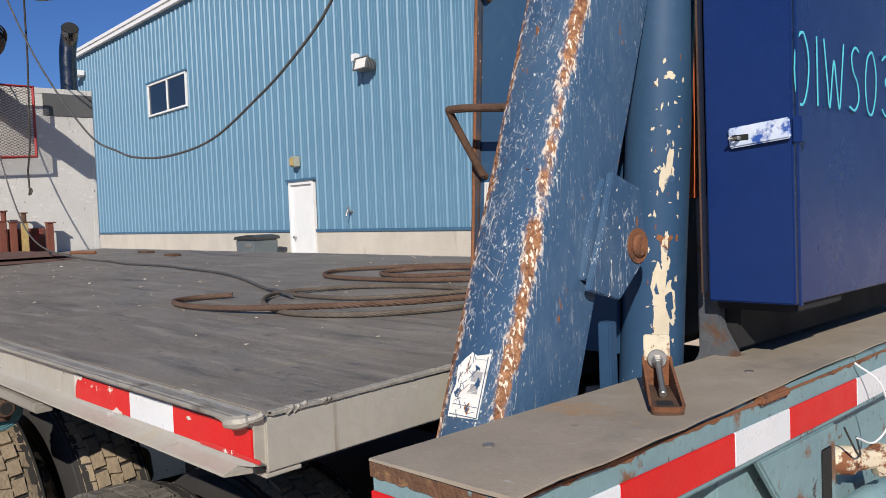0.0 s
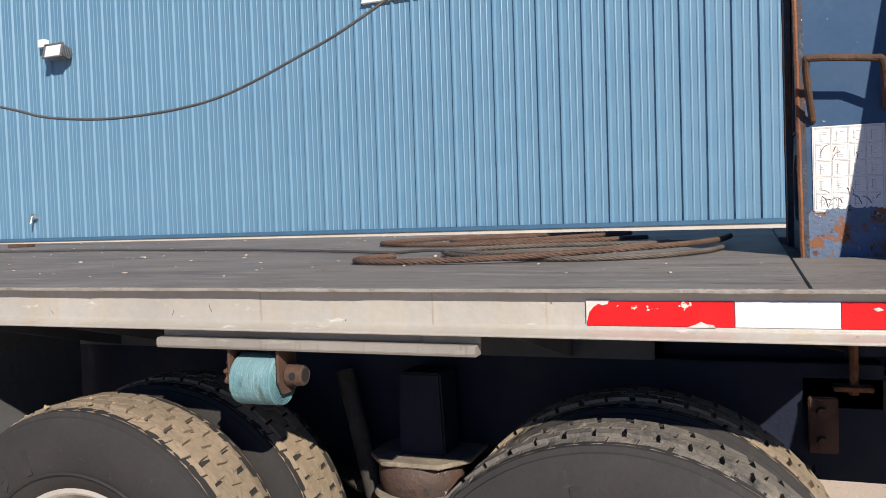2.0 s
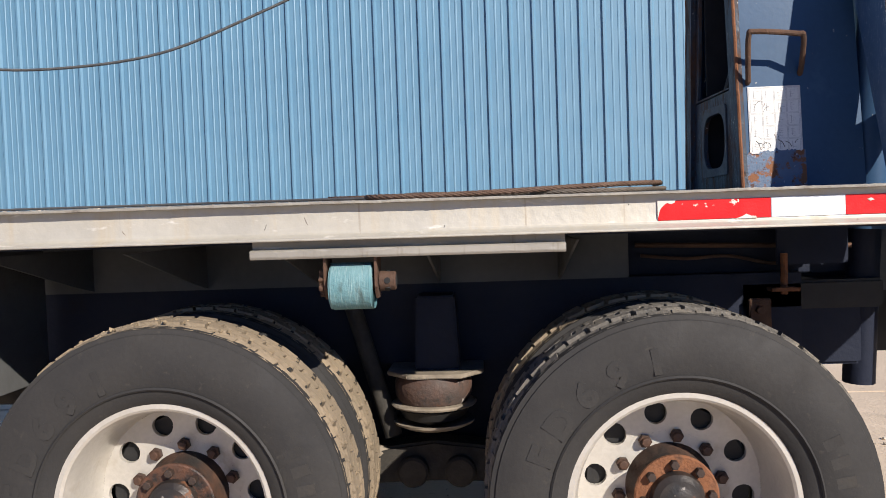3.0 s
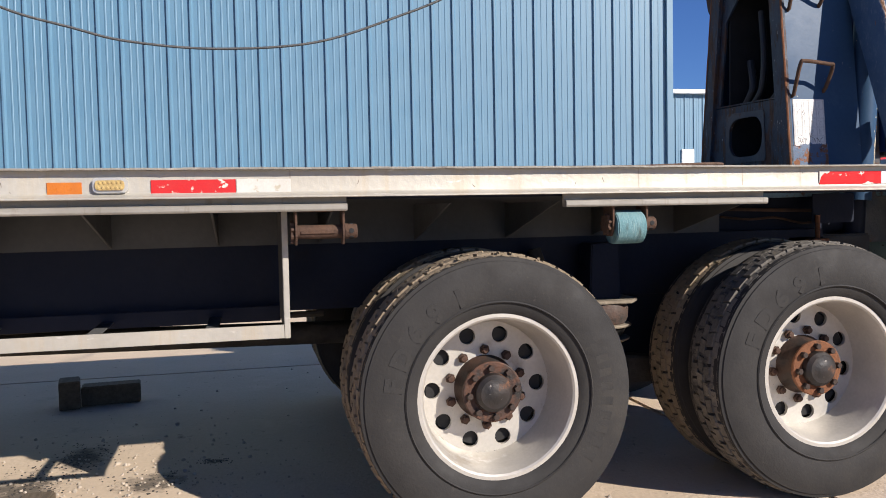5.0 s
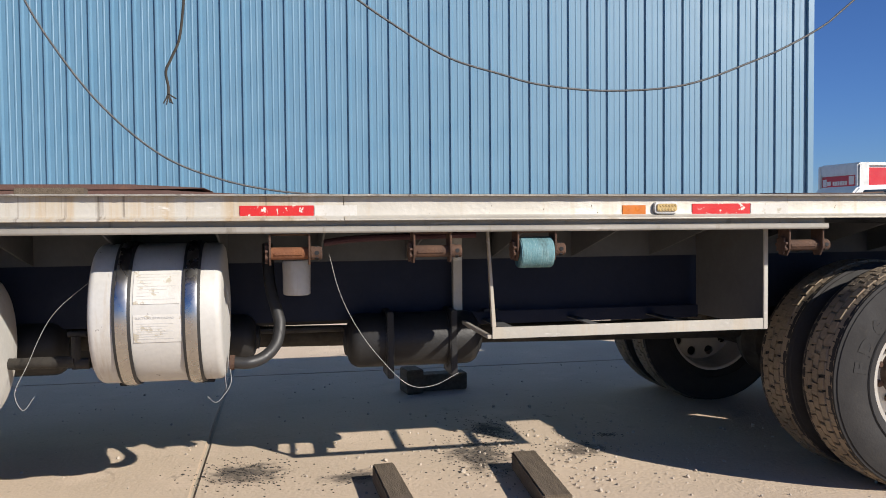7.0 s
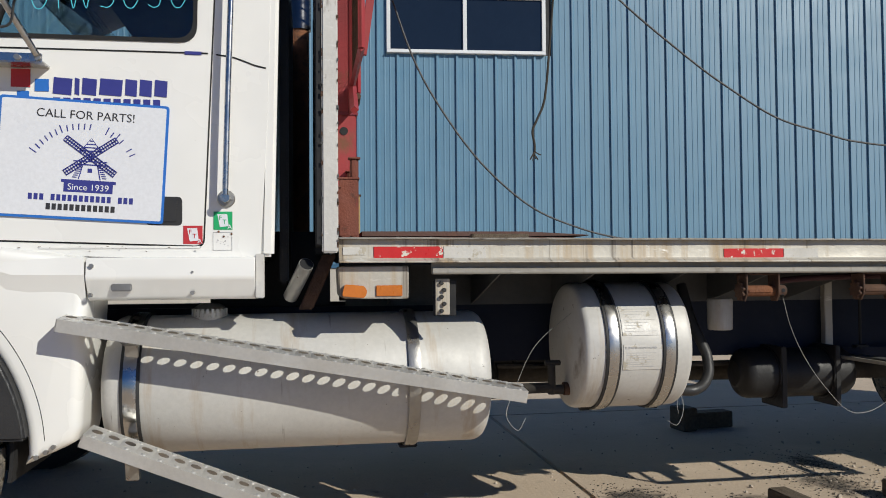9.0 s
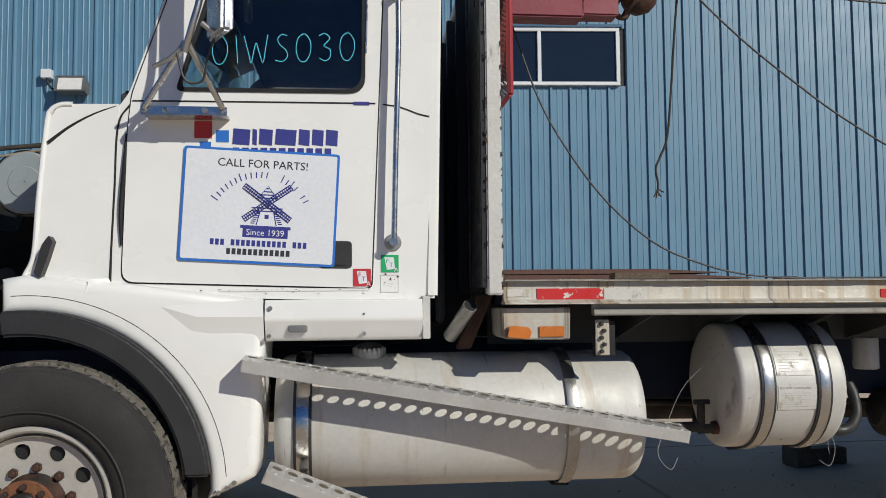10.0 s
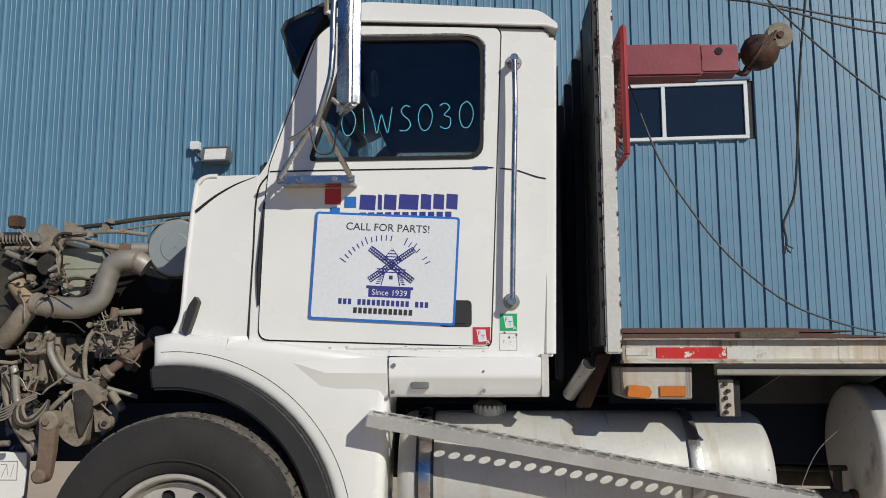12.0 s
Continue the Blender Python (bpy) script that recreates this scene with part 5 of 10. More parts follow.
for name, prof, mt in (("rubber_spring", [(0.0, 0.10), (0.004, 0.118), (0.030, 0.130), (0.070, 0.132), (0.094, 0.122), (0.096, 0.09)], "spring_rust"), ("spring_rim", [(0.0, 0.13), (0.002, 0.142), (0.008, 0.146), (0.013, 0.140), (0.014, 0.12)], "dust_metal"), ("spring_cup", [(0.0, 0.06), (0.02, 0.105), (0.05, 0.122), (0.058, 0.118)], "black"), ("spring_dish", [(0.0, 0.05), (0.006, 0.10), (0.022, 0.135), (0.030, 0.138), (0.026, 0.12), (0.012, 0.06)], "dust_metal")):
    b = lathe(prof, (0, 0, 0), 32)
    b.transform(Matrix.Translation((-1.283, 0.66, {"rubber_spring": 0.640, "spring_rim": 0.628, "spring_cup": 0.570, "spring_dish": 0.548}[name])) @ Matrix.Rotation(radians(90), 4, "X"))
    part(name, b, M[mt], truck)
# dark plate added so no lit ground shows between the wheels
part("suspension_backing", prism(rounded([(-1.72, 0.32), (-0.85, 0.32), (-0.85, 0.74), (-1.72, 0.74)], 0.03), "y", 0.86, 0.92, 0.006), M["frame"], truck)
for x in (-1.36, -1.20):
    part("beam_bushing", rod((x, 0.62, 0.40), (x, 0.80, 0.40), 0.052, 20, None, None, 0.008), M["dust_black"], truck)
part("torque_rod", rod((-1.62, 0.64, 0.47), (-1.40, 0.70, 0.455), 0.022, 12), M["dust_metal"], truck)
part("walking_beam", prism(((-1.955, 0.42), (-1.290, 0.50), (-0.625, 0.42), (-0.625, 0.34), (-1.290, 0.36), (-1.955, 0.34)), "y", 0.66, 0.78, 0.01), M["dust_black"], truck)
part("torque_rod", rod((-1.525, 0.74, 0.60), (-1.905, 1.0, 0.66), 0.025, 12), M["dust_black"], truck)
part("shock_absorber", rod((-1.565, 0.72, 0.98), (-1.425, 0.66, 0.52), 0.03, 14), M["dust_black"], truck)
for k in range(9):
    part("mud_clod", jitter(lathe([(-0.007, 0.002), (-0.003, 0.006), (0.003, 0.005), (0.007, 0.002)], (-1.975 + 0.05 * k - 0.22, 0.05 + 0.03 * math.sin(k * 2.1), 0.4965 + math.sqrt(0.512 ** 2 - (0.05 * k - 0.232) ** 2)), 7), 0.008, 60), M["mud"], truck)


# ---- under the deck ----
def winch(x0, x1, drum, load=None, label=""):
    """A web winch that hangs from the track between x0 and x1."""
    z, y = 1.10, 0.05
    w = part("strap_winch", bmesh.new(), M["rust_dark"], truck, label)
    me = w.data
    b = bmesh.new()
    box(x0, x1, y - 0.03, y + 0.035, 1.168, 1.176, 0.002, b)
    b.to_mesh(me)
    b.free()
    for xx in (x0, x1 - 0.008):
        part("side_plate", prism(((y - 0.042, 1.174), (y + 0.042, 1.174), (y + 0.036, z - 0.01), (y + 0.018, z - 0.044), (y - 0.022, z - 0.044), (y - 0.042, z - 0.012)), "x", xx, xx + 0.008, 0.001), M["rust_dark"], w)
    teeth = []
    for k in range(36):
        a = math.tau * k / 36
        r = 0.041 if k % 4 < 2 else 0.031
        teeth.append((y + r * math.cos(a), z + r * math.sin(a)))
    part("ratchet_wheel", prism(teeth, "x", x0 - 0.014, x0 - 0.003, 0.001), M["rust_dark"], w)
    dr = rod((x0 + 0.008, y, z), (x1 - 0.008, y, z), 0.024, 18)
    box(x0 + 0.02, x1 - 0.03, y - 0.028, y - 0.018, z - 0.006, z + 0.004, 0.001, dr)
    part("drum", dr, drum, w)
    cap = rod((x1, y, z), (x1 + 0.045, y, z), 0.027, 20, 0.025, None, 0.003)
    part("capstan", cap, M["rust_dark"], w)
    part("capstan_bore", rod((x1 + 0.044, y, z), (x1 + 0.0456, y, z), 0.017, 16), M["gap"], w)
    for dy, dz in ((-0.0265, 0.002), (0.0, 0.0265), (-0.015, -0.022)):
        hole = rod((x1 + 0.024, y + dy * 0.9, z + dz * 0.9), (x1 + 0.024, y + dy * 1.03, z + dz * 1.03), 0.0085, 12)
        part("bar_hole", hole, M["gap"], w)
    if load:
        roll = bmesh.new()
        prof = []
        xa, xb = x0 + 0.014, x1 - 0.014
        turns = 150
        for i in range(turns + 1):
            a = math.tau * 6.3 * i / turns
            r = 0.028 + 0.036 * i / turns
            prof.append((y + r * math.cos(a), z - 0.012 + r * math.sin(a)))
        v0 = [roll.verts.new((xa, *p)) for p in prof]
        v1 = [roll.verts.new((xb, *p)) for p in prof]
        for i in range(turns):
            roll.faces.new((v0[i], v0[i + 1], v1[i + 1], v1[i]))
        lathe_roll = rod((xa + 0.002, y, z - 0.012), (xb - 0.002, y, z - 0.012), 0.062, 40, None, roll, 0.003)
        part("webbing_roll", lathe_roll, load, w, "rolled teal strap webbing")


winch(-4.834, -4.678, M["rust"], None, "rusted orange strap winch with a bare drum")
winch(-4.282, -4.128, M["rust_dark"], None, "rusted strap winch with a bare drum")
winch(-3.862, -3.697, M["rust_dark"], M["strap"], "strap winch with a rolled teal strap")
winch(-2.66, -2.493, M["rust_dark"], None, "rusted strap winch with a bare drum")
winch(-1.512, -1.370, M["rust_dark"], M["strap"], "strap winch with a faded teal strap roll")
part("stored_strap", tube(spline([(-4.62, 0.16, 1.135), (-4.5, 0.15, 1.150), (-4.25, 0.15, 1.158), (-4.0, 0.16, 1.162)]), 0.021, 10, None, 0, 0.7), M["dark_strap"], truck, "folded dark maroon strap tucked under the rail")

# cylinder added between the chassis rails to fill a bright gap
filler_b = lathe([(0, 0.05), (0.03, 0.13), (0.06, 0.145), (0.85, 0.145), (0.88, 0.13), (0.91, 0.05)], (0, 0, 0), 32)
filler_b.transform(Matrix.Translation((-7.0, 1.12, 0.60)) @ Matrix.Rotation(radians(-90), 4, "Z"))
part("chassis_filler", filler_b, M["dust_black"], truck, "dark filler cylinder under the chassis")

# two black boxes added to block bright slits below the deck
part("far_side_filler", box(-5.44, -4.3, 1.66, 2.1, 0.62, 1.02, 0.02), M["black"], truck, "black filler box under the far side")
part("far_front_filler", box(-6.45, -5.45, 1.66, 2.2, 0.42, 1.02, 0.02), M["black"], truck, "black filler box under the far side, nearer the cab")

# dunnage rack
rack = part("dunnage_rack", box(-3.935, -2.68, 0.135, 0.141, 0.728, 0.776, 0.001), M["rail"], truck, "pale metal dunnage rack hung below the deck")
part("rack_shelf_lip", box(-3.935, -2.68, 0.141, 0.185, 0.728, 0.733, 0.001), M["rail"], rack)
part("rack_post", prism(((-3.955, 1.20), (-3.948, 1.20), (-3.918, 0.776), (-3.935, 0.776)), "y", 0.137, 0.160, 0.001), M["rail"], rack)
part("rack_post", box(-3.975, -3.930, 0.74, 0.78, 0.71, 1.20, 0.003), M["rail"], rack)
part("rack_end_angle", box(-3.955, -3.935, 0.141, 0.745, 0.728, 0.745, 0.002), M["rail"], rack)
part("rack_back_rail", box(-3.935, -2.69, 0.74, 0.75, 0.712, 0.775, 0.002), M["frame"], rack)
for x, w in ((-3.80, 0.035), (-3.375, 0.024), (-2.955, 0.024)):
    part("rack_slat", box(x - w, x + w, 0.141, 0.74, 0.733, 0.739, 0.001), M["sill"], rack)
part("rack_end_plate", box(-2.692, -2.684, 0.143, 0.76, 0.728, 1.20, 0.002), M["sill"], rack)
part("rack_end_edge", box(-2.70, -2.679, 0.133, 0.143, 0.727, 1.20, 0.002), M["rail"], rack)
part("hanger_rod", rod((-3.80, 0.70, 1.20), (-3.80, 0.70, 0.77), 0.008, 10), M["black"], rack)
part("hanger_plate", box(-3.835, -3.765, 0.68, 0.72, 0.78, 0.792, 0.002), M["black"], rack)

# fuel tank
TX0, TX1, TY, TZ, TR = -7.488, -5.910, 0.42, 0.730, 0.288


def drum_tank(x0, x1, y, z, r, mat, name, label, dish=0.03, soft=1.0):
    prof = [(-dish * 0.5, 0.01), (-dish * 0.3, r * 0.5), (0.0, r - 0.055), (0.006, r - 0.036), (0.017, r - 0.018), (0.034, r - 0.006), (0.055, r)]
    prof = [(a * (soft if a > 0 else 1), r - (r - q) * (soft if a > 0 else 1)) for a, q in prof]
    prof = [(x0 + a, q) for a, q in prof] + [(x1 - a, q) for a, q in prof[::-1]]
    b = lathe(prof, (0, 0, 0), 64)
    b.transform(Matrix.Translation((0, y, z)) @ Matrix.Rotation(radians(-90), 4, "Z"))
    return part(name, b, mat, truck, label, 40)


def band(x, w, y, z, r, mat, parent, name="strap_band"):
    b = lathe([(x - w / 2, r + 0.001), (x - w / 2, r + 0.008), (x - w * 0.3, r + 0.010), (x + w * 0.3, r + 0.010), (x + w / 2, r + 0.008), (x + w / 2, r + 0.001)], (0, 0, 0), 64, None, 0, False)
    b.transform(Matrix.Translation((0, y, z)) @ Matrix.Rotation(radians(-90), 4, "Z"))
    return part(name, b, mat, parent, "", 40)


tank = drum_tank(TX0, TX1, TY, TZ, TR, M["tank"], "fuel_tank", "dirty white cylindrical fuel tank with brown streaks", 0.02)
for x in (-7.370, -6.245):
    if x < -7:
        band(x, 0.075, TY, TZ, TR, M["plastic"], tank, "rubber_liner")
    band(x, 0.05, TY, TZ, TR + 0.003, M["chrome"] if x < -7 else M["steel"], tank)
    part("tank_bracket", prism(((0.38, 0.42), (0.80, 0.42), (0.80, 0.95), (0.70, 0.95), (0.70, 0.52), (0.38, 0.43)), "x", x - 0.04, x + 0.04, 0.004), M["black"], truck)
cap = rod((-7.094, 0.385, 1.0), (-7.094, 0.37, 1.052), 0.070, 28, 0.066, None, 0.008)
rod((-7.094, 0.39, 0.985), (-7.094, 0.385, 1.0), 0.058, 28, None, cap)
for k in range(22):
    a = math.tau * k / 22
    box(-0.005, 0.005, -0.0735, -0.063, 0.008, 0.042, 0.001, cap, Matrix.Translation((-7.094, 0.380, 1.003)) @ Matrix.Rotation(a, 4, "Z"))
part("filler_cap", cap, M["alu"], tank, "knurled aluminium filler cap")

tank2 = drum_tank(-5.515, -5.018, 0.405, 0.853, 0.284, M["tank"], "hydraulic_tank", "white cylindrical hydraulic tank with peeling labels", 0.03, 0.5)
for x in (-5.388, -5.132):
    band(x, 0.066, 0.405, 0.853, 0.284, M["plastic"], tank2, "rubber_liner")
    band(x, 0.044, 0.405, 0.853, 0.287, M["chrome"], tank2)


def on_tank(x, ang, y=0.405, z=0.853, r=0.2865):
    """A pose on the hydraulic tank's skin; ang in degrees above its middle."""
    a = radians(ang)
    return Matrix.Translation((x, y - r * math.cos(a), z + r * math.sin(a))) @ Matrix.Rotation(-a, 4, "X") @ FACE


def curved_label(x0, x1, a0, a1, mat, name, parent, y=0.405, z=0.853, r=0.2852):
    b = bmesh.new()
    n = 10
    rows = []
    for i in range(n + 1):
        a = radians(a0 + (a1 - a0) * i / n)
        e = 0.006 * noise.noise(Vector((i * 1.7, x0 * 9, 0)))
        rows.append([b.verts.new((x, y - q * math.cos(a), z + q * math.sin(a))) for x, q in ((x0, r), (x1 + e, r), (x1 + e, r + 0.0012), (x0, r + 0.0012))])
    for p, q in zip(rows, rows[1:]):
        for k in range(4):
            b.faces.new((p[k], p[(k + 1) % 4], q[(k + 1) % 4], q[k]))
    return part(name, b, mat, parent, "", 40)


curved_label(-5.345, -5.175, 12, 40, M["white_worn"], "label", tank2)
curved_label(-5.345, -5.170, -18, 4, M["white_worn"], "label", tank2)
lettering("label_words", "ELECTROCUTION HAZARD", 0.0115, M["ink_grey"], tank2, on_tank(-5.266, 1.2))
for k in range(7):
    part("label_line", box(-0.075, 0.06 - 0.02 * (k % 3), -0.0012, 0.0012, -0.0006, 0.0006, 0, None, on_tank(-5.258, -3.0 - 2.0 * k)), M["label_ink"], tank2)
for k in range(9):
    part("label_line", box(-0.072, 0.07 - 0.03 * (k % 4), -0.001, 0.001, -0.0006, 0.0006, 0, None, on_tank(-5.26, 36.5 - 2.6 * k)), M["label_ink"], tank2)
part("tank_hose", tube(spline([(-4.99, 0.34, 0.64), (-4.93, 0.33, 0.638), (-4.865, 0.36, 0.655), (-4.815, 0.40, 0.705), (-4.80, 0.44, 0.78), (-4.81, 0.46, 0.83), (-4.84, 0.52, 0.95), (-4.85, 0.6, 1.12)]), 0.025, 14), M["plastic"], truck, "black rubber suction hose")
part("hose_clamp", rod((-5.005, 0.34, 0.641), (-4.985, 0.34, 0.640), 0.031, 16), M["rust_dark"], truck)
part("valve", rod((-5.54, 0.36, 0.66), (-5.50, 0.36, 0.66), 0.03, 14), M["rust_dark"], truck)
b = rod((-5.60, 0.34, 0.64), (-5.60, 0.34, 0.77), 0.018, 12)
rod((-5.63, 0.34, 0.78), (-5.56, 0.34, 0.78), 0.012, 10, None, b)
rod((-5.60, 0.34, 0.66), (-5.55, 0.34, 0.66), 0.022, 12, None, b)
part("shut_off_valve", b, M["dust_black"], truck)
part("tank_hose", tube(spline([(-5.60, 0.34, 0.67), (-5.75, 0.40, 0.66), (-5.95, 0.55, 0.64), (-6.2, 0.7, 0.66)]), 0.024, 12), M["dust_black"], truck)
for i, x in enumerate((-5.42, -5.1)):
    part("tank_bracket", prism(((0.40, 0.55), (0.80, 0.62), (0.80, 1.0), (0.68, 1.0), (0.66, 0.7), (0.40, 0.57)), "x", x - 0.03, x + 0.03, 0.003), M["black"], truck)
canf = lathe([(0, 0.05), (0.004, 0.058), (0.14, 0.06), (0.15, 0.055)], (0, 0, 0), 28)
canf.transform(Matrix.Translation((-4.725, 0.45, 0.905)) @ Matrix.Rotation(radians(90), 4, "X"))
part("oil_filter", canf, M["tank"], truck, "rust stained cream oil filter canister")

# air tanks
air = drum_tank(-4.49, -3.86, 0.74, 0.655, 0.128, M["black"], "air_tank", "black compressed-air tank", 0.04)
for x in (-4.30, -4.00):
    band(x, 0.04, 0.74, 0.655, 0.129, M["black"], air)
    part("tank_hanger", box(x - 0.015, x + 0.015, 0.60, 0.80, 0.49, 0.80, 0.004), M["black"], truck)
drum_tank(-5.20, -4.91, 0.80, 0.68, 0.11, M["black"], "air_tank", "black compressed-air tank", 0.04)
drum_tank(-6.35, -5.75, 0.86, 0.66, 0.13, M["black"], "air_tank", "black compressed-air tank", 0.04)
WIRE = surface("pale_wire", (0.36, 0.36, 0.34), rough=0.5, bump=0)
for pts in ([(-4.602, 0.12, 1.09), (-4.565, 0.12, 0.946), (-4.507, 0.12, 0.817), (-4.418, 0.12, 0.686), (-4.296, 0.12, 0.561), (-4.191, 0.12, 0.549), (-4.083, 0.12, 0.597)],
            [(-5.00, 0.30, 0.62), (-5.0, 0.28, 0.56), (-5.05, 0.24, 0.50), (-5.09, 0.26, 0.52)],
            [(-5.02, 0.30, 0.62), (-5.02, 0.30, 0.57), (-5.015, 0.30, 0.54)],
            [(-5.5, 0.30, 1.02), (-5.68, 0.32, 0.86), (-5.78, 0.32, 0.66), (-5.82, 0.30, 0.56), (-5.78, 0.26, 0.50), (-5.74, 0.27, 0.55)]):
    part("loose_wire", tube(spline(pts), 0.0011, 6), WIRE, truck, "thin pale dangling wire")

# lamp box and bracket below the deck's front corner
lb = part("lamp_box", prism(((-6.563, 1.216), (-6.281, 1.216), (-6.284, 1.087), (-6.54, 1.090), (-6.558, 1.10)), "y", 0.02, 0.30, 0.004), M["rail_stained"], truck, "grey lamp box with an amber marker")
part("amber_marker", prism(rounded([(-6.550, 1.100), (-6.462, 1.092), (-6.450, 1.118), (-6.462, 1.140), (-6.540, 1.147)], 0.010), "y", -0.022, 0.02, 0.008), M["amber"], lb)
part("reflector", box(-6.414, -6.309, 0.012, 0.0195, 1.098, 1.141, 0.002), M["orange"], lb)
br = part("slotted_bracket", box(-6.172, -6.114, 0.035, 0.045, 1.019, 1.165, 0.002), M["rail_stained"], truck, "grey valve panel with black push knobs")
for k in range(5):
    part("knob", rod((-6.149 + 0.011 * (k % 2), 0.020, 1.036 + 0.028 * k), (-6.149 + 0.011 * (k % 2), 0.036, 1.036 + 0.028 * k), 0.0085, 14, None, None, 0.002), M["plastic"], br)
part("bracket_plate", box(-6.18, -6.086, 0.046, 0.056, 1.015, 1.16, 0.002), M["black"], br)

# perforated steps on the fuel tank
BUTTON = finish(lathe([(-0.0055, 0.004), (-0.004, 0.009), (0.0, 0.0125)], (0, 0, 0), 12), "tread_button", M["alu"], 50)
BUTTON.transform(Matrix.Rotation(radians(-90), 4, "X"))
def step(p0, p1, y0, y1, holes, label):
    """A folded aluminium tread from p0 to p1 (x, z), with a row of raised punched holes."""
    a = math.atan2(p1[1] - p0[1], p1[0] - p0[0])
    ln = math.hypot(p1[0] - p0[0], p1[1] - p0[1])
    m = Matrix.Translation((p0[0], 0, p0[1])) @ Matrix.Rotation(-a, 4, "Y") @ Matrix.Rotation(radians(5), 4, "X")
    t = 0.004
    b = bmesh.new()
    w = (y1 - y0)
    rows = 1
    nx = holes
    cx, cy = ln / nx, w / rows
    hr = 0.021
    for i in range(nx):
        for j in range(rows):
            ox, oy = cx * (i + 0.5), y0 + cy * (j + 0.5)
            inn, out_ = [], []
            angs = sorted([math.atan2(sy * cy, sx * cx) for sx in (-1, 1) for sy in (-1, 1)] + [math.tau * q / 16 - math.pi + 0.02 for q in range(16)])
            for q in angs:
                dx, dy = math.cos(q), math.sin(q)
                tt = min(cx / 2 / max(abs(dx), 1e-6), cy / 2 / max(abs(dy), 1e-6))
                inn.append(b.verts.new((ox + dx * hr, oy + dy * hr, 0.004)))
                out_.append(b.verts.new((ox + dx * tt, oy + dy * tt, 0)))
            for q in range(len(angs)):
                k = (q + 1) % len(angs)
                b.faces.new((inn[q], inn[k], out_[k], out_[q]))
    bmesh.ops.remove_doubles(b, verts=b.verts, dist=0.0005)
    b.transform(m)
    s = part("tank_step", b, M["alu"], truck, label, 60)
    part("front_flange", box(0, ln, y0 - t, y0, -0.047, 0.001, 0.001, None, m), M["alu"], s)
    part("back_flange", box(0, ln, y1, y1 + t, -0.045, 0.001, 0.001, None, m), M["alu"], s)
    part("end_cap", box(-t, 0, y0, y1, -0.05, 0.001, 0.001, None, m), M["alu"], s)
    part("end_cap", box(ln, ln + t, y0, y1, -0.05, 0.001, 0.001, None, m), M["alu"], s)
    for i in range(nx):
        for yy in (y0 + 0.016, y1 - 0.016):
            piece("tread_button", BUTTON, s, m @ Matrix.Translation((cx * (i + (0.5 if yy < 0 else 1.0)), yy, 0.0)))
    return s


step((-7.582, 1.036), (-5.818, 0.720), -0.06, 0.075, 29, "perforated aluminium tank step hanging askew")
step((-7.488, 0.613), (-6.60, 0.250), -0.06, 0.075, 15, "perforated lower aluminium step hanging askew")
for x, z in ((-7.365, 0.93), (-6.225, 0.75), (-7.365, 0.50)):
    part("step_bracket", prism(((0.05, z + 0.03), (0.16, z + 0.05), (0.22, z - 0.12), (0.17, z - 0.12), (0.14, z - 0.02), (0.05, z)), "x", x - 0.025, x + 0.025, 0.003), M["steel"], truck)

# headboard
hb = part("headboard", box(-6.575, -6.565, 0.0, 2.38, 1.28, 2.84, 0.002), M["headboard"], truck, "weathered aluminium headboard behind the cab")
part("edge_post", box(-6.625, -6.562, -0.012, 0.045, 1.27, 2.845, 0.006), M["headboard"], hb)
part("edge_post", box(-6.625, -6.562, 2.34, 2.39, 1.27, 2.845, 0.006), M["headboard"], hb)
part("top_rail", box(-6.62, -6.560, 0.045, 2.34, 2.79, 2.845, 0.006), M["headboard"], hb)
part("corner_plate", box(-6.564, -6.557, 1.95, 2.38, 2.60, 2.80, 0.002), M["sill"], hb)
part("panel_joint", box(-6.566, -6.559, 0.50, 0.56, 1.33, 2.79, 0.002), M["headboard"], hb)
for y in (0.4, 0.8, 1.2, 1.6, 2.0):
    part("stiffener", prism(((-6.575, y - 0.03), (-6.645, y - 0.02), (-6.645, y + 0.02), (-6.575, y + 0.03)), "z", 1.28, 2.80, 0.003), M["black"], hb)
for z in (1.40, 1.62, 1.84, 2.06, 2.28, 2.5):
    part("bolt", rod((-6.64, 0.10, z), (-6.655, 0.10, z), 0.015, 10), M["black"], hb)
rnd = random.Random(47)
for k in range(60):  # dents and dirt along the post's worn edge
    z, e = rnd.uniform(1.29, 2.83), rnd.choice((-6.6245, -6.5635))
    part("edge_wear", box(e - rnd.uniform(0.001, 0.005), e + rnd.uniform(0.001, 0.005), -0.0135, -0.011, z, z + rnd.uniform(0.003, 0.02), 0), M["rust_dark"] if k % 3 else M["sill"], hb)
part("front_lip", box(-6.65, -6.62, 0.0, 0.30, 1.30, 2.80, 0.004), M["black"], hb)


# ---- cab ----
def plate_hole(outer, hole, y0, y1, bm=None):
    """A plate in the xz plane from y0 to y1 with one opening."""
    b = bmesh.new()
    loops = []
    for lp in (outer, hole):
        vs = [b.verts.new((p[0], y0, p[1])) for p in lp]
        es = [b.edges.new((vs[i], vs[(i + 1) % len(vs)])) for i in range(len(vs))]
        loops.append((vs, es))
    bmesh.ops.triangle_fill(b, use_beauty=True, use_dissolve=False, edges=loops[0][1] + loops[1][1])
    front = b.faces[:]
    ext = bmesh.ops.extrude_face_region(b, geom=front)
    for v in ext["geom"]:
        if isinstance(v, bmesh.types.BMVert):
            v.co.y = y1
    bmesh.ops.recalc_face_normals(b, faces=b.faces)
    return merge(bm, b)


CY0, CY1 = 0.118, 2.302
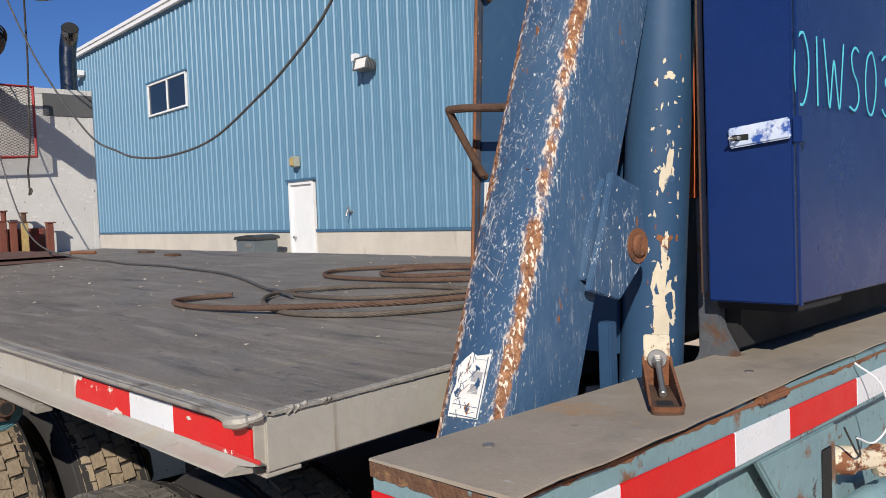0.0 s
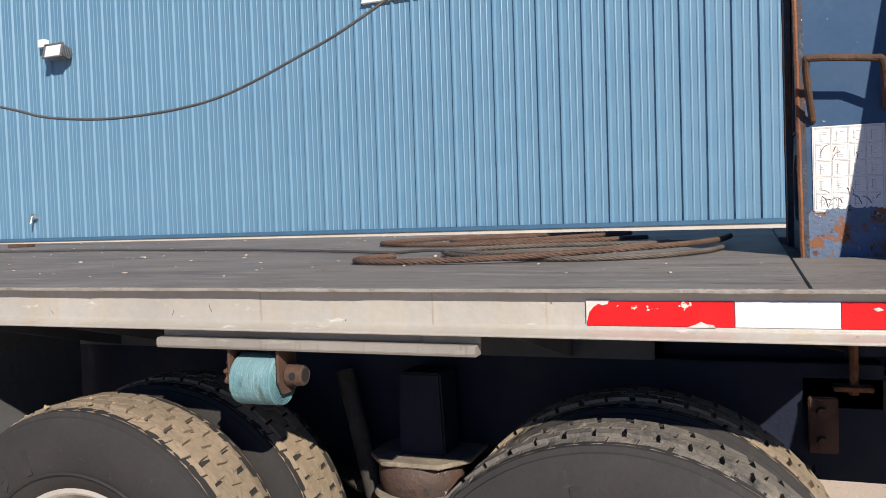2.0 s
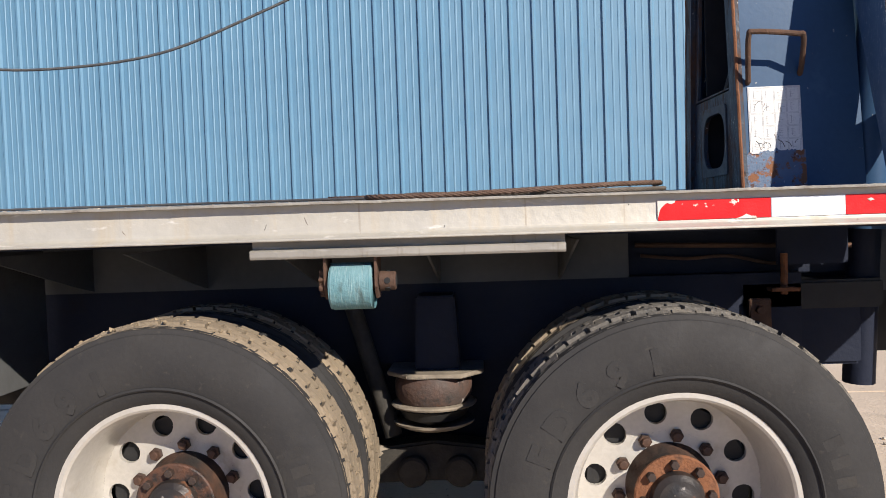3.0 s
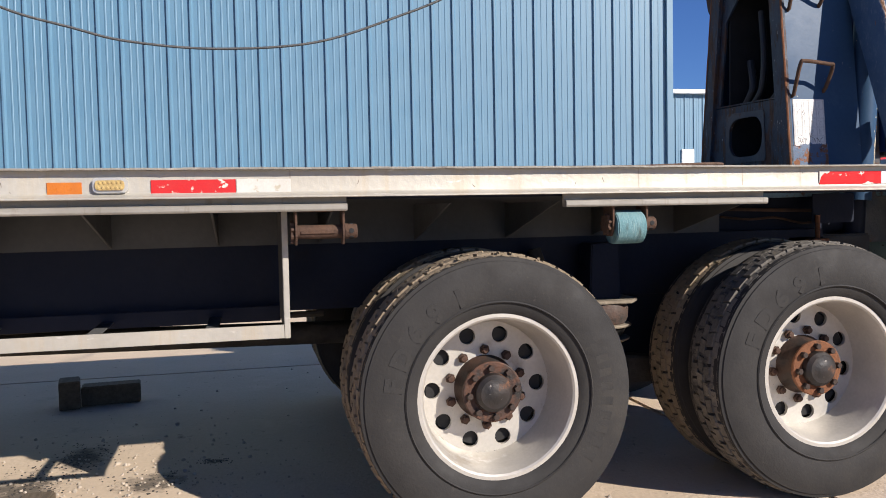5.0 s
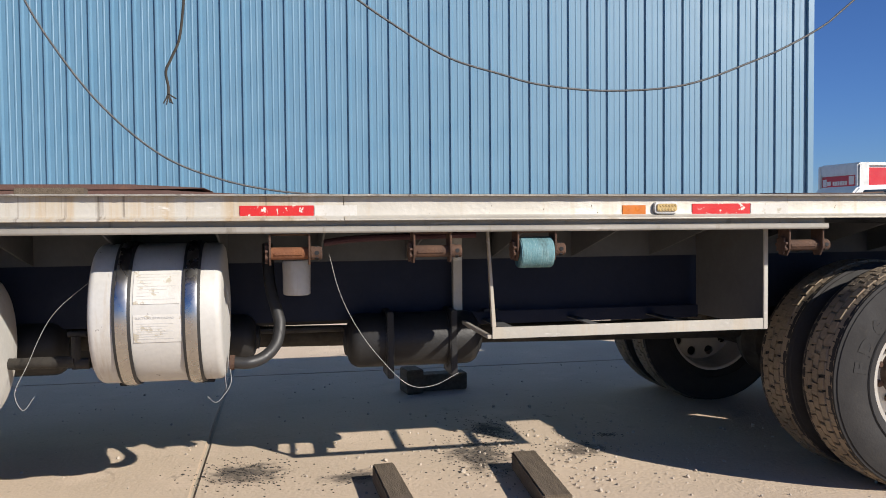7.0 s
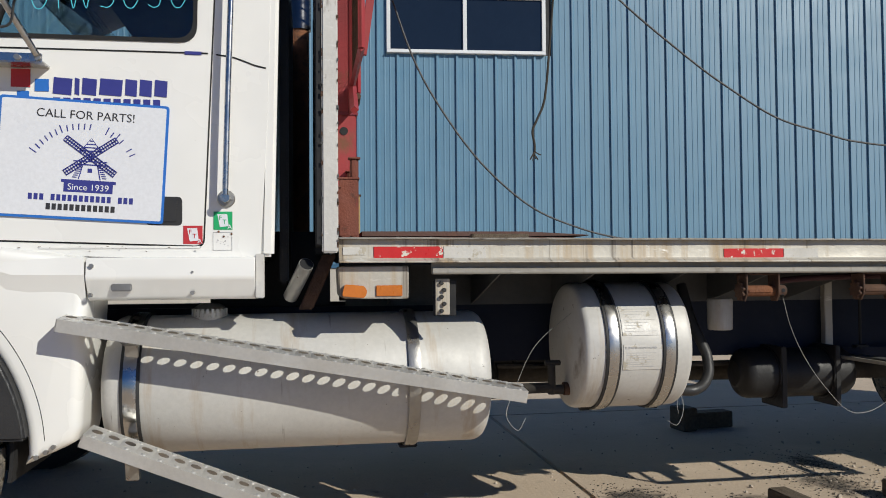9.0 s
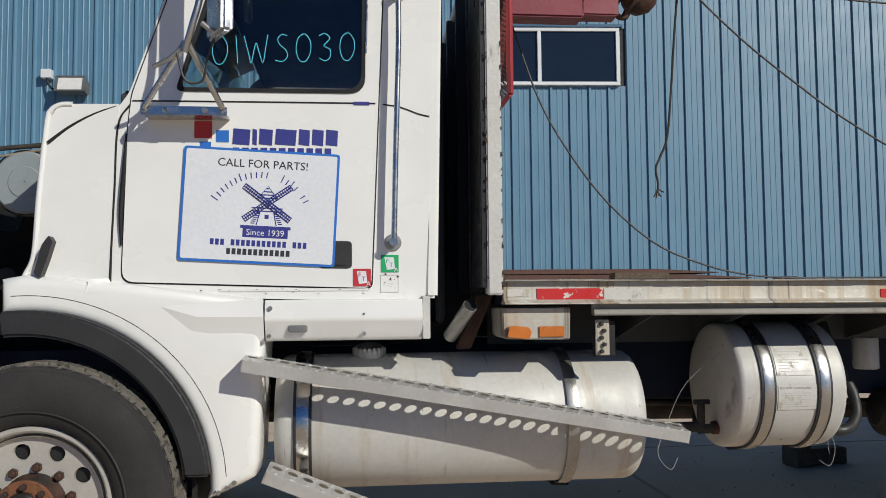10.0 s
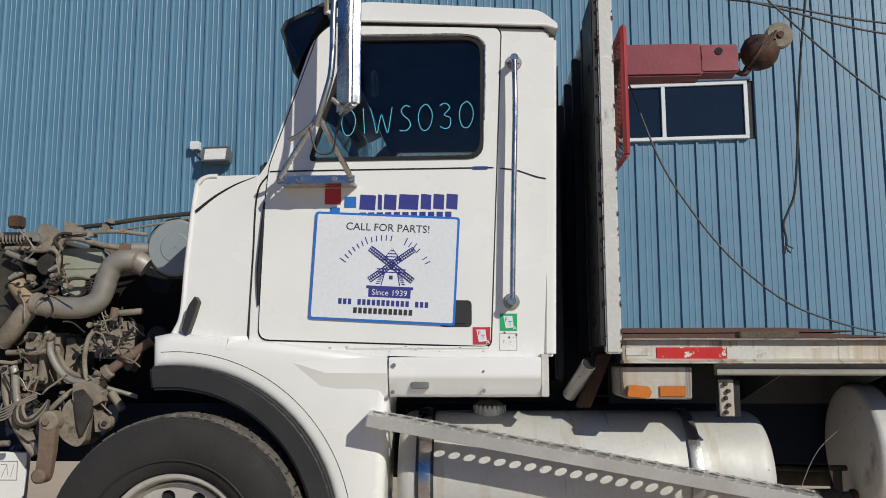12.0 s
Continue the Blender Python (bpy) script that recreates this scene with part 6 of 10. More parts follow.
WIN = rounded([(-7.872, 2.112), (-7.118, 2.115), (-7.112, 2.656), (-7.70, 2.662)], [0.03, 0.07, 0.075, 0.05])
SHELL = rounded([(-8.12, 1.28), (-6.868, 1.245), (-6.838, 1.82), (-6.818, 2.66), (-6.86, 2.705), (-7.78, 2.745), (-7.87, 2.66), (-8.06, 2.10), (-8.11, 2.03)], [0, 0.02, 0, 0.03, 0.03, 0.03, 0.05, 0.03, 0.02])
WIN_BIG = rounded([(-7.895, 2.088), (-7.095, 2.092), (-7.088, 2.679), (-7.715, 2.685)], [0.03, 0.07, 0.07, 0.05])
cab = part("cab", plate_hole(SHELL, WIN_BIG, CY0, CY0 + 0.05), M["cab"], truck, "white painted day cab, dusty, with scuffed edges")
part("far_side", plate_hole(SHELL, WIN_BIG, CY1 - 0.05, CY1), M["cab"], cab)
part("roof", prism(rounded([(-7.72, 2.744), (-6.84, 2.702), (-6.783, 2.688), (-6.782, 2.712), (-6.86, 2.776), (-7.64, 2.832), (-7.82, 2.79)], [0, 0.0, 0.004, 0.012, 0.04, 0.06, 0.02]), "y", CY0 - 0.020, CY1 + 0.020, 0.012, None, None, 0, 3), M["cab"], cab)
part("drip_rail", tube([(-7.70, CY0 - 0.020, 2.746), (-7.30, CY0 - 0.022, 2.727), (-6.83, CY0 - 0.022, 2.704), (-6.785, CY0 - 0.016, 2.692)], 0.0065, 8), M["cab"], cab)
part("drip_gap", tube([(-7.70, CY0 - 0.008, 2.734), (-7.30, CY0 - 0.008, 2.715), (-6.84, CY0 - 0.008, 2.693)], 0.0045, 6), M["gap"], cab)
part("rear_wall", prism([(-6.868, 1.245), (-6.838, 1.82), (-6.818, 2.68), (-6.85, 2.68), (-6.868, 1.82), (-6.90, 1.245)], "y", CY0 + 0.01, CY1 - 0.01, 0.003), M["cab"], cab)
part("rear_corner", box(-6.868, -6.815, CY0 + 0.002, CY0 + 0.06, 1.26, 2.66, 0.012, None, Matrix.Translation((-6.84, 0, 1.25)) @ Matrix.Rotation(radians(1.2), 4, "Y") @ Matrix.Translation((6.84, 0, -1.25))), M["cab"], cab)
part("firewall", box(-8.10, -8.06, CY0 + 0.02, CY1 - 0.02, 1.0, 2.10, 0.004), M["interior"], cab)
part("floor", box(-8.08, -6.87, CY0 + 0.02, CY1 - 0.02, 1.24, 1.28, 0.004), M["interior"], cab)
part("windscreen", prism([(-8.075, 2.12), (-8.068, 2.12), (-7.878, 2.70), (-7.885, 2.70)], "y", CY0 + 0.07, CY1 - 0.07), M["glass"], cab, "tinted windscreen")
part("headliner", box(-7.76, -6.86, CY0 + 0.05, CY1 - 0.05, 2.682, 2.70, 0.004), M["interior"], cab)
part("dash", prism(rounded([(-8.06, 1.5), (-7.75, 1.6), (-7.72, 1.95), (-7.85, 2.08), (-8.06, 2.10)], 0.03), "y", CY0 + 0.06, CY1 - 0.06), M["interior"], cab)
for y in (0.45, 1.55):
    part("seat", prism(rounded([(-7.55, 1.6), (-7.05, 1.55), (-6.93, 2.42), (-7.03, 2.46), (-7.13, 1.78), (-7.55, 1.80)], 0.04), "y", y, y + 0.5, 0.03), M["interior"], cab)
b = bmesh.new()
ringp = [(-7.58 + 0.09 * math.sin(a), 0.66 + 0.22 * math.cos(a), 2.03 + 0.2 * math.sin(a)) for a in [math.tau * k / 32 for k in range(33)]]
tube(ringp, 0.014, 8, b)
rod((-7.58, 0.66, 2.03), (-7.80, 0.66, 1.9), 0.03, 10, None, b)
rod((-7.58, 0.46, 2.03), (-7.58, 0.86, 2.03), 0.012, 8, None, b)
part("steering_wheel", b, M["plastic"], cab)

DOOR = rounded([(-8.078, 1.335), (-7.090, 1.304), (-7.032, 2.700), (-7.79, 2.726), (-7.845, 2.68), (-8.048, 2.09), (-8.062, 1.95)], [0.05, 0.03, 0.04, 0.02, 0.03, 0.03, 0.02])
BIG = [(x + (0.006 if x > -7.5 else -0.006), z + (0.006 if z > 2 else -0.006)) for x, z in DOOR]
part("door_gap", plate_hole(BIG, WIN_BIG, CY0 - 0.0012, CY0 - 0.0002), M["gap"], truck)
door_c = part("cab_door", plate_hole(DOOR, WIN, CY0 - 0.010, CY0 - 0.0012), M["cab"], truck, "white cab door with a dark window")
b = plate_hole([(x + s * 0.006, z + q * 0.006) for (x, z), s, q in zip(WIN, [1 if p[0] > -7.45 else -1 for p in WIN], [1 if p[1] > 2.4 else -1 for p in WIN])], [(x + s * -0.010, z + q * -0.010) for (x, z), s, q in zip(WIN, [1 if p[0] > -7.45 else -1 for p in WIN], [1 if p[1] > 2.4 else -1 for p in WIN])], CY0 - 0.016, CY0 + 0.02)
part("window_seal", b, M["gap"], door_c)
part("window_glass", prism(WIN, "y", CY0 + 0.004, CY0 + 0.009), M["glass"], door_c, "dark tinted side glass")
part("window_glass", prism(WIN, "y", CY1 - 0.03, CY1 - 0.025), M["glass"], cab)
part("window_trim", tube(spline([(-7.68, CY0 - 0.018, 2.674), (-7.40, CY0 - 0.018, 2.672), (-7.19, CY0 - 0.018, 2.668), (-7.112, CY0 - 0.018, 2.635), (-7.102, CY0 - 0.018, 2.56), (-7.108, CY0 - 0.018, 2.28)]), 0.0045, 6), M["chrome"], door_c)
part("belt_groove", tube(spline([(-8.045, CY0 - 0.0105, 2.064), (-7.6, CY0 - 0.0105, 2.067), (-7.07, CY0 - 0.0105, 2.069)]), 0.0035, 6), M["gap"], door_c)
part("belt_groove", tube(spline([(-7.04, CY0 - 0.001, 2.068), (-6.97, CY0 - 0.001, 2.058), (-6.89, CY0 - 0.001, 2.030), (-6.845, CY0 - 0.001, 2.02)]), 0.0032, 6), M["gap"], cab)
part("name_plate", box(-7.160, -7.095, CY0 - 0.014, CY0 - 0.009, 2.061, 2.075, 0.001), M["navy_ink"], door_c)
part("door_handle", prism(rounded([(-7.306, 1.385), (-7.168, 1.383), (-7.168, 1.496), (-7.306, 1.498)], 0.018), "y", CY0 - 0.0135, CY0 - 0.004, 0.002), M["plastic"], door_c, "black recessed door handle")
part("handle_flap", prism(rounded([(-7.29, 1.398), (-7.187, 1.397), (-7.187, 1.484), (-7.29, 1.485)], 0.010), "y", CY0 - 0.0175, CY0 - 0.012, 0.0025), M["plastic"], door_c)
part("door_seal", tube(spline([(-8.068, CY0 - 0.008, 1.93), (-8.074, CY0 - 0.010, 1.78), (-8.084, CY0 - 0.010, 1.62), (-8.082, CY0 - 0.008, 1.48)]), [0.004 + 0.006 * math.sin(math.pi * k / 24) for k in range(25)], 6), M["gap"], cab)
for dx, z in ((0.0, 1.36), (0.02, 1.34), (0.05, 1.35)):
    part("rivet", rod((-7.03 + dx, CY0 + 0.001, z), (-7.03 + dx, CY0 - 0.003, z), 0.004, 8), M["rust"], cab)
part("scuff_strip", box(-7.70, -7.10, CY0 - 0.004, CY0 + 0.01, 1.292, 1.304, 0.002), M["cab"], cab)

# sill box below the door
sb = part("sill_box", prism(rounded([(0.052, 1.258), (0.036, 1.178), (0.088, 1.092), (0.30, 1.092), (0.30, 1.258)], [0.012, 0.012, 0.02, 0, 0]), "x", -7.512, -6.885, 0.004), M["cab"], truck, "white storage sill below the cab door")
part("end_plate", box(-6.884, -6.852, 0.06, 0.14, 1.095, 1.27, 0.003), M["headboard"], sb)
part("latch", box(-7.42, -7.345, 0.045, 0.06, 1.128, 1.158, 0.004), M["steel"], sb)
for x, z, r in ((-7.49, 1.225, 0.012), (-7.495, 1.115, 0.011), (-7.12, 1.12, 0.011), (-7.12, 1.20, 0.006)):
    part("bolt", rod((x, 0.06, z), (x, 0.035, z), r * 0.75, 12), M["steel"], sb)

# fender
FC = (-8.425, 0.515)


def arc(r, a0, a1, n=20):
    return [(FC[0] + r * math.cos(radians(a0 + (a1 - a0) * k / n)), FC[1] + r * math.sin(radians(a0 + (a1 - a0) * k / n))) for k in range(n + 1)]


FEN = [(-8.525, 1.350), (-8.44, 1.366), (-8.10, 1.335), (-7.525, 1.262), (-7.515, 1.10), (-7.535, 0.62), (-7.548, 0.560), (-7.60, 0.532), (-7.740, 0.472)] + arc(0.698, 0, 98)


def inset(poly, d):
    """poly drawn in by d along its corners' normals."""
    n = len(poly)
    area = sum(poly[i][0] * poly[(i + 1) % n][1] - poly[(i + 1) % n][0] * poly[i][1] for i in range(n))
    sgn = 1 if area > 0 else -1
    out = []
    for i in range(n):
        p, a, c = Vector(poly[i]), Vector(poly[i - 1]), Vector(poly[(i + 1) % n])
        u, w = (p - a).normalized(), (c - p).normalized()
        nu, nw = Vector((-u.y, u.x)) * sgn, Vector((-w.y, w.x)) * sgn
        m_ = (nu + nw)
        m_ = m_.normalized() / max(0.5, m_.normalized().dot(nu)) if m_.length > 1e-6 else nu
        out.append(tuple(p + m_ * d))
    return out


def domed(poly, rings, back):
    """A panel whose rim rolls back: rings are (inset, y) from its face outward."""
    b = bmesh.new()
    loops = [[b.verts.new((x, y, z)) for x, z in inset(poly, d)] for d, y in rings] + [[b.verts.new((x, back, z)) for x, z in poly]]
    b.faces.new(loops[0])
    n = len(poly)
    for p, q in zip(loops, loops[1:]):
        for i in range(n):
            b.faces.new((p[i], p[(i + 1) % n], q[(i + 1) % n], q[i]))
    return b


fender = part("fender", domed(FEN, ((0.045, 0.064), (0.03, 0.066), (0.018, 0.073), (0.008, 0.085), (0.002, 0.102), (0.0, 0.125)), 0.42), M["cab"], truck, "moulded white front wing", 50)
part("flare", prism(arc(0.612, 6, 97) + arc(0.712, 97, 5), "y", 0.018, 0.12, 0.012, None, None, 0, 3), M["plastic"], fender, "black rubber wheel arch flare")
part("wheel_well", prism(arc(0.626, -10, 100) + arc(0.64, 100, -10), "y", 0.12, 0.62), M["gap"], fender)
part("body_crease", tube(spline([(x, 0.0655, z) for x, z in arc(0.768, 4, 94, 16)]), 0.0024, 6), M["gap"], fender)
scoop = bmesh.new()
SC = [scoop.verts.new(p) for p in ((-7.93, 0.0652, 1.240), (-7.522, 0.0652, 1.262), (-7.775, 0.048, 1.194), (-7.516, 0.040, 1.192), (-7.690, 0.072, 1.094), (-7.516, 0.074, 1.088), (-7.80, 0.0652, 1.135))]
for f in ((0, 2, 3, 1), (2, 4, 5, 3), (0, 6, 2), (6, 4, 2)):
    scoop.faces.new([SC[k] for k in f])
part("side_scoop", scoop, M["cab"], fender, "", 20)
step_up = bmesh.new()  # raised corner of the wing below the cab's front edge
SU = [step_up.verts.new(p) for p in ((-8.19, 0.066, 1.345), (-8.125, 0.100, 1.350), (-8.10, 0.108, 1.298), (-8.20, 0.062, 1.292), (-8.05, 0.066, 1.287))]
for f in ((0, 3, 2, 1), (3, 4, 2)):
    step_up.faces.new([SU[k] for k in f])
part("wing_corner", step_up, M["cab"], fender, "", 40)
for x, z in ((-7.688, 0.508), (-7.655, 0.526), (-7.628, 0.545)):
    part("bolt", rod((x, 0.07, z), (x, 0.055, z), 0.009, 10), M["steel"], fender)
# cowl left where the bonnet was lifted off
COWL = rounded([(-8.432, 1.36), (-8.125, 1.335), (-8.100, 2.052), (-8.322, 2.048), (-8.362, 2.01)], [0, 0, 0, 0.03, 0.03])
cowl = part("cowl", prism(COWL, "y", 0.115, 0.34, 0.006), M["cab"], truck, "white cowl panel with an open front edge")
part("cowl_rim", tube(spline([(-8.448, 0.118, 1.36), (-8.415, 0.118, 1.45), (-8.400, 0.118, 1.70), (-8.376, 0.118, 1.97), (-8.362, 0.118, 2.022), (-8.325, 0.118, 2.045), (-8.28, 0.118, 2.048)]), 0.011, 12), M["cab"], cowl)
part("cowl_top", box(-8.35, -8.10, 0.34, 2.1, 1.98, 2.04, 0.01), M["black"], cowl)
part("cowl_far", prism(COWL, "y", 2.08, 2.305, 0.006), M["cab"], cowl)
# tapering dark tube paints the shade along the cowl's fold
part("cowl_shade", tube(spline([(-8.370, 0.114, 1.890), (-8.29, 0.114, 1.955), (-8.20, 0.114, 2.008), (-8.11, 0.114, 2.044)]), [0.0075 - 0.00026 * k for k in range(25)], 6), M["gap"], cowl)
b = prism(rounded([(-8.398, 1.372), (-8.375, 1.350), (-8.348, 1.43), (-8.330, 1.495), (-8.345, 1.518), (-8.372, 1.478)], 0.006), "y", 0.07, 0.114, 0.006)
part("bonnet_latch", b, M["plastic"], cowl)
part("pillar_seal", tube(spline([(-8.126, CY0 - 0.003, 1.32), (-8.112, CY0 - 0.003, 1.7), (-8.100, CY0 - 0.003, 1.97), (-8.035, CY0 - 0.003, 2.09), (-7.935, CY0 - 0.003, 2.40), (-7.842, CY0 - 0.003, 2.69)]), 0.004, 6), M["gap"], cab)

# visor, mirror, grab bar
vis = prism([(-7.68, 2.846), (-7.79, 2.852), (-7.995, 2.752), (-8.015, 2.708), (-7.952, 2.512), (-7.942, 2.512), (-8.000, 2.708), (-7.985, 2.738), (-7.79, 2.832), (-7.68, 2.832)], "y", CY0 - 0.012, CY1 + 0.012)
part("sun_visor", vis, M["plastic"], truck, "dark smoked sun visor over the windscreen")
part("visor_side", prism([(-7.80, 2.825), (-7.99, 2.735), (-8.002, 2.708), (-7.945, 2.525), (-7.862, 2.70)], "y", CY0 - 0.004, CY0), M["glass"], cab)
mirror = part("mirror_bracket", box(-7.995, -7.665, -0.012, -0.004, 1.995, 2.03, 0.003), M["chrome"], truck, "chrome west-coast mirror on tubular arms")
part("mirror_foot", box(-7.99, -7.67, -0.004, CY0 - 0.01, 2.0, 2.01, 0.002), M["chrome"], mirror)
for x in (-7.98, -7.68, -7.75, -7.9):
    part("bolt", rod((x, -0.012, 2.012), (x, -0.022, 2.012), 0.011, 10), M["steel"], mirror)
part("mirror_arm", tube([(-7.98, -0.02, 2.02), (-7.80, -0.15, 2.24)], 0.012, 12), M["chrome"], mirror)
part("mirror_arm", tube([(-7.68, -0.02, 2.02), (-7.79, -0.15, 2.24)], 0.012, 12), M["chrome"], mirror)
part("mirror_arm", tube(spline([(-7.80, -0.16, 2.20), (-7.765, -0.19, 2.30), (-7.735, -0.20, 2.42), (-7.73, -0.20, 2.62), (-7.73, -0.20, 2.93), (-7.78, -0.12, 2.98), (-7.82, CY0, 2.80)]), 0.013, 12), M["chrome"], mirror)
part("mirror_arm", tube(spline([(-7.79, -0.15, 2.24), (-7.86, -0.14, 2.18), (-7.92, -0.13, 2.15)]), 0.009, 10), M["steel"], mirror)
mh = box(-0.022, 0.022, -0.09, 0.09, 0.0, 0.60, 0.012)
mh.transform(Matrix.Translation((-7.668, -0.19, 2.252)) @ Matrix.Rotation(radians(28), 4, "Z"))
part("mirror_head", mh, M["chrome"], mirror)
mg = box(0.023, 0.026, -0.078, 0.078, 0.015, 0.585, 0.001)
mg.transform(Matrix.Translation((-7.668, -0.19, 2.252)) @ Matrix.Rotation(radians(28), 4, "Z"))
part("mirror_glass", mg, M["mirror"], mirror)
part("mirror_clamp", tube(spline([(-7.73, -0.20, 2.30), (-7.69, -0.20, 2.27), (-7.675, -0.19, 2.30)]), 0.010, 8), M["steel"], mirror)
part("mirror_cable", tube(spline([(-7.83, -0.15, 2.2), (-7.80, -0.14, 2.10), (-7.74, -0.13, 2.10), (-7.72, -0.14, 2.18), (-7.69, -0.17, 2.25)]), 0.005, 6), M["plastic"], mirror)
part("spot_mirror", rod((-7.63, 0.30, 2.52), (-7.60, 0.30, 2.52), 0.06, 20, None, None, 0.01), M["plastic"], cab)
part("wiper_box", box(-8.11, -8.06, 0.20, 0.40, 2.09, 2.13, 0.01), M["plastic"], cab)
grab = part("grab_bar", tube(spline([(-6.998, 0.05, 2.53), (-6.998, 0.05, 2.3), (-7.01, 0.05, 1.9), (-7.02, 0.05, 1.50)]), 0.0120, 14), M["chrome"], truck, "long chrome grab bar behind the door")
for x, z in ((-6.998, 2.54), (-7.022, 1.49)):
    part("grab_foot", rod((x, CY0, z), (x, CY0 - 0.010, z), 0.035, 24, None, None, 0.004), M["steel"], grab)
    for sx in (-0.022, 0.022):
        part("foot_screw", rod((x + sx, CY0 - 0.010, z), (x + sx, CY0 - 0.014, z), 0.006, 8), M["steel"], grab)
    part("grab_socket", rod((x, CY0 - 0.008, z), (x, 0.045, z), 0.018, 14), M["chrome"], grab)

# lettering on the door
dec = part("door_lettering", box(-7.823, -7.753, CY0 - 0.0125, CY0 - 0.0115, 1.915, 1.985, 0), M["red_ink"], truck, "faded red and blue company decal")
part("blue_square", box(-7.737, -7.686, CY0 - 0.0125, CY0 - 0.0115, 1.90, 1.948, 0), M["blue_ink"], dec)
part("blue_square", box(-7.80, -7.757, CY0 - 0.0125, CY0 - 0.0115, 1.87, 1.90, 0), M["blue_ink"], dec)
xx = -7.672
for wd in (0.072, 0.018, 0.056, 0.088, 0.046, 0.048, 0.05):
    part("letter_block", prism([(xx, 1.893), (xx + wd * 0.94, 1.888), (xx + wd, 1.952), (xx + wd * 0.06, 1.957)], "y", CY0 - 0.0125, CY0 - 0.0115), M["navy_ink"], dec)
    xx += wd + 0.008
for k in range(11):
    x = -7.67 + k * 0.037
    part("letter_block", box(x, x + 0.026, CY0 - 0.0125, CY0 - 0.0115, 1.855, 1.878, 0), M["navy_ink"], dec)

SIGN = Matrix.Translation((-7.539, CY0 - 0.015, 1.636)) @ Matrix.Rotation(radians(3.0), 4, "Y")
ds = part("magnetic_sign", prism(rounded([(-0.312, -0.232), (0.312, -0.232), (0.312, 0.232), (-0.312, 0.232)], 0.014), "y", -0.003, 0.003, 0, None, SIGN), M["blue_ink"], truck, "white magnetic door sign with a blue border")
part("sign_face", prism(rounded([(-0.302, -0.222), (0.302, -0.222), (0.302, 0.222), (-0.302, 0.222)], 0.008), "y", -0.0042, -0.003, 0, None, SIGN), M["sign"], ds)


def on_sign(x, z):
    return SIGN @ Matrix.Translation((x, -0.0048, z)) @ FACE


lettering("sign_words", "CALL FOR PARTS!", 0.046, M["ink"], ds, on_sign(0.005, 0.172), "", 0.0005)
for k in range(21):
    a = radians(148 - k * 5.7)
    if k in (12, 13, 18):
        continue
    tall = 0.020 if k in (0, 6, 14, 16) else 0.011
    part("brand_stroke", prism([(-0.0045, -0.012), (-0.0005, -0.012), (0.0050, tall), (0.0008, tall)], "y", -0.0006, 0.0006, 0, None, SIGN @ Matrix.Translation((0.215 * math.cos(a) + 0.005, -0.0048, -0.095 + 0.225 * math.sin(a))) @ Matrix.Rotation(math.pi / 2 - a - 0.15, 4, "Y")), M["navy_ink"], ds)
for ang in (37, 145):
    sail = bmesh.new()
    for off in (-0.011, 0.0, 0.011):
        box(-0.115, 0.115, -0.0006, 0.0006, off - 0.0022, off + 0.0022, 0, sail)
    for k in range(24):
        box(-0.115 + k * 0.01, -0.112 + k * 0.01, -0.0006, 0.0006, -0.012, 0.012, 0, sail)
    sail.transform(SIGN @ Matrix.Translation((0.03, -0.0056 - 0.0006 * (ang > 90), 0.015)) @ Matrix.Rotation(-radians(ang), 4, "Y"))
    part("mill_sail", sail, M["navy_ink"], ds)
mill = bmesh.new()
for z, w in ((0.075, 0.006), (0.062, 0.016), (0.049, 0.026), (0.036, 0.036), (-0.005, 0.062), (-0.018, 0.064)):
    box(0.03 - w, 0.03 + w, -0.0005, 0.0005, z - 0.0022, z + 0.0022, 0, mill)
for k in range(7):
    for s in (-1, 1):
        w = 0.034 + 0.0035 * k
        box(0.03 + s * w - 0.008, 0.03 + s * w + 0.008, -0.0005, 0.0005, -0.022 - k * 0.008, -0.018 - k * 0.008, 0, mill)
for s in (-1, 1):
    prism([(0.03 + s * 0.004, 0.082), (0.03, 0.086), (0.03 + s * 0.038, 0.03), (0.03 + s * 0.042, 0.032)], "y", -0.0005, 0.0005, 0, mill)
    prism([(0.03 + s * 0.024, -0.015), (0.03 + s * 0.028, -0.015), (0.03 + s * 0.042, -0.075), (0.03 + s * 0.038, -0.075)], "y", -0.0005, 0.0005, 0, mill)
box(0.022, 0.038, -0.0005, 0.0005, -0.048, -0.032, 0, mill)
box(-0.072, 0.128, -0.0005, 0.0005, -0.090, -0.078, 0, mill)
box(-0.062, 0.118, -0.0005, 0.0005, -0.126, -0.090, 0, mill)
mill.transform(SIGN @ Matrix.Translation((0, -0.0047, 0)))
part("mill_drawing", mill, M["navy_ink"], ds)
lettering("sign_words", "Since 1939", 0.035, M["sign"], ds, on_sign(0.028, -0.107) @ Matrix.Translation((0, 0, 0.001)), "", 0.0005)
for k in range(19):
    if k not in (3, 15):
        part("web_bar", box(-0.188 + k * 0.0205, -0.174 + k * 0.0205, -0.0053, -0.0043, -0.162, -0.138, 0, None, SIGN), M["navy_ink"], ds)
for k in range(12):
    part("phone_bar", box(-0.122 + k * 0.0215, -0.107 + k * 0.0215, -0.0053, -0.0043, -0.198, -0.174, 0, None, SIGN), M["ink"], ds)
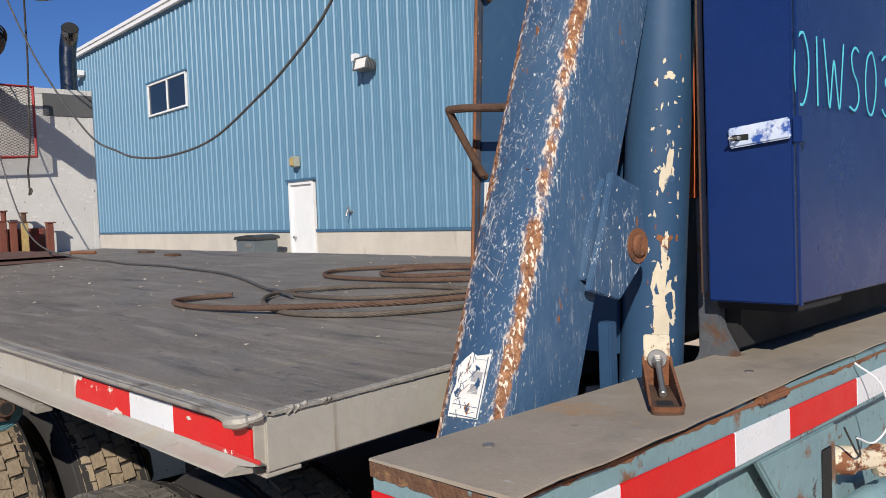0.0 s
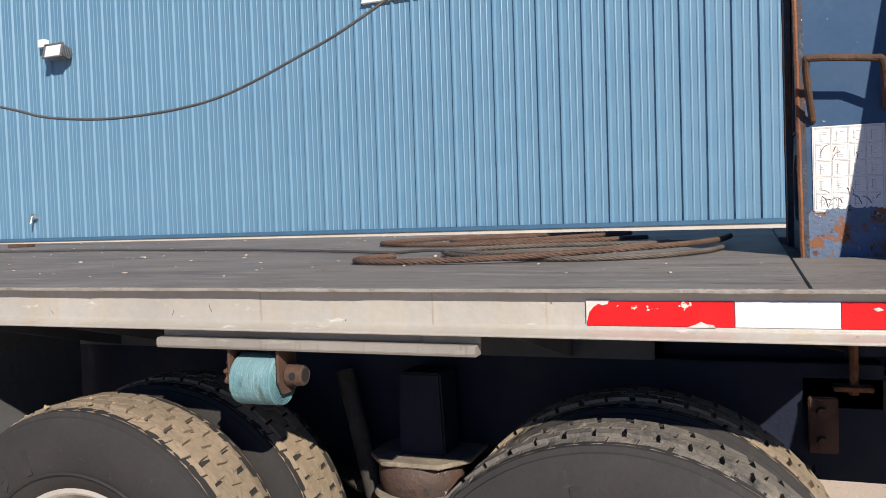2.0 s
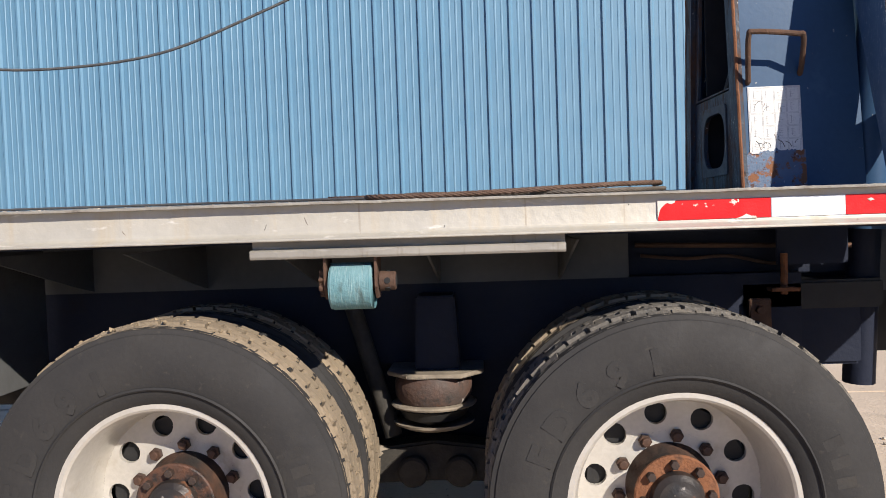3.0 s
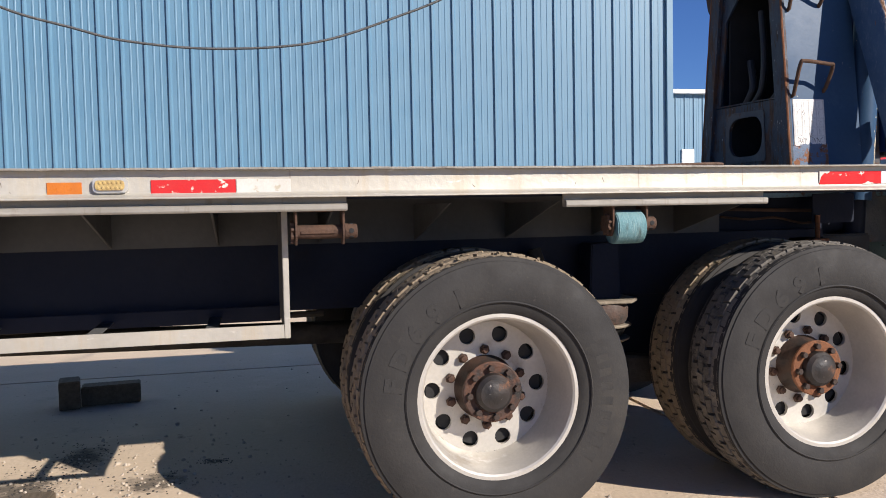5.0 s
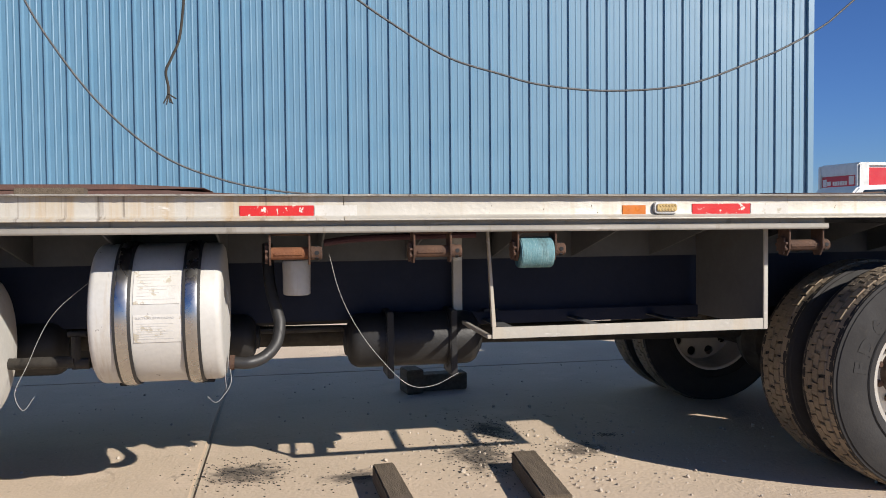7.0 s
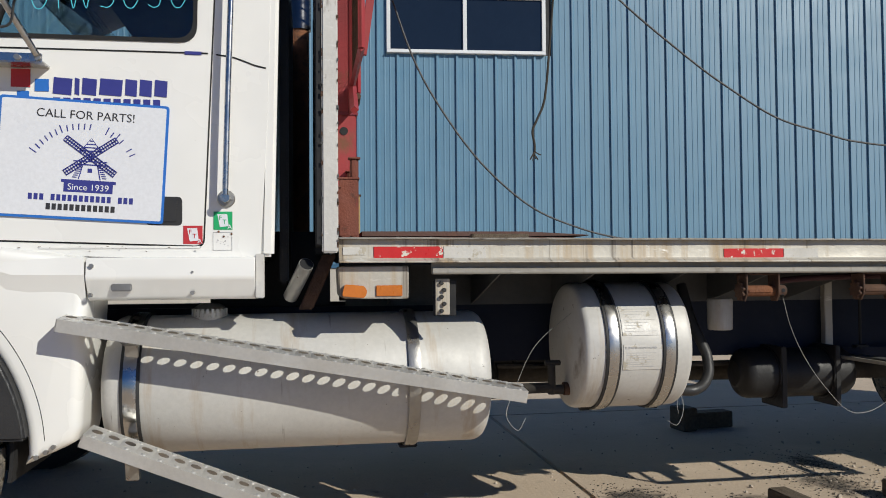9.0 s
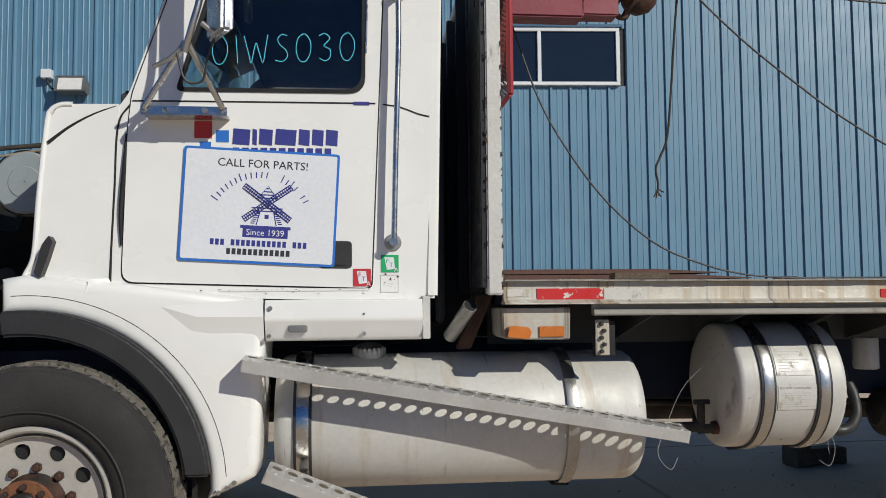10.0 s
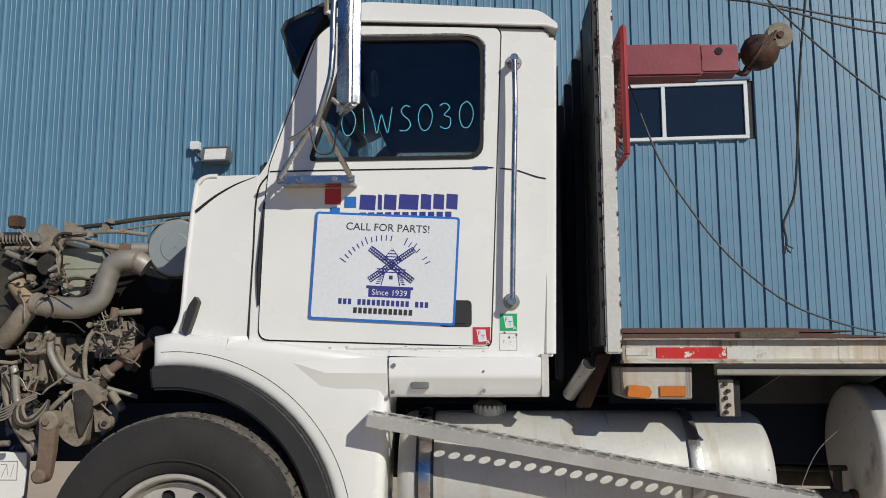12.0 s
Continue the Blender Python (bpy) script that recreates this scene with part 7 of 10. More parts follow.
for x, z, mat, nm in ((-7.127, 1.3465, "red_ink", "red permit sticker"), (-7.013, 1.4035, "green_ink", "green permit sticker")):
    yb = CY0 - 0.0112 if mat == "red_ink" else CY0 - 0.001
    st = part("permit_sticker", box(x - 0.0365, x + 0.0365, yb - 0.001, yb + 0.0005, z - 0.036, z + 0.036, 0), M[mat], truck, nm)
    part("sticker_shape", prism([(x - 0.022, z + 0.026), (x + 0.016, z + 0.026), (x + 0.022, z - 0.022), (x - 0.012, z - 0.026)], "y", yb - 0.002, yb - 0.001), M["sign"], st)
    for ch, dx, dz in (("F", -0.010, 0.010), ("T", 0.006, -0.006), ("A", 0.026, -0.026)):
        lettering("sticker_letter", ch, 0.026, M[mat] if ch != "A" else M["sign"], st, Matrix.Translation((x + dx, yb - 0.0025, z + dz)) @ FACE, "", 0.0004)
rim_line = bmesh.new()
for a, c, d, e in ((-7.052, -6.978, 1.285, 1.2865), (-7.052, -6.978, 1.3555, 1.357), (-7.052, -7.0505, 1.285, 1.357), (-6.9795, -6.978, 1.285, 1.357)):
    box(a, c, CY0 - 0.0014, CY0 - 0.0004, d, e, 0, rim_line)
part("sticker_residue", rim_line, M["ink_grey"], cab)
rnd = random.Random(31)
for k in range(20):  # chips along the lower edge of the door
    x, z = rnd.uniform(-7.95, -7.08), rnd.choice((1.296, 1.300, 1.285)) + rnd.uniform(-0.004, 0.004)
    part("paint_chip", box(x, x + rnd.uniform(0.002, 0.009), CY0 - 0.0046, CY0 - 0.0005, z, z + rnd.uniform(0.001, 0.0025), 0), M["rust_dark"], cab)
for k in range(16):
    x, z = rnd.uniform(-7.04, -6.99), rnd.uniform(1.29, 1.35)
    part("paint_chip", box(x, x + rnd.uniform(0.001, 0.004), CY0 - 0.0014, CY0 - 0.0004, z, z + rnd.uniform(0.001, 0.003), 0), M["ink_grey"], cab)

STROKES = {"0": [[(0.5, 1.0), (0.2, 0.85), (0.05, 0.45), (0.2, 0.05), (0.55, 0.0), (0.85, 0.3), (0.9, 0.7), (0.65, 0.98), (0.4, 0.98)]],
           "1": [[(0.45, 1.0), (0.48, 0.5), (0.5, 0.0)]],
           "W": [[(0.0, 1.0), (0.14, 0.4), (0.24, 0.0), (0.4, 0.5), (0.5, 0.7), (0.62, 0.3), (0.74, 0.0), (0.88, 0.5), (1.0, 1.0)]],
           "S": [[(0.85, 0.95), (0.55, 1.0), (0.3, 0.85), (0.4, 0.62), (0.7, 0.45), (0.8, 0.2), (0.5, 0.02), (0.1, 0.06)]],
           "3": [[(0.15, 0.92), (0.5, 1.0), (0.75, 0.8), (0.4, 0.55), (0.75, 0.4), (0.7, 0.1), (0.4, 0.0), (0.1, 0.1)]]}


def scrawl(words, m, w, h, gap, r, mat, parent, name="marker_writing"):
    """Hand-drawn characters in the xz plane of m."""
    x = 0.0
    for ch in words:
        ww = w * (0.35 if ch == "1" else 1.35 if ch == "W" else 1.0)
        for st in STROKES[ch]:
            b = tube(spline([(x + u * ww, 0, v * h) for u, v in st], 6), r, 6, None, 0, 1.0)
            for v in b.verts:
                v.co.y *= 0.25
            b.transform(m)
            part(name, b, mat, parent, "teal marker writing")
        x += ww + gap


scrawl("01WS030", Matrix.Translation((-7.735, CY0 - 0.0015, 2.224)) @ Matrix.Rotation(radians(-3), 4, "Y"), 0.071, 0.115, 0.019, 0.0017, M["teal_ink"], door_c)

# stack and screen between cab and headboard
stack = part("exhaust_pipe", rod((-6.73, 2.25, 1.1), (-6.73, 2.25, 2.86), 0.062, 24), M["rust"], truck, "rusty exhaust stack with a curved chrome tip")
part("chrome_tip", tube(spline([(-6.73, 2.25, 2.80), (-6.73, 2.25, 3.15), (-6.725, 2.26, 3.28), (-6.69, 2.265, 3.37), (-6.63, 2.25, 3.42)]), 0.075, 28), M["stack"], stack)
part("tip_bore", rod((-6.66, 2.258, 3.40), (-6.627, 2.249, 3.423), 0.070, 24), M["gap"], stack)
part("heat_shield", box(-6.80, -6.79, 1.5, 2.3, 1.45, 2.60, 0.004), M["black"], stack)
scr = bmesh.new()
for a in range(3):
    for c in range(11):
        rod((-6.786, 1.62 + 0.05 * a, 2.05 + 0.03 * c), (-6.782, 1.62 + 0.05 * a, 2.05 + 0.03 * c), 0.010, 8, None, scr)
part("shield_perforation", scr, M["rust"], stack)
part("gap_panel", box(-6.80, -6.76, 0.35, 1.5, 1.15, 2.62, 0.01), M["black"], truck)
# dark box added to close the bright view behind the cab
part("cab_gap_backing", box(-7.15, -6.57, 0.90, 0.98, 1.031, 1.40, 0.006), M["black"], truck)
part("air_pipe", rod((-6.686, 0.07, 1.228), (-6.752, 0.238, 1.096), 0.030, 24), M["steel"], truck, "slanted steel drain pipe")
part("pipe_mouth", rod((-6.6855, 0.069, 1.2288), (-6.69, 0.080, 1.220), 0.0275, 20), M["gap"], truck)
part("brown_bracket", prism([(-6.62, 1.27), (-6.56, 1.27), (-6.66, 1.04), (-6.72, 1.04)], "y", 0.25, 0.33, 0.004), M["rust_dark"], truck)

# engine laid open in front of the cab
# the root slab backs the parts with shade put into its colour
eng = part("engine", prism(rounded([(-9.95, 0.72), (-8.45, 0.72), (-8.45, 1.74), (-8.77, 1.74), (-8.81, 1.605), (-8.90, 1.61), (-8.945, 1.70), (-8.97, 1.76), (-9.30, 1.80), (-9.95, 1.80)], 0.02), "y", 0.97, 1.5, 0.02), M["engine_bay_dark"], truck, "dusty exposed diesel engine with hoses and pipes")


def lump(name, poly, y0, y1, mat, rough=0.006, label="", r=0.02, parent=None):
    """A dusty casting: an outline in x and z, given some unevenness."""
    return part(name, jitter(prism(rounded(poly, r), "y", y0, y1, min(0.012, (y1 - y0) / 4)), rough, 18), M[mat], parent or eng, label)


def pipe(name, pts, r, mat, label="", seg=12):
    return part(name, tube(spline(pts, 8), r, seg), M[mat], eng, label)


# charge-air pipe with its clamps, elbow and branch
pipe("charge_pipe", [(-8.785, 0.62, 1.705), (-8.83, 0.61, 1.732), (-8.89, 0.60, 1.738), (-8.945, 0.60, 1.712), (-8.976, 0.60, 1.65), (-8.988, 0.60, 1.60), (-9.015, 0.60, 1.540), (-9.075, 0.60, 1.508), (-9.165, 0.60, 1.502), (-9.266, 0.60, 1.514), (-9.34, 0.60, 1.527)], 0.0535, "dust_pipe", "fat dusty alloy charge-air pipe", 24)
for p, q in (((-9.33, 0.60, 1.526), (-9.315, 0.60, 1.523)), ((-9.27, 0.60, 1.514), (-9.255, 0.60, 1.512)), ((-9.225, 0.60, 1.508), (-9.215, 0.60, 1.507)), ((-8.845, 0.607, 1.737), (-8.83, 0.61, 1.733))):
    part("pipe_clamp", rod(p, q, 0.0565, 24), M["dust_metal"], eng)
pipe("pipe_elbow", [(-9.355, 0.60, 1.535), (-9.385, 0.60, 1.56), (-9.42, 0.60, 1.605), (-9.435, 0.60, 1.63)], 0.042, "stub_tan", "rust-edged stub of a cut pipe", 18)
pipe("pipe_branch", [(-9.35, 0.60, 1.52), (-9.40, 0.61, 1.46), (-9.46, 0.63, 1.39), (-9.52, 0.66, 1.34)], 0.048, "dust_metal", "", 18)
# air filter and its neck
filt = lathe([(0, 0.132), (0.01, 0.142), (0.03, 0.147), (0.05, 0.140), (0.42, 0.140), (0.43, 0.13)], (0, 0, 0), 40)
filt.transform(Matrix.Translation((-8.64, 0.60, 1.80)))
part("air_filter", filt, M["filter"], eng, "round grey air filter canister")
part("filter_clip", lathe([(0.012, 0.150), (0.03, 0.153), (0.035, 0.147)], (-8.64, 0.60, 1.80), 40, None, 0, False), M["dust_metal"], eng)
part("filter_boss", lathe([(-0.004, 0.004), (-0.004, 0.07), (0.002, 0.076)], (-8.64, 0.60, 1.80), 32, None, 0, False), M["filter"], eng)
part("filter_neck", rod((-8.87, 0.62, 1.80), (-8.76, 0.64, 1.80), 0.030, 18, None, None, 0.004), M["dust_pipe"], eng)
lump("filter_bracket", [(-8.935, 1.775), (-8.86, 1.77), (-8.855, 1.82), (-8.90, 1.83)], 0.58, 0.65, "dust_rust", 0.008, "", 0.012)
# coolant tank
bt = lump("coolant_bottle", [(-9.245, 1.572), (-9.125, 1.570), (-9.108, 1.665), (-9.045, 1.70), (-9.042, 1.795), (-9.07, 1.812), (-9.245, 1.810)], 0.68, 0.86, "bottle", 0.003, "yellowed plastic coolant tank")
part("bottle_cap", rod((-9.115, 0.77, 1.812), (-9.115, 0.77, 1.843), 0.036, 20, None, None, 0.006), M["dust_black"], bt)
part("bottle_seam", box(-9.246, -9.05, 0.676, 0.682, 1.705, 1.711, 0.002), M["bottle"], bt)
tall = part("bottle_bracket", prism(rounded([(-9.305, 1.575), (-9.258, 1.572), (-9.250, 1.80), (-9.300, 1.805)], 0.006), "y", 0.66, 0.672, 0.003), M["dust_metal"], eng)
for k in range(5):
    part("bracket_hole", rod((-9.279, 0.6585, 1.60 + 0.045 * k), (-9.279, 0.662, 1.60 + 0.045 * k), 0.007, 10), M["gap"], tall)
pipe("wiring", [(-9.31, 0.62, 1.632), (-9.22, 0.60, 1.628), (-9.15, 0.61, 1.648), (-9.09, 0.62, 1.645), (-9.08, 0.62, 1.60), (-9.12, 0.62, 1.565), (-9.20, 0.62, 1.555), (-9.27, 0.62, 1.58)], 0.007, "dust_black")
pipe("wiring", [(-9.29, 0.61, 1.645), (-9.20, 0.60, 1.652), (-9.13, 0.61, 1.66), (-9.07, 0.62, 1.65)], 0.006, "dust_metal")
part("coiled_lead", tube([(-9.072 + 0.022 * math.cos(k * 0.9), 0.62 + 0.012 * math.sin(k * 0.9), 1.585 + 0.0018 * k) for k in range(40)], 0.004, 5), M["dust_black"], eng)
# radiator side with the parts on its top
lump("radiator", [(-9.78, 1.33), (-9.52, 1.33), (-9.44, 1.38), (-9.37, 1.50), (-9.395, 1.60), (-9.44, 1.70), (-9.46, 1.80), (-9.78, 1.80)], 0.64, 1.9, "dust_black", 0.005)
lump("radiator_tank", [(-9.78, 1.868), (-9.37, 1.866), (-9.36, 1.893), (-9.78, 1.897)], 0.66, 1.9, "dust_pipe", 0.003, "pale radiator top tank", 0.006)
lump("tank_support", [(-9.78, 1.79), (-9.40, 1.79), (-9.37, 1.87), (-9.78, 1.87)], 0.70, 0.80, "dust_black")
part("spring", tube([(-9.56 + 0.0026 * k, 0.60 + 0.012 * math.cos(k * 0.9), 1.848 + 0.020 * math.sin(k * 0.9)) for k in range(70)], 0.0035, 5), M["dust_metal"], eng)
part("rubber_stop", box(-9.484, -9.425, 0.57, 0.64, 1.905, 1.965, 0.006), M["rust_dark"], eng)
lump("hood_hinge", [(-9.345, 1.90), (-9.325, 1.928), (-9.30, 1.925), (-9.235, 1.888), (-9.222, 1.812), (-9.36, 1.800), (-9.33, 1.85)], 0.60, 0.66, "dust_metal", 0.006, "dusty bonnet hinge", 0.01)
part("cross_rod", rod((-9.50, 0.60, 1.802), (-9.21, 0.60, 1.800), 0.011, 10), M["dust_metal"], eng)
for x in (-9.45, -9.40, -9.345, -9.29, -9.245):
    part("bolt_head", rod((x, 0.60, 1.80), (x, 0.575, 1.80), 0.013, 6, None, None, 0.002), M["dust_metal"], eng)
part("strut", tube([(-9.48, 0.58, 1.780), (-9.42, 0.575, 1.757), (-9.32, 0.565, 1.722)], 0.014, 10), M["dust_pipe"], eng)
part("horn", lathe([(-0.03, 0.0), (-0.034, 0.03), (-0.030, 0.048), (-0.022, 0.052), (-0.010, 0.050), (0.05, 0.028)], (-9.272, 0.60, 1.715), 28), M["dust_black"], eng, "round dusty horn")
pipe("horn_lead", [(-9.36, 0.58, 1.79), (-9.30, 0.57, 1.785), (-9.24, 0.57, 1.79), (-9.215, 0.58, 1.75), (-9.222, 0.58, 1.69), (-9.24, 0.60, 1.64)], 0.011, "dust_metal")
pipe("horn_lead", [(-9.27, 0.60, 1.655), (-9.29, 0.59, 1.61), (-9.34, 0.59, 1.585), (-9.40, 0.60, 1.60)], 0.008, "dust_black")
# lines running back over the engine
pipe("hose", [(-9.19, 0.60, 1.895), (-9.10, 0.60, 1.908), (-8.988, 0.60, 1.920), (-8.817, 0.60, 1.945), (-8.56, 0.62, 1.975)], 0.0115, "dust_black")
pipe("hose", [(-9.17, 0.60, 1.858), (-9.05, 0.60, 1.873), (-8.815, 0.60, 1.905), (-8.57, 0.62, 1.953)], 0.006, "dust_metal")
pipe("hose", [(-9.16, 0.58, 1.878), (-9.05, 0.58, 1.876), (-8.93, 0.58, 1.880), (-8.78, 0.60, 1.866)], 0.011, "dust_pipe")
pipe("hose", [(-9.23, 0.60, 1.81), (-9.20, 0.60, 1.85), (-9.12, 0.60, 1.845), (-9.06, 0.60, 1.828), (-8.99, 0.60, 1.812), (-8.92, 0.60, 1.80)], 0.014, "dust_metal")
pipe("hose", [(-9.22, 0.58, 1.80), (-9.235, 0.57, 1.84), (-9.20, 0.57, 1.87), (-9.15, 0.57, 1.868)], 0.008, "dust_black")
for x, z, w in ((-9.165, 1.898, 0.035), (-9.13, 1.880, 0.026), (-8.99, 1.895, 0.020), (-8.965, 1.93, 0.014), (-8.90, 1.885, 0.014), (-9.06, 1.865, 0.016)):
    lump("line_clamp", [(x - w, z - w * 0.7), (x + w, z - w * 0.6), (x + w * 0.8, z + w * 0.8), (x - w * 0.7, z + w)], 0.57, 0.63, "dust_metal", 0.010, "", 0.006)
lump("valve_cover", [(-9.20, 1.70), (-8.98, 1.70), (-8.97, 1.83), (-9.02, 1.86), (-9.18, 1.86)], 0.98, 1.4, "dust_rust", 0.01)
# control module with its tangle of wires
ecu = lump("engine_module", [(-9.025, 1.438), (-8.85, 1.434), (-8.842, 1.24), (-8.875, 1.185), (-8.925, 1.25), (-9.050, 1.262), (-9.045, 1.36)], 0.66, 0.76, "dust_metal", 0.010, "dusty engine control module")
for k in range(12):
    part("connector", box(-9.03 + 0.017 * k, -9.019 + 0.017 * k, 0.640, 0.662, 1.262 + 0.003 * (k % 3), 1.275 + 0.005 * (k % 2), 0.002), M["dust_black" if k % 2 else "dust_metal"], ecu)
rnd = random.Random(11)
for k in range(26):
    x, z = rnd.uniform(-9.01, -8.88), rnd.uniform(1.32, 1.46)
    pts = [(x, 0.655, z)]
    ang = rnd.uniform(0, 6.28)
    for q in range(4):
        ang += rnd.uniform(-1.1, 1.1)
        pts.append((pts[-1][0] + 0.035 * math.cos(ang), 0.640 - 0.012 * rnd.random(), pts[-1][2] + 0.028 * math.sin(ang)))
    part("wiring", tube(spline(pts, 5), rnd.choice((0.0025, 0.0035, 0.005)), 6), M[rnd.choice(("dust_black", "dust_metal", "dust_pipe"))], ecu)
part("sender", rod((-8.95, 0.63, 1.475), (-8.80, 0.63, 1.488), 0.016, 12, None, None, 0.004), M["dust_metal"], eng)
part("sender", rod((-8.945, 0.62, 1.44), (-8.935, 0.62, 1.505), 0.020, 10, None, None, 0.004), M["dust_rust"], eng)
# steering shaft and its joint
part("steering_shaft", rod((-8.715, 0.56, 1.345), (-8.925, 0.55, 1.193), 0.023, 14), M["dust_rust"], eng, "rusted steering shaft")
part("shaft_collar", rod((-8.80, 0.557, 1.284), (-8.845, 0.555, 1.252), 0.027, 14, None, None, 0.004), M["dust_rust"], eng)
for p, q, r in (((-8.91, 0.55, 1.203), (-8.945, 0.55, 1.178), 0.036), ((-8.955, 0.55, 1.170), (-8.99, 0.55, 1.142), 0.033)):
    part("shaft_joint", rod(p, q, r, 10, None, None, 0.008), M["dust_metal"], eng)
part("joint_cross", rod((-8.965, 0.505, 1.19), (-8.935, 0.595, 1.155), 0.014, 10, None, None, 0.003), M["dust_metal"], eng)
part("firewall_boot", lathe([(-0.02, 0.02), (-0.01, 0.05), (0.01, 0.055)], (-8.70, 0.58, 1.36), 20), M["dust_black"], eng)
# hoses
pipe("hose", [(-9.262, 0.60, 1.385), (-9.243, 0.60, 1.345), (-9.238, 0.60, 1.283), (-9.19, 0.60, 1.201), (-9.131, 0.60, 1.154), (-9.031, 0.60, 1.132), (-8.961, 0.60, 1.124)], 0.018, "dust_pipe")
pipe("hose", [(-9.225, 0.63, 1.36), (-9.215, 0.63, 1.28), (-9.17, 0.63, 1.205), (-9.11, 0.63, 1.172), (-9.03, 0.63, 1.155)], 0.014, "dust_metal")
pipe("hose", [(-9.02, 0.64, 1.41), (-9.055, 0.62, 1.37), (-9.066, 0.60, 1.29), (-9.062, 0.60, 1.20), (-9.04, 0.60, 1.12)], 0.012, "dust_metal")
part("short_pipe", rod((-8.94, 0.56, 1.118), (-8.785, 0.58, 1.072), 0.011, 12), M["dust_pipe"], eng)
part("short_pipe", rod((-8.90, 0.54, 1.095), (-8.83, 0.52, 1.015), 0.020, 12, None, None, 0.004), M["dust_metal"], eng)
pipe("hose", [(-9.02, 0.56, 1.115), (-9.09, 0.56, 1.105), (-9.15, 0.55, 1.06), (-9.20, 0.55, 1.01), (-9.24, 0.55, 0.98)], 0.013, "dust_metal")
for off, r in ((0.0, 0.020), (0.048, 0.019)):
    pipe("return_hose", [(-9.425 + off, 0.52, 1.22), (-9.411 + off, 0.52, 1.175), (-9.400 + off, 0.52, 1.082), (-9.354 + off * 0.9, 0.52, 0.962), (-9.293 + off * 0.8, 0.52, 0.87), (-9.242 + off * 0.7, 0.52, 0.805)], r, "dust_pipe" if off else "dust_metal")
pipe("hose", [(-9.46, 0.55, 1.24), (-9.40, 0.55, 1.235), (-9.36, 0.55, 1.245)], 0.010, "dust_metal")
for k in range(5):
    pipe("wiring", [(-9.44, 0.50, 0.965 + 0.010 * k), (-9.38, 0.49, 0.975 + 0.013 * k), (-9.30, 0.49, 1.04 + 0.006 * k), (-9.24, 0.50, 1.075 + 0.004 * k)], 0.0045, "dust_metal" if k % 2 else "dust_pipe", "", 6)
for k in range(4):
    pipe("loop_hose", [(-9.29, 0.50, 1.07), (-9.335 + 0.012 * k, 0.49, 1.02), (-9.32 + 0.015 * k, 0.48, 0.955 + 0.008 * k), (-9.25, 0.48, 0.945 + 0.012 * k), (-9.19 - 0.008 * k, 0.49, 1.00 + 0.005 * k), (-9.18, 0.50, 1.06)], 0.008, "dust_metal" if k % 2 else "dust_black")
# block and brackets seen between the hoses
lump("side_bracket", [(-9.405, 1.10), (-9.34, 1.10), (-9.335, 1.385), (-9.40, 1.39)], 0.66, 0.80, "dust_metal", 0.010)
lump("block_casting", [(-9.335, 1.12), (-9.275, 1.12), (-9.27, 1.30), (-9.25, 1.385), (-9.33, 1.39)], 0.72, 0.95, "dust_metal", 0.012)
lump("block_casting", [(-9.245, 1.13), (-9.175, 1.13), (-9.18, 1.30), (-9.20, 1.365), (-9.245, 1.365)], 0.76, 0.95, "dust_metal", 0.010)
part("side_pipe", rod((-9.305, 0.66, 1.13), (-9.295, 0.66, 1.30), 0.026, 14, None, None, 0.006), M["dust_metal"], eng)
part("cross_rod", rod((-9.47, 0.62, 1.285), (-9.26, 0.60, 1.29), 0.014, 10), M["dust_metal"], eng)
pipe("link", [(-9.30, 0.60, 1.29), (-9.27, 0.59, 1.33), (-9.245, 0.58, 1.375)], 0.014, "dust_metal")
part("link_eye", rod((-9.235, 0.57, 1.362), (-9.235, 0.60, 1.362), 0.020, 12, None, None, 0.004), M["dust_metal"], eng)
# steering gear
lump("gear_manifold", [(-9.06, 1.135), (-8.985, 1.155), (-8.93, 1.12), (-8.91, 1.06), (-8.955, 1.03), (-9.05, 1.06)], 0.48, 0.60, "dust_metal", 0.016, "", 0.012)
lump("steering_gear", [(-9.105, 1.055), (-9.05, 1.075), (-8.955, 1.05), (-8.965, 0.99), (-9.005, 0.855), (-9.04, 0.842), (-9.115, 0.88), (-9.135, 0.935)], 0.50, 0.66, "dust_metal", 0.010, "dusty steering gear housing", 0.03)
lump("gear_plate", [(-9.055, 1.10), (-9.01, 1.115), (-8.955, 1.06), (-8.965, 0.98), (-9.01, 0.89), (-9.03, 0.95)], 0.478, 0.50, "dust_black", 0.003, "", 0.01)
part("gear_cover", rod((-9.14, 0.42, 0.968), (-9.14, 0.50, 0.968), 0.046, 20, None, None, 0.008), M["dust_metal"], eng)
part("cover_nut", rod((-9.145, 0.405, 0.965), (-9.145, 0.42, 0.965), 0.018, 6, None, None, 0.003), M["dust_rust"], eng)
lump("pitman_arm", [(-9.182, 1.0), (-9.10, 1.0), (-9.103, 0.85), (-9.118, 0.715), (-9.19, 0.705), (-9.178, 0.83)], 0.425, 0.465, "dust_rust", 0.004, "", 0.015)
part("ball_joint", rod((-9.152, 0.38, 0.722), (-9.152, 0.47, 0.722), 0.034, 14, None, None, 0.01), M["dust_rust"], eng)
part("mount_lug", rod((-8.895, 0.48, 0.955), (-8.895, 0.54, 0.955), 0.030, 18, None, None, 0.004), M["dust_metal"], eng)
part("mount_lug", rod((-8.895, 0.470, 0.955), (-8.895, 0.48, 0.955), 0.013, 6, None, None, 0.002), M["dust_black"], eng)
lump("lug_arm", [(-8.96, 1.0), (-8.93, 1.01), (-8.87, 0.96), (-8.885, 0.92), (-8.95, 0.91)], 0.50, 0.53, "dust_metal", 0.004, "", 0.01)
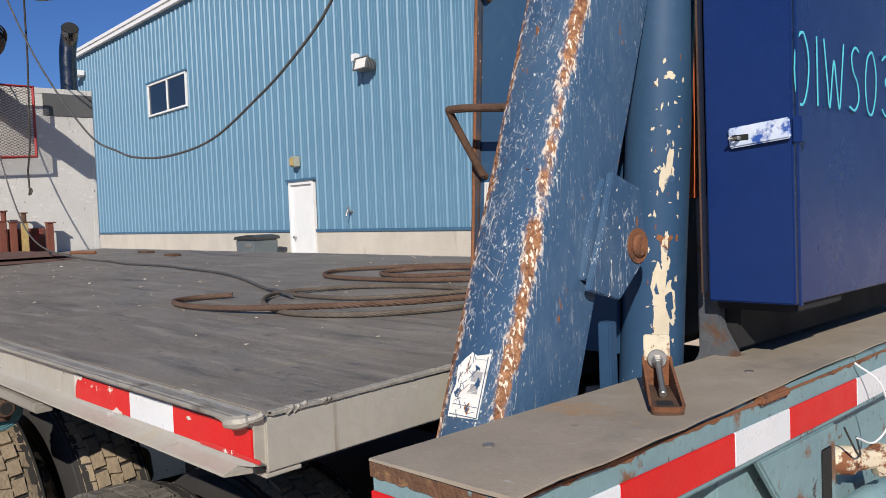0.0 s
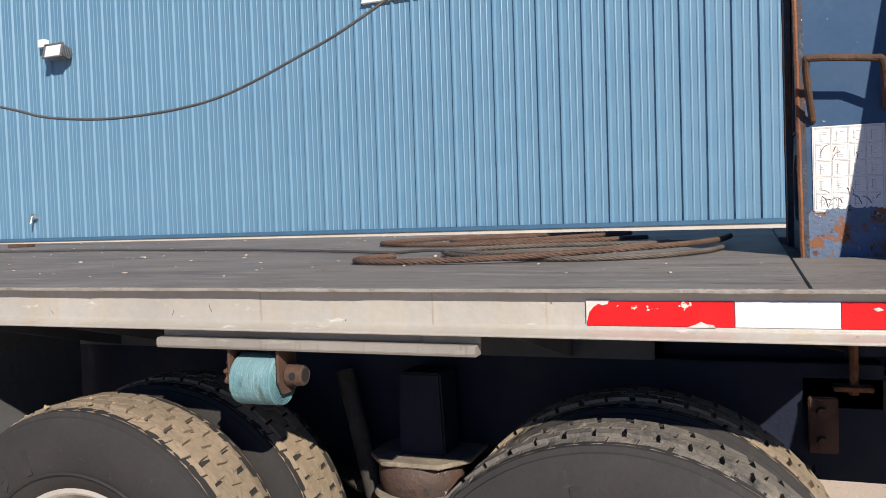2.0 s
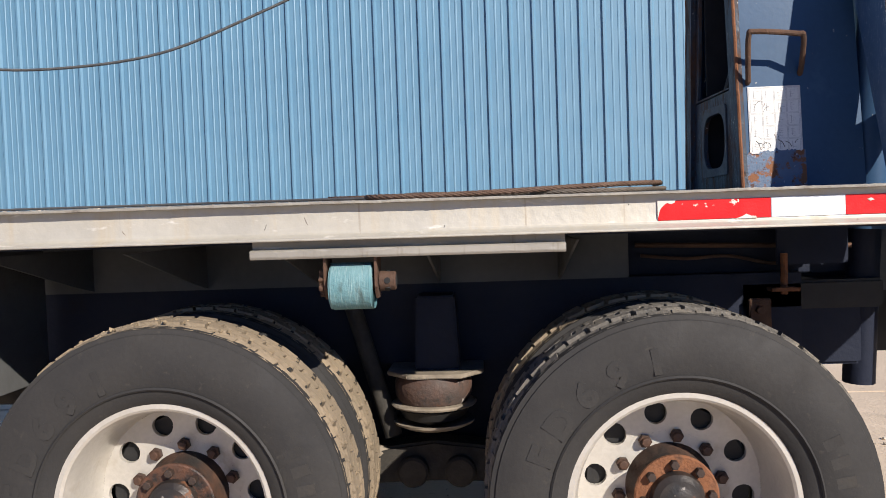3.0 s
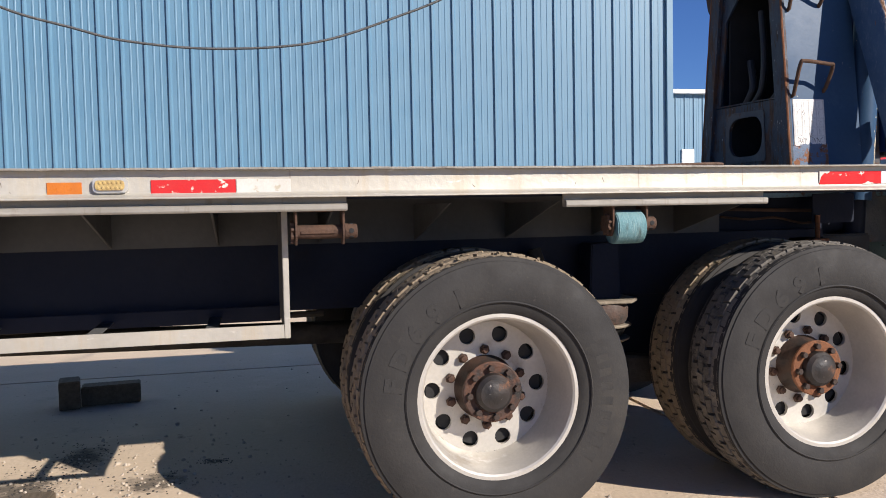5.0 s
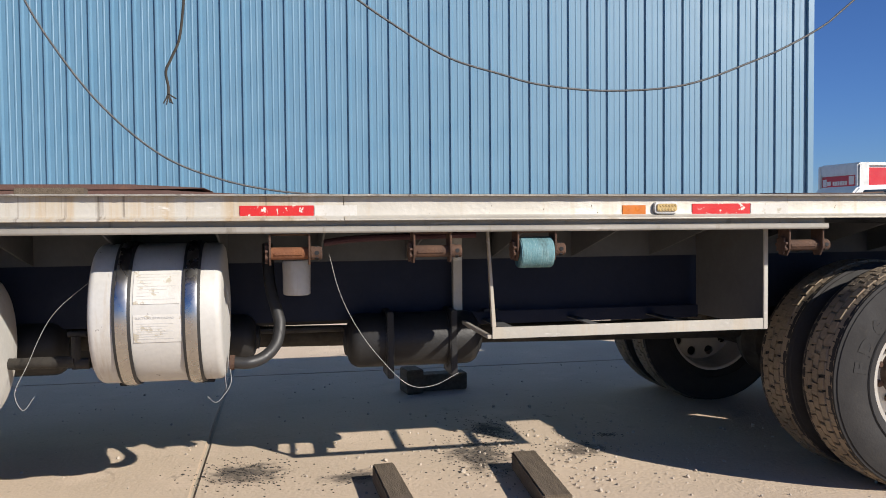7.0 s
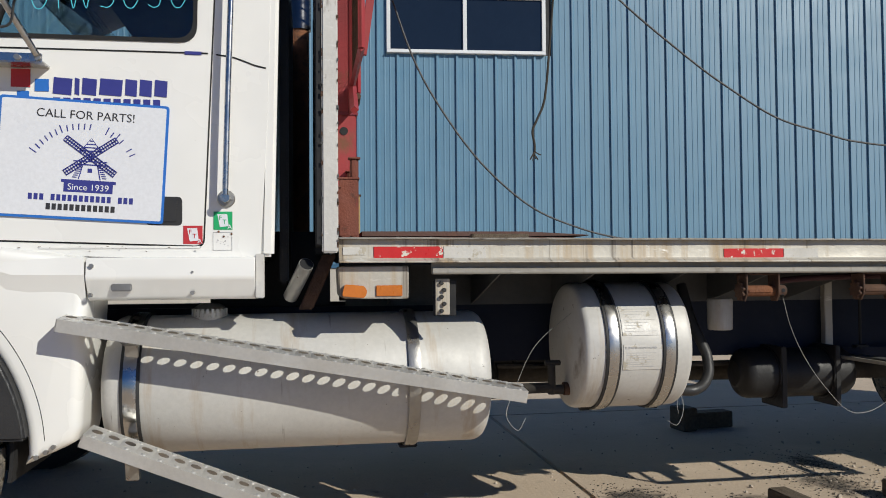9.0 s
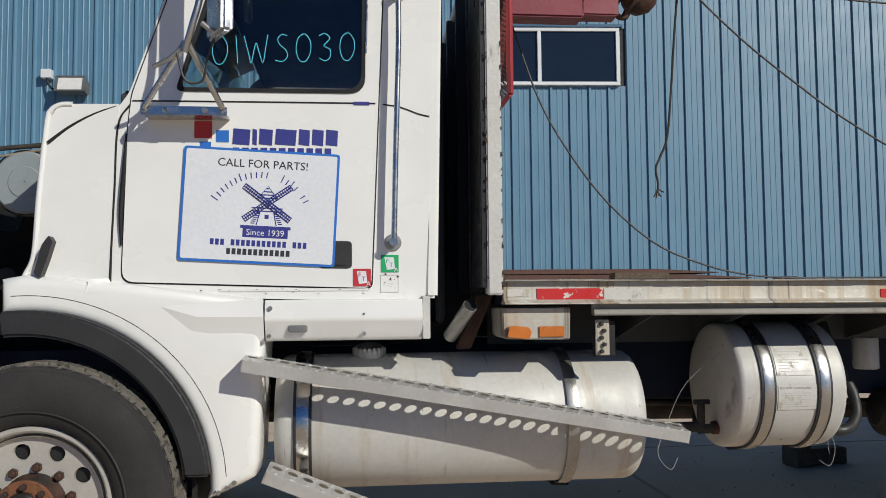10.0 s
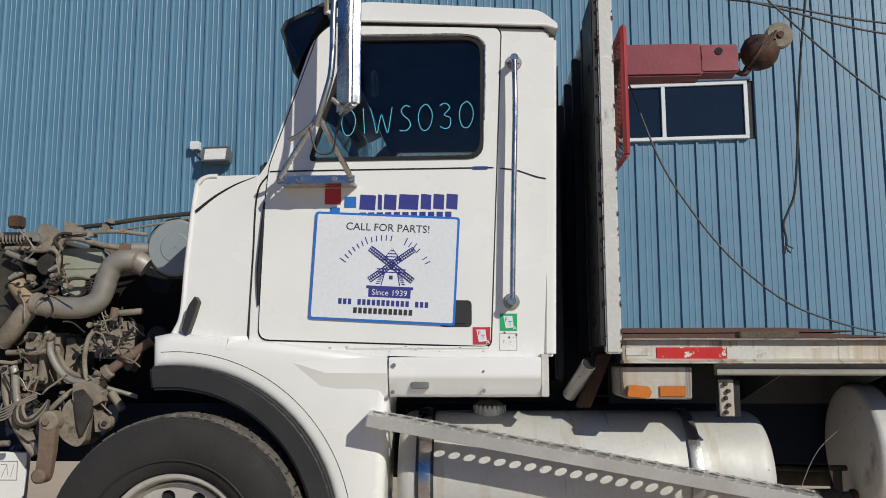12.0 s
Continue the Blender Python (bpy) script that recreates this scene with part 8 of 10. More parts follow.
part("drag_link", rod((-9.75, 0.5, 0.845), (-9.36, 0.5, 0.86), 0.014, 10), M["dust_metal"], eng)
lump("hose_clip", [(-9.30, 0.93), (-9.24, 0.90), (-9.22, 0.88), (-9.26, 0.875), (-9.31, 0.905)], 0.48, 0.52, "dust_metal", 0.006, "", 0.006)
rnd = random.Random(77)
SPOTS = ((-9.45, -9.30, 1.58, 1.86), (-9.44, -9.25, 1.05, 1.38), (-9.06, -8.90, 1.02, 1.16), (-9.36, -9.15, 0.93, 1.10), (-9.25, -9.15, 1.55, 1.70), (-9.05, -8.85, 1.26, 1.44))
for k in range(120):
    x0, x1, z0, z1 = SPOTS[k % len(SPOTS)]
    x, y, z = rnd.uniform(x0, x1), rnd.uniform(0.50, 0.64), rnd.uniform(z0, z1)
    mt = rnd.choice(("dust_metal", "dust_metal", "dust_pipe", "dust_black", "dust_rust"))
    kind = rnd.randrange(3)
    if kind == 0:
        part("bolt_head", rod((x, y, z), (x + rnd.uniform(-0.01, 0.01), y - 0.025, z), rnd.uniform(0.006, 0.013), 6, None, None, 0.002), M[mt], eng)
    elif kind == 1:
        w, h = rnd.uniform(0.008, 0.028), rnd.uniform(0.008, 0.024)
        bx = jitter(box(-w, w, -0.015, 0.015, -h, h, 0.004), 0.006, 30)
        bx.transform(Matrix.Translation((x, y, z)) @ Matrix.Rotation(rnd.uniform(-0.8, 0.8), 4, "Y"))
        part("small_bracket", bx, M[mt], eng)
    else:
        pts = [Vector((x, y - 0.02, z))]
        d = Vector((rnd.uniform(-1, 1), 0, rnd.uniform(-1, 1))).normalized()
        for q in range(4):
            d = (d + Vector((rnd.uniform(-0.7, 0.7), rnd.uniform(-0.2, 0.2), rnd.uniform(-0.7, 0.7)))).normalized()
            pts.append(pts[-1] + d * rnd.uniform(0.02, 0.05))
        part("wiring", tube(spline(pts, 5), rnd.uniform(0.0025, 0.006), 6), M[mt], eng)
# black box added to keep the view past the engine dark
part("far_wing_backing", box(-9.7, -7.95, 1.98, 2.28, 0.45, 1.32, 0.03), M["black"], truck, "dark backing at the far wing")
board = part("bumper_board", prism([(-9.80, 0.40), (-9.34, 0.40), (-9.325, 0.805), (-9.80, 0.812)], "y", 0.60, 0.64, 0.003), M["cab"], truck, "white plate with a small diagram")
rim_line = bmesh.new()
for a, c, d, e in ((-9.457, -9.367, 0.764, 0.7665), (-9.457, -9.367, 0.676, 0.6785), (-9.3695, -9.367, 0.676, 0.7665)):
    box(a, c, 0.597, 0.60, d, e, 0, rim_line)
for p, q in (((-9.445, 0.69), (-9.42, 0.75)), ((-9.42, 0.75), (-9.415, 0.70)), ((-9.40, 0.69), (-9.385, 0.75)), ((-9.45, 0.75), (-9.42, 0.75))):
    rod((p[0], 0.5985, p[1]), (q[0], 0.5985, q[1]), 0.0014, 5, None, rim_line)
part("board_diagram", rim_line, M["ink_grey"], board)

dec.location.x += 0.022
mirror.location += Vector((0.010, 0, -0.012))
grab.location.x += 0.022


# ---- loader crane at the rear ----
crane = thing("loader_crane", (0.0, 1.18, 1.0), "scratched navy blue truck crane column with rusted edges", "crane")


def tower(x0, x1, z):
    """Half the width of the column shrinks with height."""
    return 0.788 + 0.084 * (z - 1.3), 1.612 - 0.138 * (z - 1.3)


def quad_wall(corners, t, mat, name, label=""):
    """A plate from four corners, t thick along its normal."""
    c = [Vector(p) for p in corners]
    nrm = (c[1] - c[0]).cross(c[3] - c[0]).normalized() * t
    b = bmesh.new()
    v0 = [b.verts.new(p) for p in c]
    v1 = [b.verts.new(p + nrm) for p in c]
    b.faces.new(v0)
    b.faces.new(v1[::-1])
    for i in range(4):
        b.faces.new((v0[i], v1[i], v1[(i + 1) % 4], v0[(i + 1) % 4]))
    return part(name, b, mat, crane, label)


ZB, ZT = 1.30, 3.3
a0, b0 = tower(0, 0, ZB)
a1, b1 = tower(0, 0, ZT)
quad_wall([(-0.305, a0, ZB), (0.10, a0, ZB), (0.06, a1, ZT), (-0.33, a1, ZT)], -0.012, M["crane"], "column_side", "navy painted column side plate")
quad_wall([(-0.305, b0, ZB), (0.10, b0, ZB), (0.06, b1, ZT), (-0.33, b1, ZT)], 0.012, M["crane"], "column_side", "navy painted column side plate")
quad_wall([(0.09, a0, ZB), (0.09, b0, ZB), (0.05, b1, ZT), (0.05, a1, ZT)], -0.012, M["crane"], "column_back")
# front corner posts
for s in (0, 1):
    pb = bmesh.new()
    rows = []
    for k in range(13):
        z = ZB + (ZT - ZB) * k / 12
        y = tower(0, 0, z)[s]
        d = 0.088 if s == 0 else -0.082
        rows.append([pb.verts.new((x - 0.011 * (z - 1.3), yy, z)) for x, yy in ((-0.318, y - math.copysign(0.006, d)), (-0.318, y + d), (-0.298, y + d), (-0.298, y - math.copysign(0.006, d)))])
    for p, q in zip(rows, rows[1:]):
        for k in range(4):
            pb.faces.new((p[k], p[(k + 1) % 4], q[(k + 1) % 4], q[k]))
    part("corner_post", pb, M["post_worn"], crane, "navy corner post with a rusted edge")
    eb = bmesh.new()
    pts = []
    for k in range(30):
        z = 1.31 + 1.9 * k / 29
        y = tower(0, 0, z)[s]
        pts.append((-0.316 - 0.011 * (z - 1.3) + 0.002 * noise.noise(Vector((z * 9, s, 0))), y - (0.004 if s == 0 else -0.004), z))
    part("rusted_edge", tube(pts, 0.006, 6), M["rust"], crane)
# lower front plate with a round hole and the frame of the tall opening
HOLE = rounded([(1.038, 1.416), (1.342, 1.416), (1.342, 1.626), (1.038, 1.626)], 0.10, 8)


def front_plate(outer, hole, x, t, mat, name):
    b = plate_hole(outer, hole, 0, t)
    b.transform(Matrix(((0, 1, 0, x), (1, 0, 0, 0), (0, 0, 1, 0), (0, 0, 0, 1))))
    return part(name, b, mat, crane)


front_plate([(0.86, 1.32), (1.54, 1.32), (1.50, 1.70), (0.89, 1.69)], HOLE, -0.300, 0.012, M["post_worn"], "front_plate")
front_plate(rounded([(1.010, 1.385), (1.372, 1.385), (1.366, 1.662), (1.025, 1.650)], 0.02), HOLE, -0.306, 0.005, M["grey_worn"], "hole_flange")
front_plate([(0.89, 1.695), (1.50, 1.705), (1.36, 2.75), (0.98, 2.75)], [(0.932, 1.70), (1.434, 1.712), (1.413, 1.846), (1.369, 2.171), (1.233, 2.304), (1.075, 2.311), (0.971, 2.197)], -0.302, 0.012, M["post_worn"], "arch_plate")
# linings carry the column's inner shade in their near-black colour
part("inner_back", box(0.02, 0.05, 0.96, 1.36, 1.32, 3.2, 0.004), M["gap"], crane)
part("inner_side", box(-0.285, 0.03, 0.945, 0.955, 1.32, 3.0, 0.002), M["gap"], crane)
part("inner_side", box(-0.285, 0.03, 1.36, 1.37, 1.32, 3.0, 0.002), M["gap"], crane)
part("top_ear", prism(rounded([(1.42, 2.24), (1.48, 2.21), (1.56, 2.26), (1.583, 2.35), (1.583, 2.62), (1.40, 2.62)], [0, 0.02, 0.03, 0.02, 0, 0]), "x", -0.30, -0.27, 0.004), M["post_worn"], crane)
part("ear_pad", prism(rounded([(1.583, 2.40), (1.67, 2.39), (1.67, 2.56), (1.583, 2.57)], 0.015), "x", -0.31, -0.24, 0.006), M["black"], crane)
for y, z0, z1, r in ((1.18, 1.70, 2.2, 0.018), (1.02, 1.7, 2.25, 0.014), (1.28, 1.68, 1.95, 0.02)):
    part("hydraulic_hose", tube(spline([(-0.22, y + 0.06, z0), (-0.21, y, z0 + 0.08), (-0.20, y - 0.01, (z0 + z1) / 2), (-0.19, y + 0.03, z1)]), r, 10), M["plastic"], crane)
for y, z in ((1.02, 1.82), (1.0, 1.95), (1.05, 1.78), (0.98, 2.05)):
    part("hose_fitting", rod((-0.2, y, z), (-0.2, y, z + 0.04), 0.016, 8), M["steel"], crane)

# steps on the column's side
for dz in (0.0, 0.43, 0.86):
    a, _ = tower(0, 0, 1.70 + dz)
    part("step_rung", tube([(-0.285, a + 0.004, 1.69 + dz), (-0.285, a - 0.012, 1.695 + dz)] + spline([(-0.292, a - 0.035, 1.735 + dz), (-0.305, a - 0.092, 1.835 + dz), (-0.285, a - 0.100, 1.847 + dz), (-0.15, a - 0.098, 1.835 + dz), (-0.125, a - 0.092, 1.825 + dz), (-0.11, a - 0.03, 1.745 + dz), (-0.105, a + 0.004, 1.715 + dz)], 6), 0.0095, 10), M["rust_dark"], crane, "rusted bent step rung")
LEAN = Matrix.Identity(4)
LEAN[1][2], LEAN[1][3] = 0.084, -0.084 * 1.3  # depths below hold at z = 1.3


def leaned(bm):
    bm.transform(LEAN)
    return bm


chart = part("load_chart", leaned(box(-0.287, -0.108, 0.7845, 0.788, 1.443, 1.676, 0.0008)), M["paper"], crane, "white load chart plate with small diagrams")
rn = random.Random(12)
rule = bmesh.new()
for a, c, d, e in ((-0.284, -0.111, 1.446, 1.4468), (-0.284, -0.111, 1.672, 1.6728), (-0.284, -0.2832, 1.446, 1.6728), (-0.1118, -0.111, 1.446, 1.6728)):
    box(a, c, 0.7838, 0.7846, d, e, 0, rule)
part("chart_border", leaned(rule), M["ink_grey"], chart)
for i in range(4):
    for j in range(5):
        x, z = -0.279 + 0.0415 * i, 1.4505 + 0.0445 * j
        rw = bmesh.new()
        for a, c, d, e in ((0, 0.039, 0, 0.0006), (0, 0.039, 0.041, 0.0416), (0, 0.0006, 0, 0.0416), (0.0384, 0.039, 0, 0.0416)):
            box(x + a, x + c, 0.7838, 0.7846, z + d, z + e, 0, rw)
        for q in range(5):  # faint lines of a diagram and its figures
            a, d, w = rn.uniform(0.006, 0.02), 0.007 + 0.006 * q, rn.uniform(0.004, 0.014)
            box(x + a, x + a + w, 0.7838, 0.7846, z + d, z + d + 0.0009, 0, rw)
        box(x + 0.012, x + 0.0132, 0.7838, 0.7846, z + 0.008, z + 0.034, 0, rw)
        tagged(part("chart_cell", leaned(rw), M["ink_grey"], chart), kind="stuff")
for k in range(16):  # scratches in the lower half of the plate
    x, z = rn.uniform(-0.275, -0.13), rn.uniform(1.447, 1.50) + (0.11 if k % 5 == 0 else 0)
    w, h = rn.uniform(-0.03, 0.03), rn.uniform(0.002, 0.03)
    part("chart_scratch", leaned(tube(spline([(x, 0.7842, z), (x + w * 0.4, 0.7842, z + h * 0.7), (x + w, 0.7842, z + h)], 4), rn.uniform(0.0005, 0.0013), 5)), M["rust_dark"] if k % 2 else M["ink"], chart)
rag = [(-0.304, 1.30), (-0.10, 1.30)]
for k in range(41):
    rag.append((-0.10 - 0.204 * k / 40, 1.452 + 0.012 * noise.noise(Vector((k * 0.5, 3, 0))) + 0.016 * max(0, noise.noise(Vector((k * 0.23, 8, 0)))) - (0.012 if k > 30 else 0)))
part("worn_patch", leaned(prism(rag, "y", 0.7828, 0.7875)), M["blue_scab"], crane, "rust-pitted blue patch below the chart")

# slanting outrigger leg
leg_b = bmesh.new()
ring = []
for k in range(25):
    z = 0.62 + 2.6 * k / 24
    y = 0.335 + (z - 1.33) * 0.36
    e = 0.0015 * noise.noise(Vector((z * 7, 1, 2)))
    prof = [(LX0 + 0.012, y), (LX1 - 0.02, y), (LX1 - 0.008, y + 0.004), (LX1, y + 0.02), (LX1, y + LD), (LX0, y + LD), (LX0, y + 0.014)]
    ring.append([leg_b.verts.new((px + e, py, z)) for px, py in prof])
for p, q in zip(ring, ring[1:]):
    for k in range(7):
        leg_b.faces.new((p[k], p[(k + 1) % 7], q[(k + 1) % 7], q[k]))
leg = part("outrigger_leg", leg_b, M["leg_paint"], crane, "slanting box leg, heavily scratched navy paint", 50)


def on_leg(x, z):
    """A pose on the leg's face toward the yard; local y runs up the slope."""
    return Matrix.Translation((x, 0.335 + (z - 1.33) * 0.36 - 0.0016, z)) @ Matrix.Rotation(-math.atan(0.36), 4, "X") @ FACE


def blot(w, h, seed, n=18):
    rn = random.Random(seed)
    n *= 2
    rr = [0.72 + 0.75 * noise.noise(Vector((1.3 * math.cos(math.tau * k / n), 1.3 * math.sin(math.tau * k / n), seed * 3.7))) + rn.uniform(-0.12, 0.12) for k in range(n)]
    return [(w * r * math.cos(math.tau * k / n), h * r * math.sin(math.tau * k / n)) for k, r in enumerate(rr)]


stk = part("torn_sticker", prism([(-0.034, -0.056), (0.034, -0.052), (0.036, 0.030), (0.037, 0.058), (0.006, 0.052), (-0.008, 0.057), (-0.020, 0.045), (-0.034, 0.030), (-0.030, 0.0), (-0.036, -0.02)], "z", 0, 0.0008, 0, None, on_leg(0.118, 1.315)), M["paper"], leg, "torn white warning sticker")
for x0, x1, y0, y1 in ((-0.032, 0.032, -0.0515, -0.050), (-0.030, 0.032, -0.034, -0.033), (0.0305, 0.032, -0.05, 0.052), (0.004, 0.032, 0.046, 0.047), (0.002, 0.026, 0.008, 0.026), (0.004, 0.022, -0.012, 0.004)):
    part("sticker_print", box(x0, x1, y0, y1, 0.0008, 0.0013, 0, None, on_leg(0.118, 1.315)), M["crane"] if x1 - x0 > 0.03 or y1 - y0 > 0.05 else M["ink_grey"], stk)
rn = random.Random(6)
for k in range(36):
    ln = rn.uniform(0.003, 0.016)
    sc = box(-ln, ln * 0.6, -0.0004, 0.0004, 0.0010, 0.0017, 0, None, on_leg(0.118 + rn.uniform(-0.032, 0.018), 1.315 + rn.uniform(-0.05, 0.05)) @ Matrix.Rotation(rn.choice((1.4, 1.9, 1.1, 0.5, 2.3)) + rn.uniform(-0.3, 0.3), 4, "Z"))
    part("sticker_scratch", sc, M[rn.choice(("crane", "rust", "bracket_paint", "chip"))], leg)
for k in range(6):
    part("sticker_mark", prism(blot(rn.uniform(0.003, 0.007), rn.uniform(0.004, 0.010), k), "z", 0.0008, 0.0015, 0, None, on_leg(0.118 + rn.uniform(-0.03, 0.02), 1.315 + rn.uniform(-0.05, 0.05))), M["crane_rust"] if k % 2 else M["crane"], leg)
for k in range(260):
    x, z = rn.uniform(LX0 + 0.018, LX1 - 0.035), rn.uniform(1.1, 2.2)
    ln, wd = rn.uniform(0.0015, 0.011) * (7 if k % 23 == 0 else 3 if k % 9 == 0 else 1), rn.uniform(0.0002, 0.0008) * (2.4 if k % 13 == 0 else 1)
    sc = prism([(-ln / 2, -wd), (0, wd * 0.4), (ln / 2, wd * 0.2), (ln * 0.1, wd * 1.8)], "z", 0, 0.0006, 0, None, on_leg(x, z) @ Matrix.Rotation(rn.choice((1.0, 1.35, 1.5, 0.1, 2.6)) + rn.uniform(-0.45, 0.45), 4, "Z"))
    part("paint_scratch", sc, M["chip"] if k % 6 else M["rust"], leg)

# round column tube behind the leg, with its pin bracket
tp = part("column_tube", rod((0.1292, 0.86, 1.17), (0.214, 0.86, 2.5), 0.066, 40), M["crane"], crane, "round navy tube with flaked cream patches")
# the tube's lower end, its shade put into a darker paint
part("column_root", rod((0.110, 0.90, 0.62), (0.1292, 0.88, 1.172), 0.055, 24), M["frame"], crane)
FLAKES = [(1.67, 0.019, 0.05, 1), (1.42, 0.030, 0.10, 2), (1.535, 0.018, 0.022, 3), (1.34, 0.022, 0.06, 4), (1.86, 0.016, 0.008, 5), (1.49, 0.014, 0.06, 6), (1.37, 0.016, 0.06, 7)]
FLAKES += [(1.32 + 0.009 * k + 0.012 * math.sin(k * 5), 0.0012 + 0.0017 * (k % 3), 0.0015 + 0.0024 * (k % 4), 10 + k) for k in range(64)]
for z, w, h, s in FLAKES:
    b = bmesh.new()
    cx = 0.112 + 0.102 * (z - 0.9) / 1.6
    poly = blot(w, h, s, 24)
    ctr = b.verts.new((0, 0, 0))
    vs = []
    for u, v in [(0, 0)] + poly:
        a = radians(-42 + (0 if s < 10 else 26 * math.sin(s * 2.7))) + u / 0.066
        zz = z + v
        cxx = 0.112 + 0.102 * (zz - 0.9) / 1.6
        p = Vector((cxx + 0.0668 * math.cos(a), 0.86 + 0.0668 * math.sin(a), zz))
        if (u, v) == (0, 0):
            ctr.co = p
        else:
            vs.append(b.verts.new(p))
    for i in range(len(vs)):
        b.faces.new((ctr, vs[i], vs[(i + 1) % len(vs)]))
    part("flaked_patch", b, M["rust"] if s == 3 or s > 12 and s % 6 == 1 or 28 < s < 38 and s % 2 else M["cream"], tp, "", 60)
br = part("pin_bracket", prism([(0.606, 1.669), (0.696, 1.638), (0.709, 1.508), (0.618, 1.436), (0.527, 1.461), (0.575, 1.573)], "x", LX1 + 0.012, LX1 + 0.026, 0.002), M["bracket_paint"], crane, "chipped pin bracket with a rusted bolt")
part("pin_plate", prism([(0.53, 1.48), (0.60, 1.46), (0.66, 1.60), (0.60, 1.66), (0.55, 1.56)], "x", LX1 - 0.002, LX1 + 0.012, 0.002), M["bracket_paint"], br)
part("pin_bolt", rod((LX1 + 0.026, 0.678, 1.532), (LX1 + 0.036, 0.678, 1.532), 0.022, 14, None, None, 0.004), M["rust"], br)
part("pin_washer", rod((LX1 + 0.024, 0.678, 1.532), (LX1 + 0.029, 0.678, 1.532), 0.033, 20), M["rust"], br)
part("lower_tab", box(LX1 + 0.004, LX1 + 0.03, 0.575, 0.60, 1.20, 1.40, 0.003), M["crane"], crane)
part("base_plate", prism([(0.16, 0.95), (0.36, 0.95), (0.33, 1.28), (0.285, 1.36), (0.272, 1.62), (0.235, 1.62), (0.235, 1.3), (0.16, 1.2)], "y", 0.88, 0.905, 0.004), M["grey_worn"], crane, "worn grey mounting plate")
part("column_foot", box(-0.33, 0.16, 0.80, 1.64, 0.9, 1.0, 0.01), M["black"], crane)
# black box added to stand for the shade below the column
part("shade_block", box(0.20, 0.28, 0.96, 1.5, 0.72, 1.18, 0.004), M["black"], crane)
part("orange_hose", tube(spline([(0.190, 0.95, 1.62), (0.200, 0.93, 1.76), (0.205, 0.93, 1.84), (0.213, 0.93, 1.92), (0.221, 0.93, 2.02), (0.24, 0.94, 2.4)]), 0.013, 10), M["hose_orange"], crane, "orange hydraulic hose")
part("black_hose", tube(spline([(0.19, 1.03, 1.32), (0.195, 1.02, 1.5), (0.195, 1.02, 1.8), (0.20, 1.02, 2.4)]), 0.012, 10), M["plastic"], crane)
part("lower_frame", box(-0.3, 0.09, 0.82, 1.8, 0.70, 0.92, 0.01), M["frame"], crane)
part("mount_plate", box(-0.31, -0.235, 0.765, 0.79, 0.79, 0.945, 0.004), M["rust_dark"], crane, "bolted rusty mounting plate below the deck")
for z in (0.825, 0.905):
    part("mount_bolt", rod((-0.275, 0.765, z), (-0.275, 0.748, z), 0.015, 6, None, None, 0.002), M["rust_dark"], crane)
part("threaded_stud", rod((-0.20, 0.74, 0.96), (-0.20, 0.74, 1.10), 0.012, 10), M["rust"], crane)
part("stud_tab", box(-0.25, -0.155, 0.71, 0.77, 0.972, 0.985, 0.002), M["rust"], crane)
# plate added to keep the space under the column dark
part("column_cover", box(-0.22, 0.02, 0.752, 0.762, 1.06, 1.205, 0.003), M["frame"], crane, "dark cover plate below the deck")
part("cross_beam", box(-0.70, 0.10, 0.90, 0.96, 1.02, 1.19, 0.003), M["frame"], crane)
part("brake_line", rod((-0.68, 0.85, 1.139), (0.07, 0.85, 1.115), 0.009, 10), M["rust_dark"], crane)
part("brake_line", tube(spline([(-0.66, 0.86, 1.10), (-0.5, 0.855, 1.085), (-0.35, 0.86, 1.09), (-0.2, 0.85, 1.06), (-0.05, 0.86, 1.075)]), 0.006, 8), M["rust_dark"], crane)
# box added as a dark fill for the gap below the crane
part("dark_box", box(-0.58, 0.24, 0.97, 1.6, 0.72, 1.18, 0.01), M["frame"], crane)

# blue hydraulic cabinet
cabn = thing("blue_cabinet", (0.36, 1.3, 1.36), "glossy dark blue steel cabinet with a scrawled number", "cabinet")
cb_ = prism([(0.260, 0.955), (0.428, 0.957), (0.432, 1.95), (0.260, 1.95)], "z", 1.416, 2.75, 0.003)
part("body", cb_, M["box_blue"], cabn)
part("edge_flange", box(0.246, 0.256, 0.950, 0.962, 1.43, 2.75, 0.002), M["frame"], cabn)
part("door_seal", box(0.2475, 0.2515, 0.9485, 0.9505, 1.43, 2.75, 0.0008), M["rust_dark"], cabn)
part("door_edge", box(0.433, 0.438, 0.958, 0.968, 1.415, 2.75, 0.001), M["box_blue"], cabn)
lt = part("hasp", box(0.312, 0.428, 0.944, 0.952, 1.711, 1.749, 0.003, None, Matrix.Translation((0.36, 0, 1.73)) @ Matrix.Rotation(radians(-5), 4, "Y") @ Matrix.Translation((-0.36, 0, -1.73))), M["hasp"], cabn, "overpainted white and blue hasp")
part("hasp_slot", box(0.319, 0.352, 0.9425, 0.945, 1.7205, 1.7315, 0.001), M["gap"], lt)
part("hasp_staple", tube([(0.322, 0.945, 1.725), (0.322, 0.93, 1.725), (0.336, 0.93, 1.725), (0.336, 0.945, 1.725)], 0.0035, 6), M["steel"], lt)
part("hasp_hinge", box(0.428, 0.445, 0.955, 0.985, 1.708, 1.756, 0.002), M["box_blue"], lt)
scrawl("01WS03", Matrix.Translation((0.4345, 0.951, 1.780)) @ Matrix.Rotation(radians(90), 4, "Z"), 0.072, 0.128, 0.02, 0.0027, M["teal_ink"], cabn)
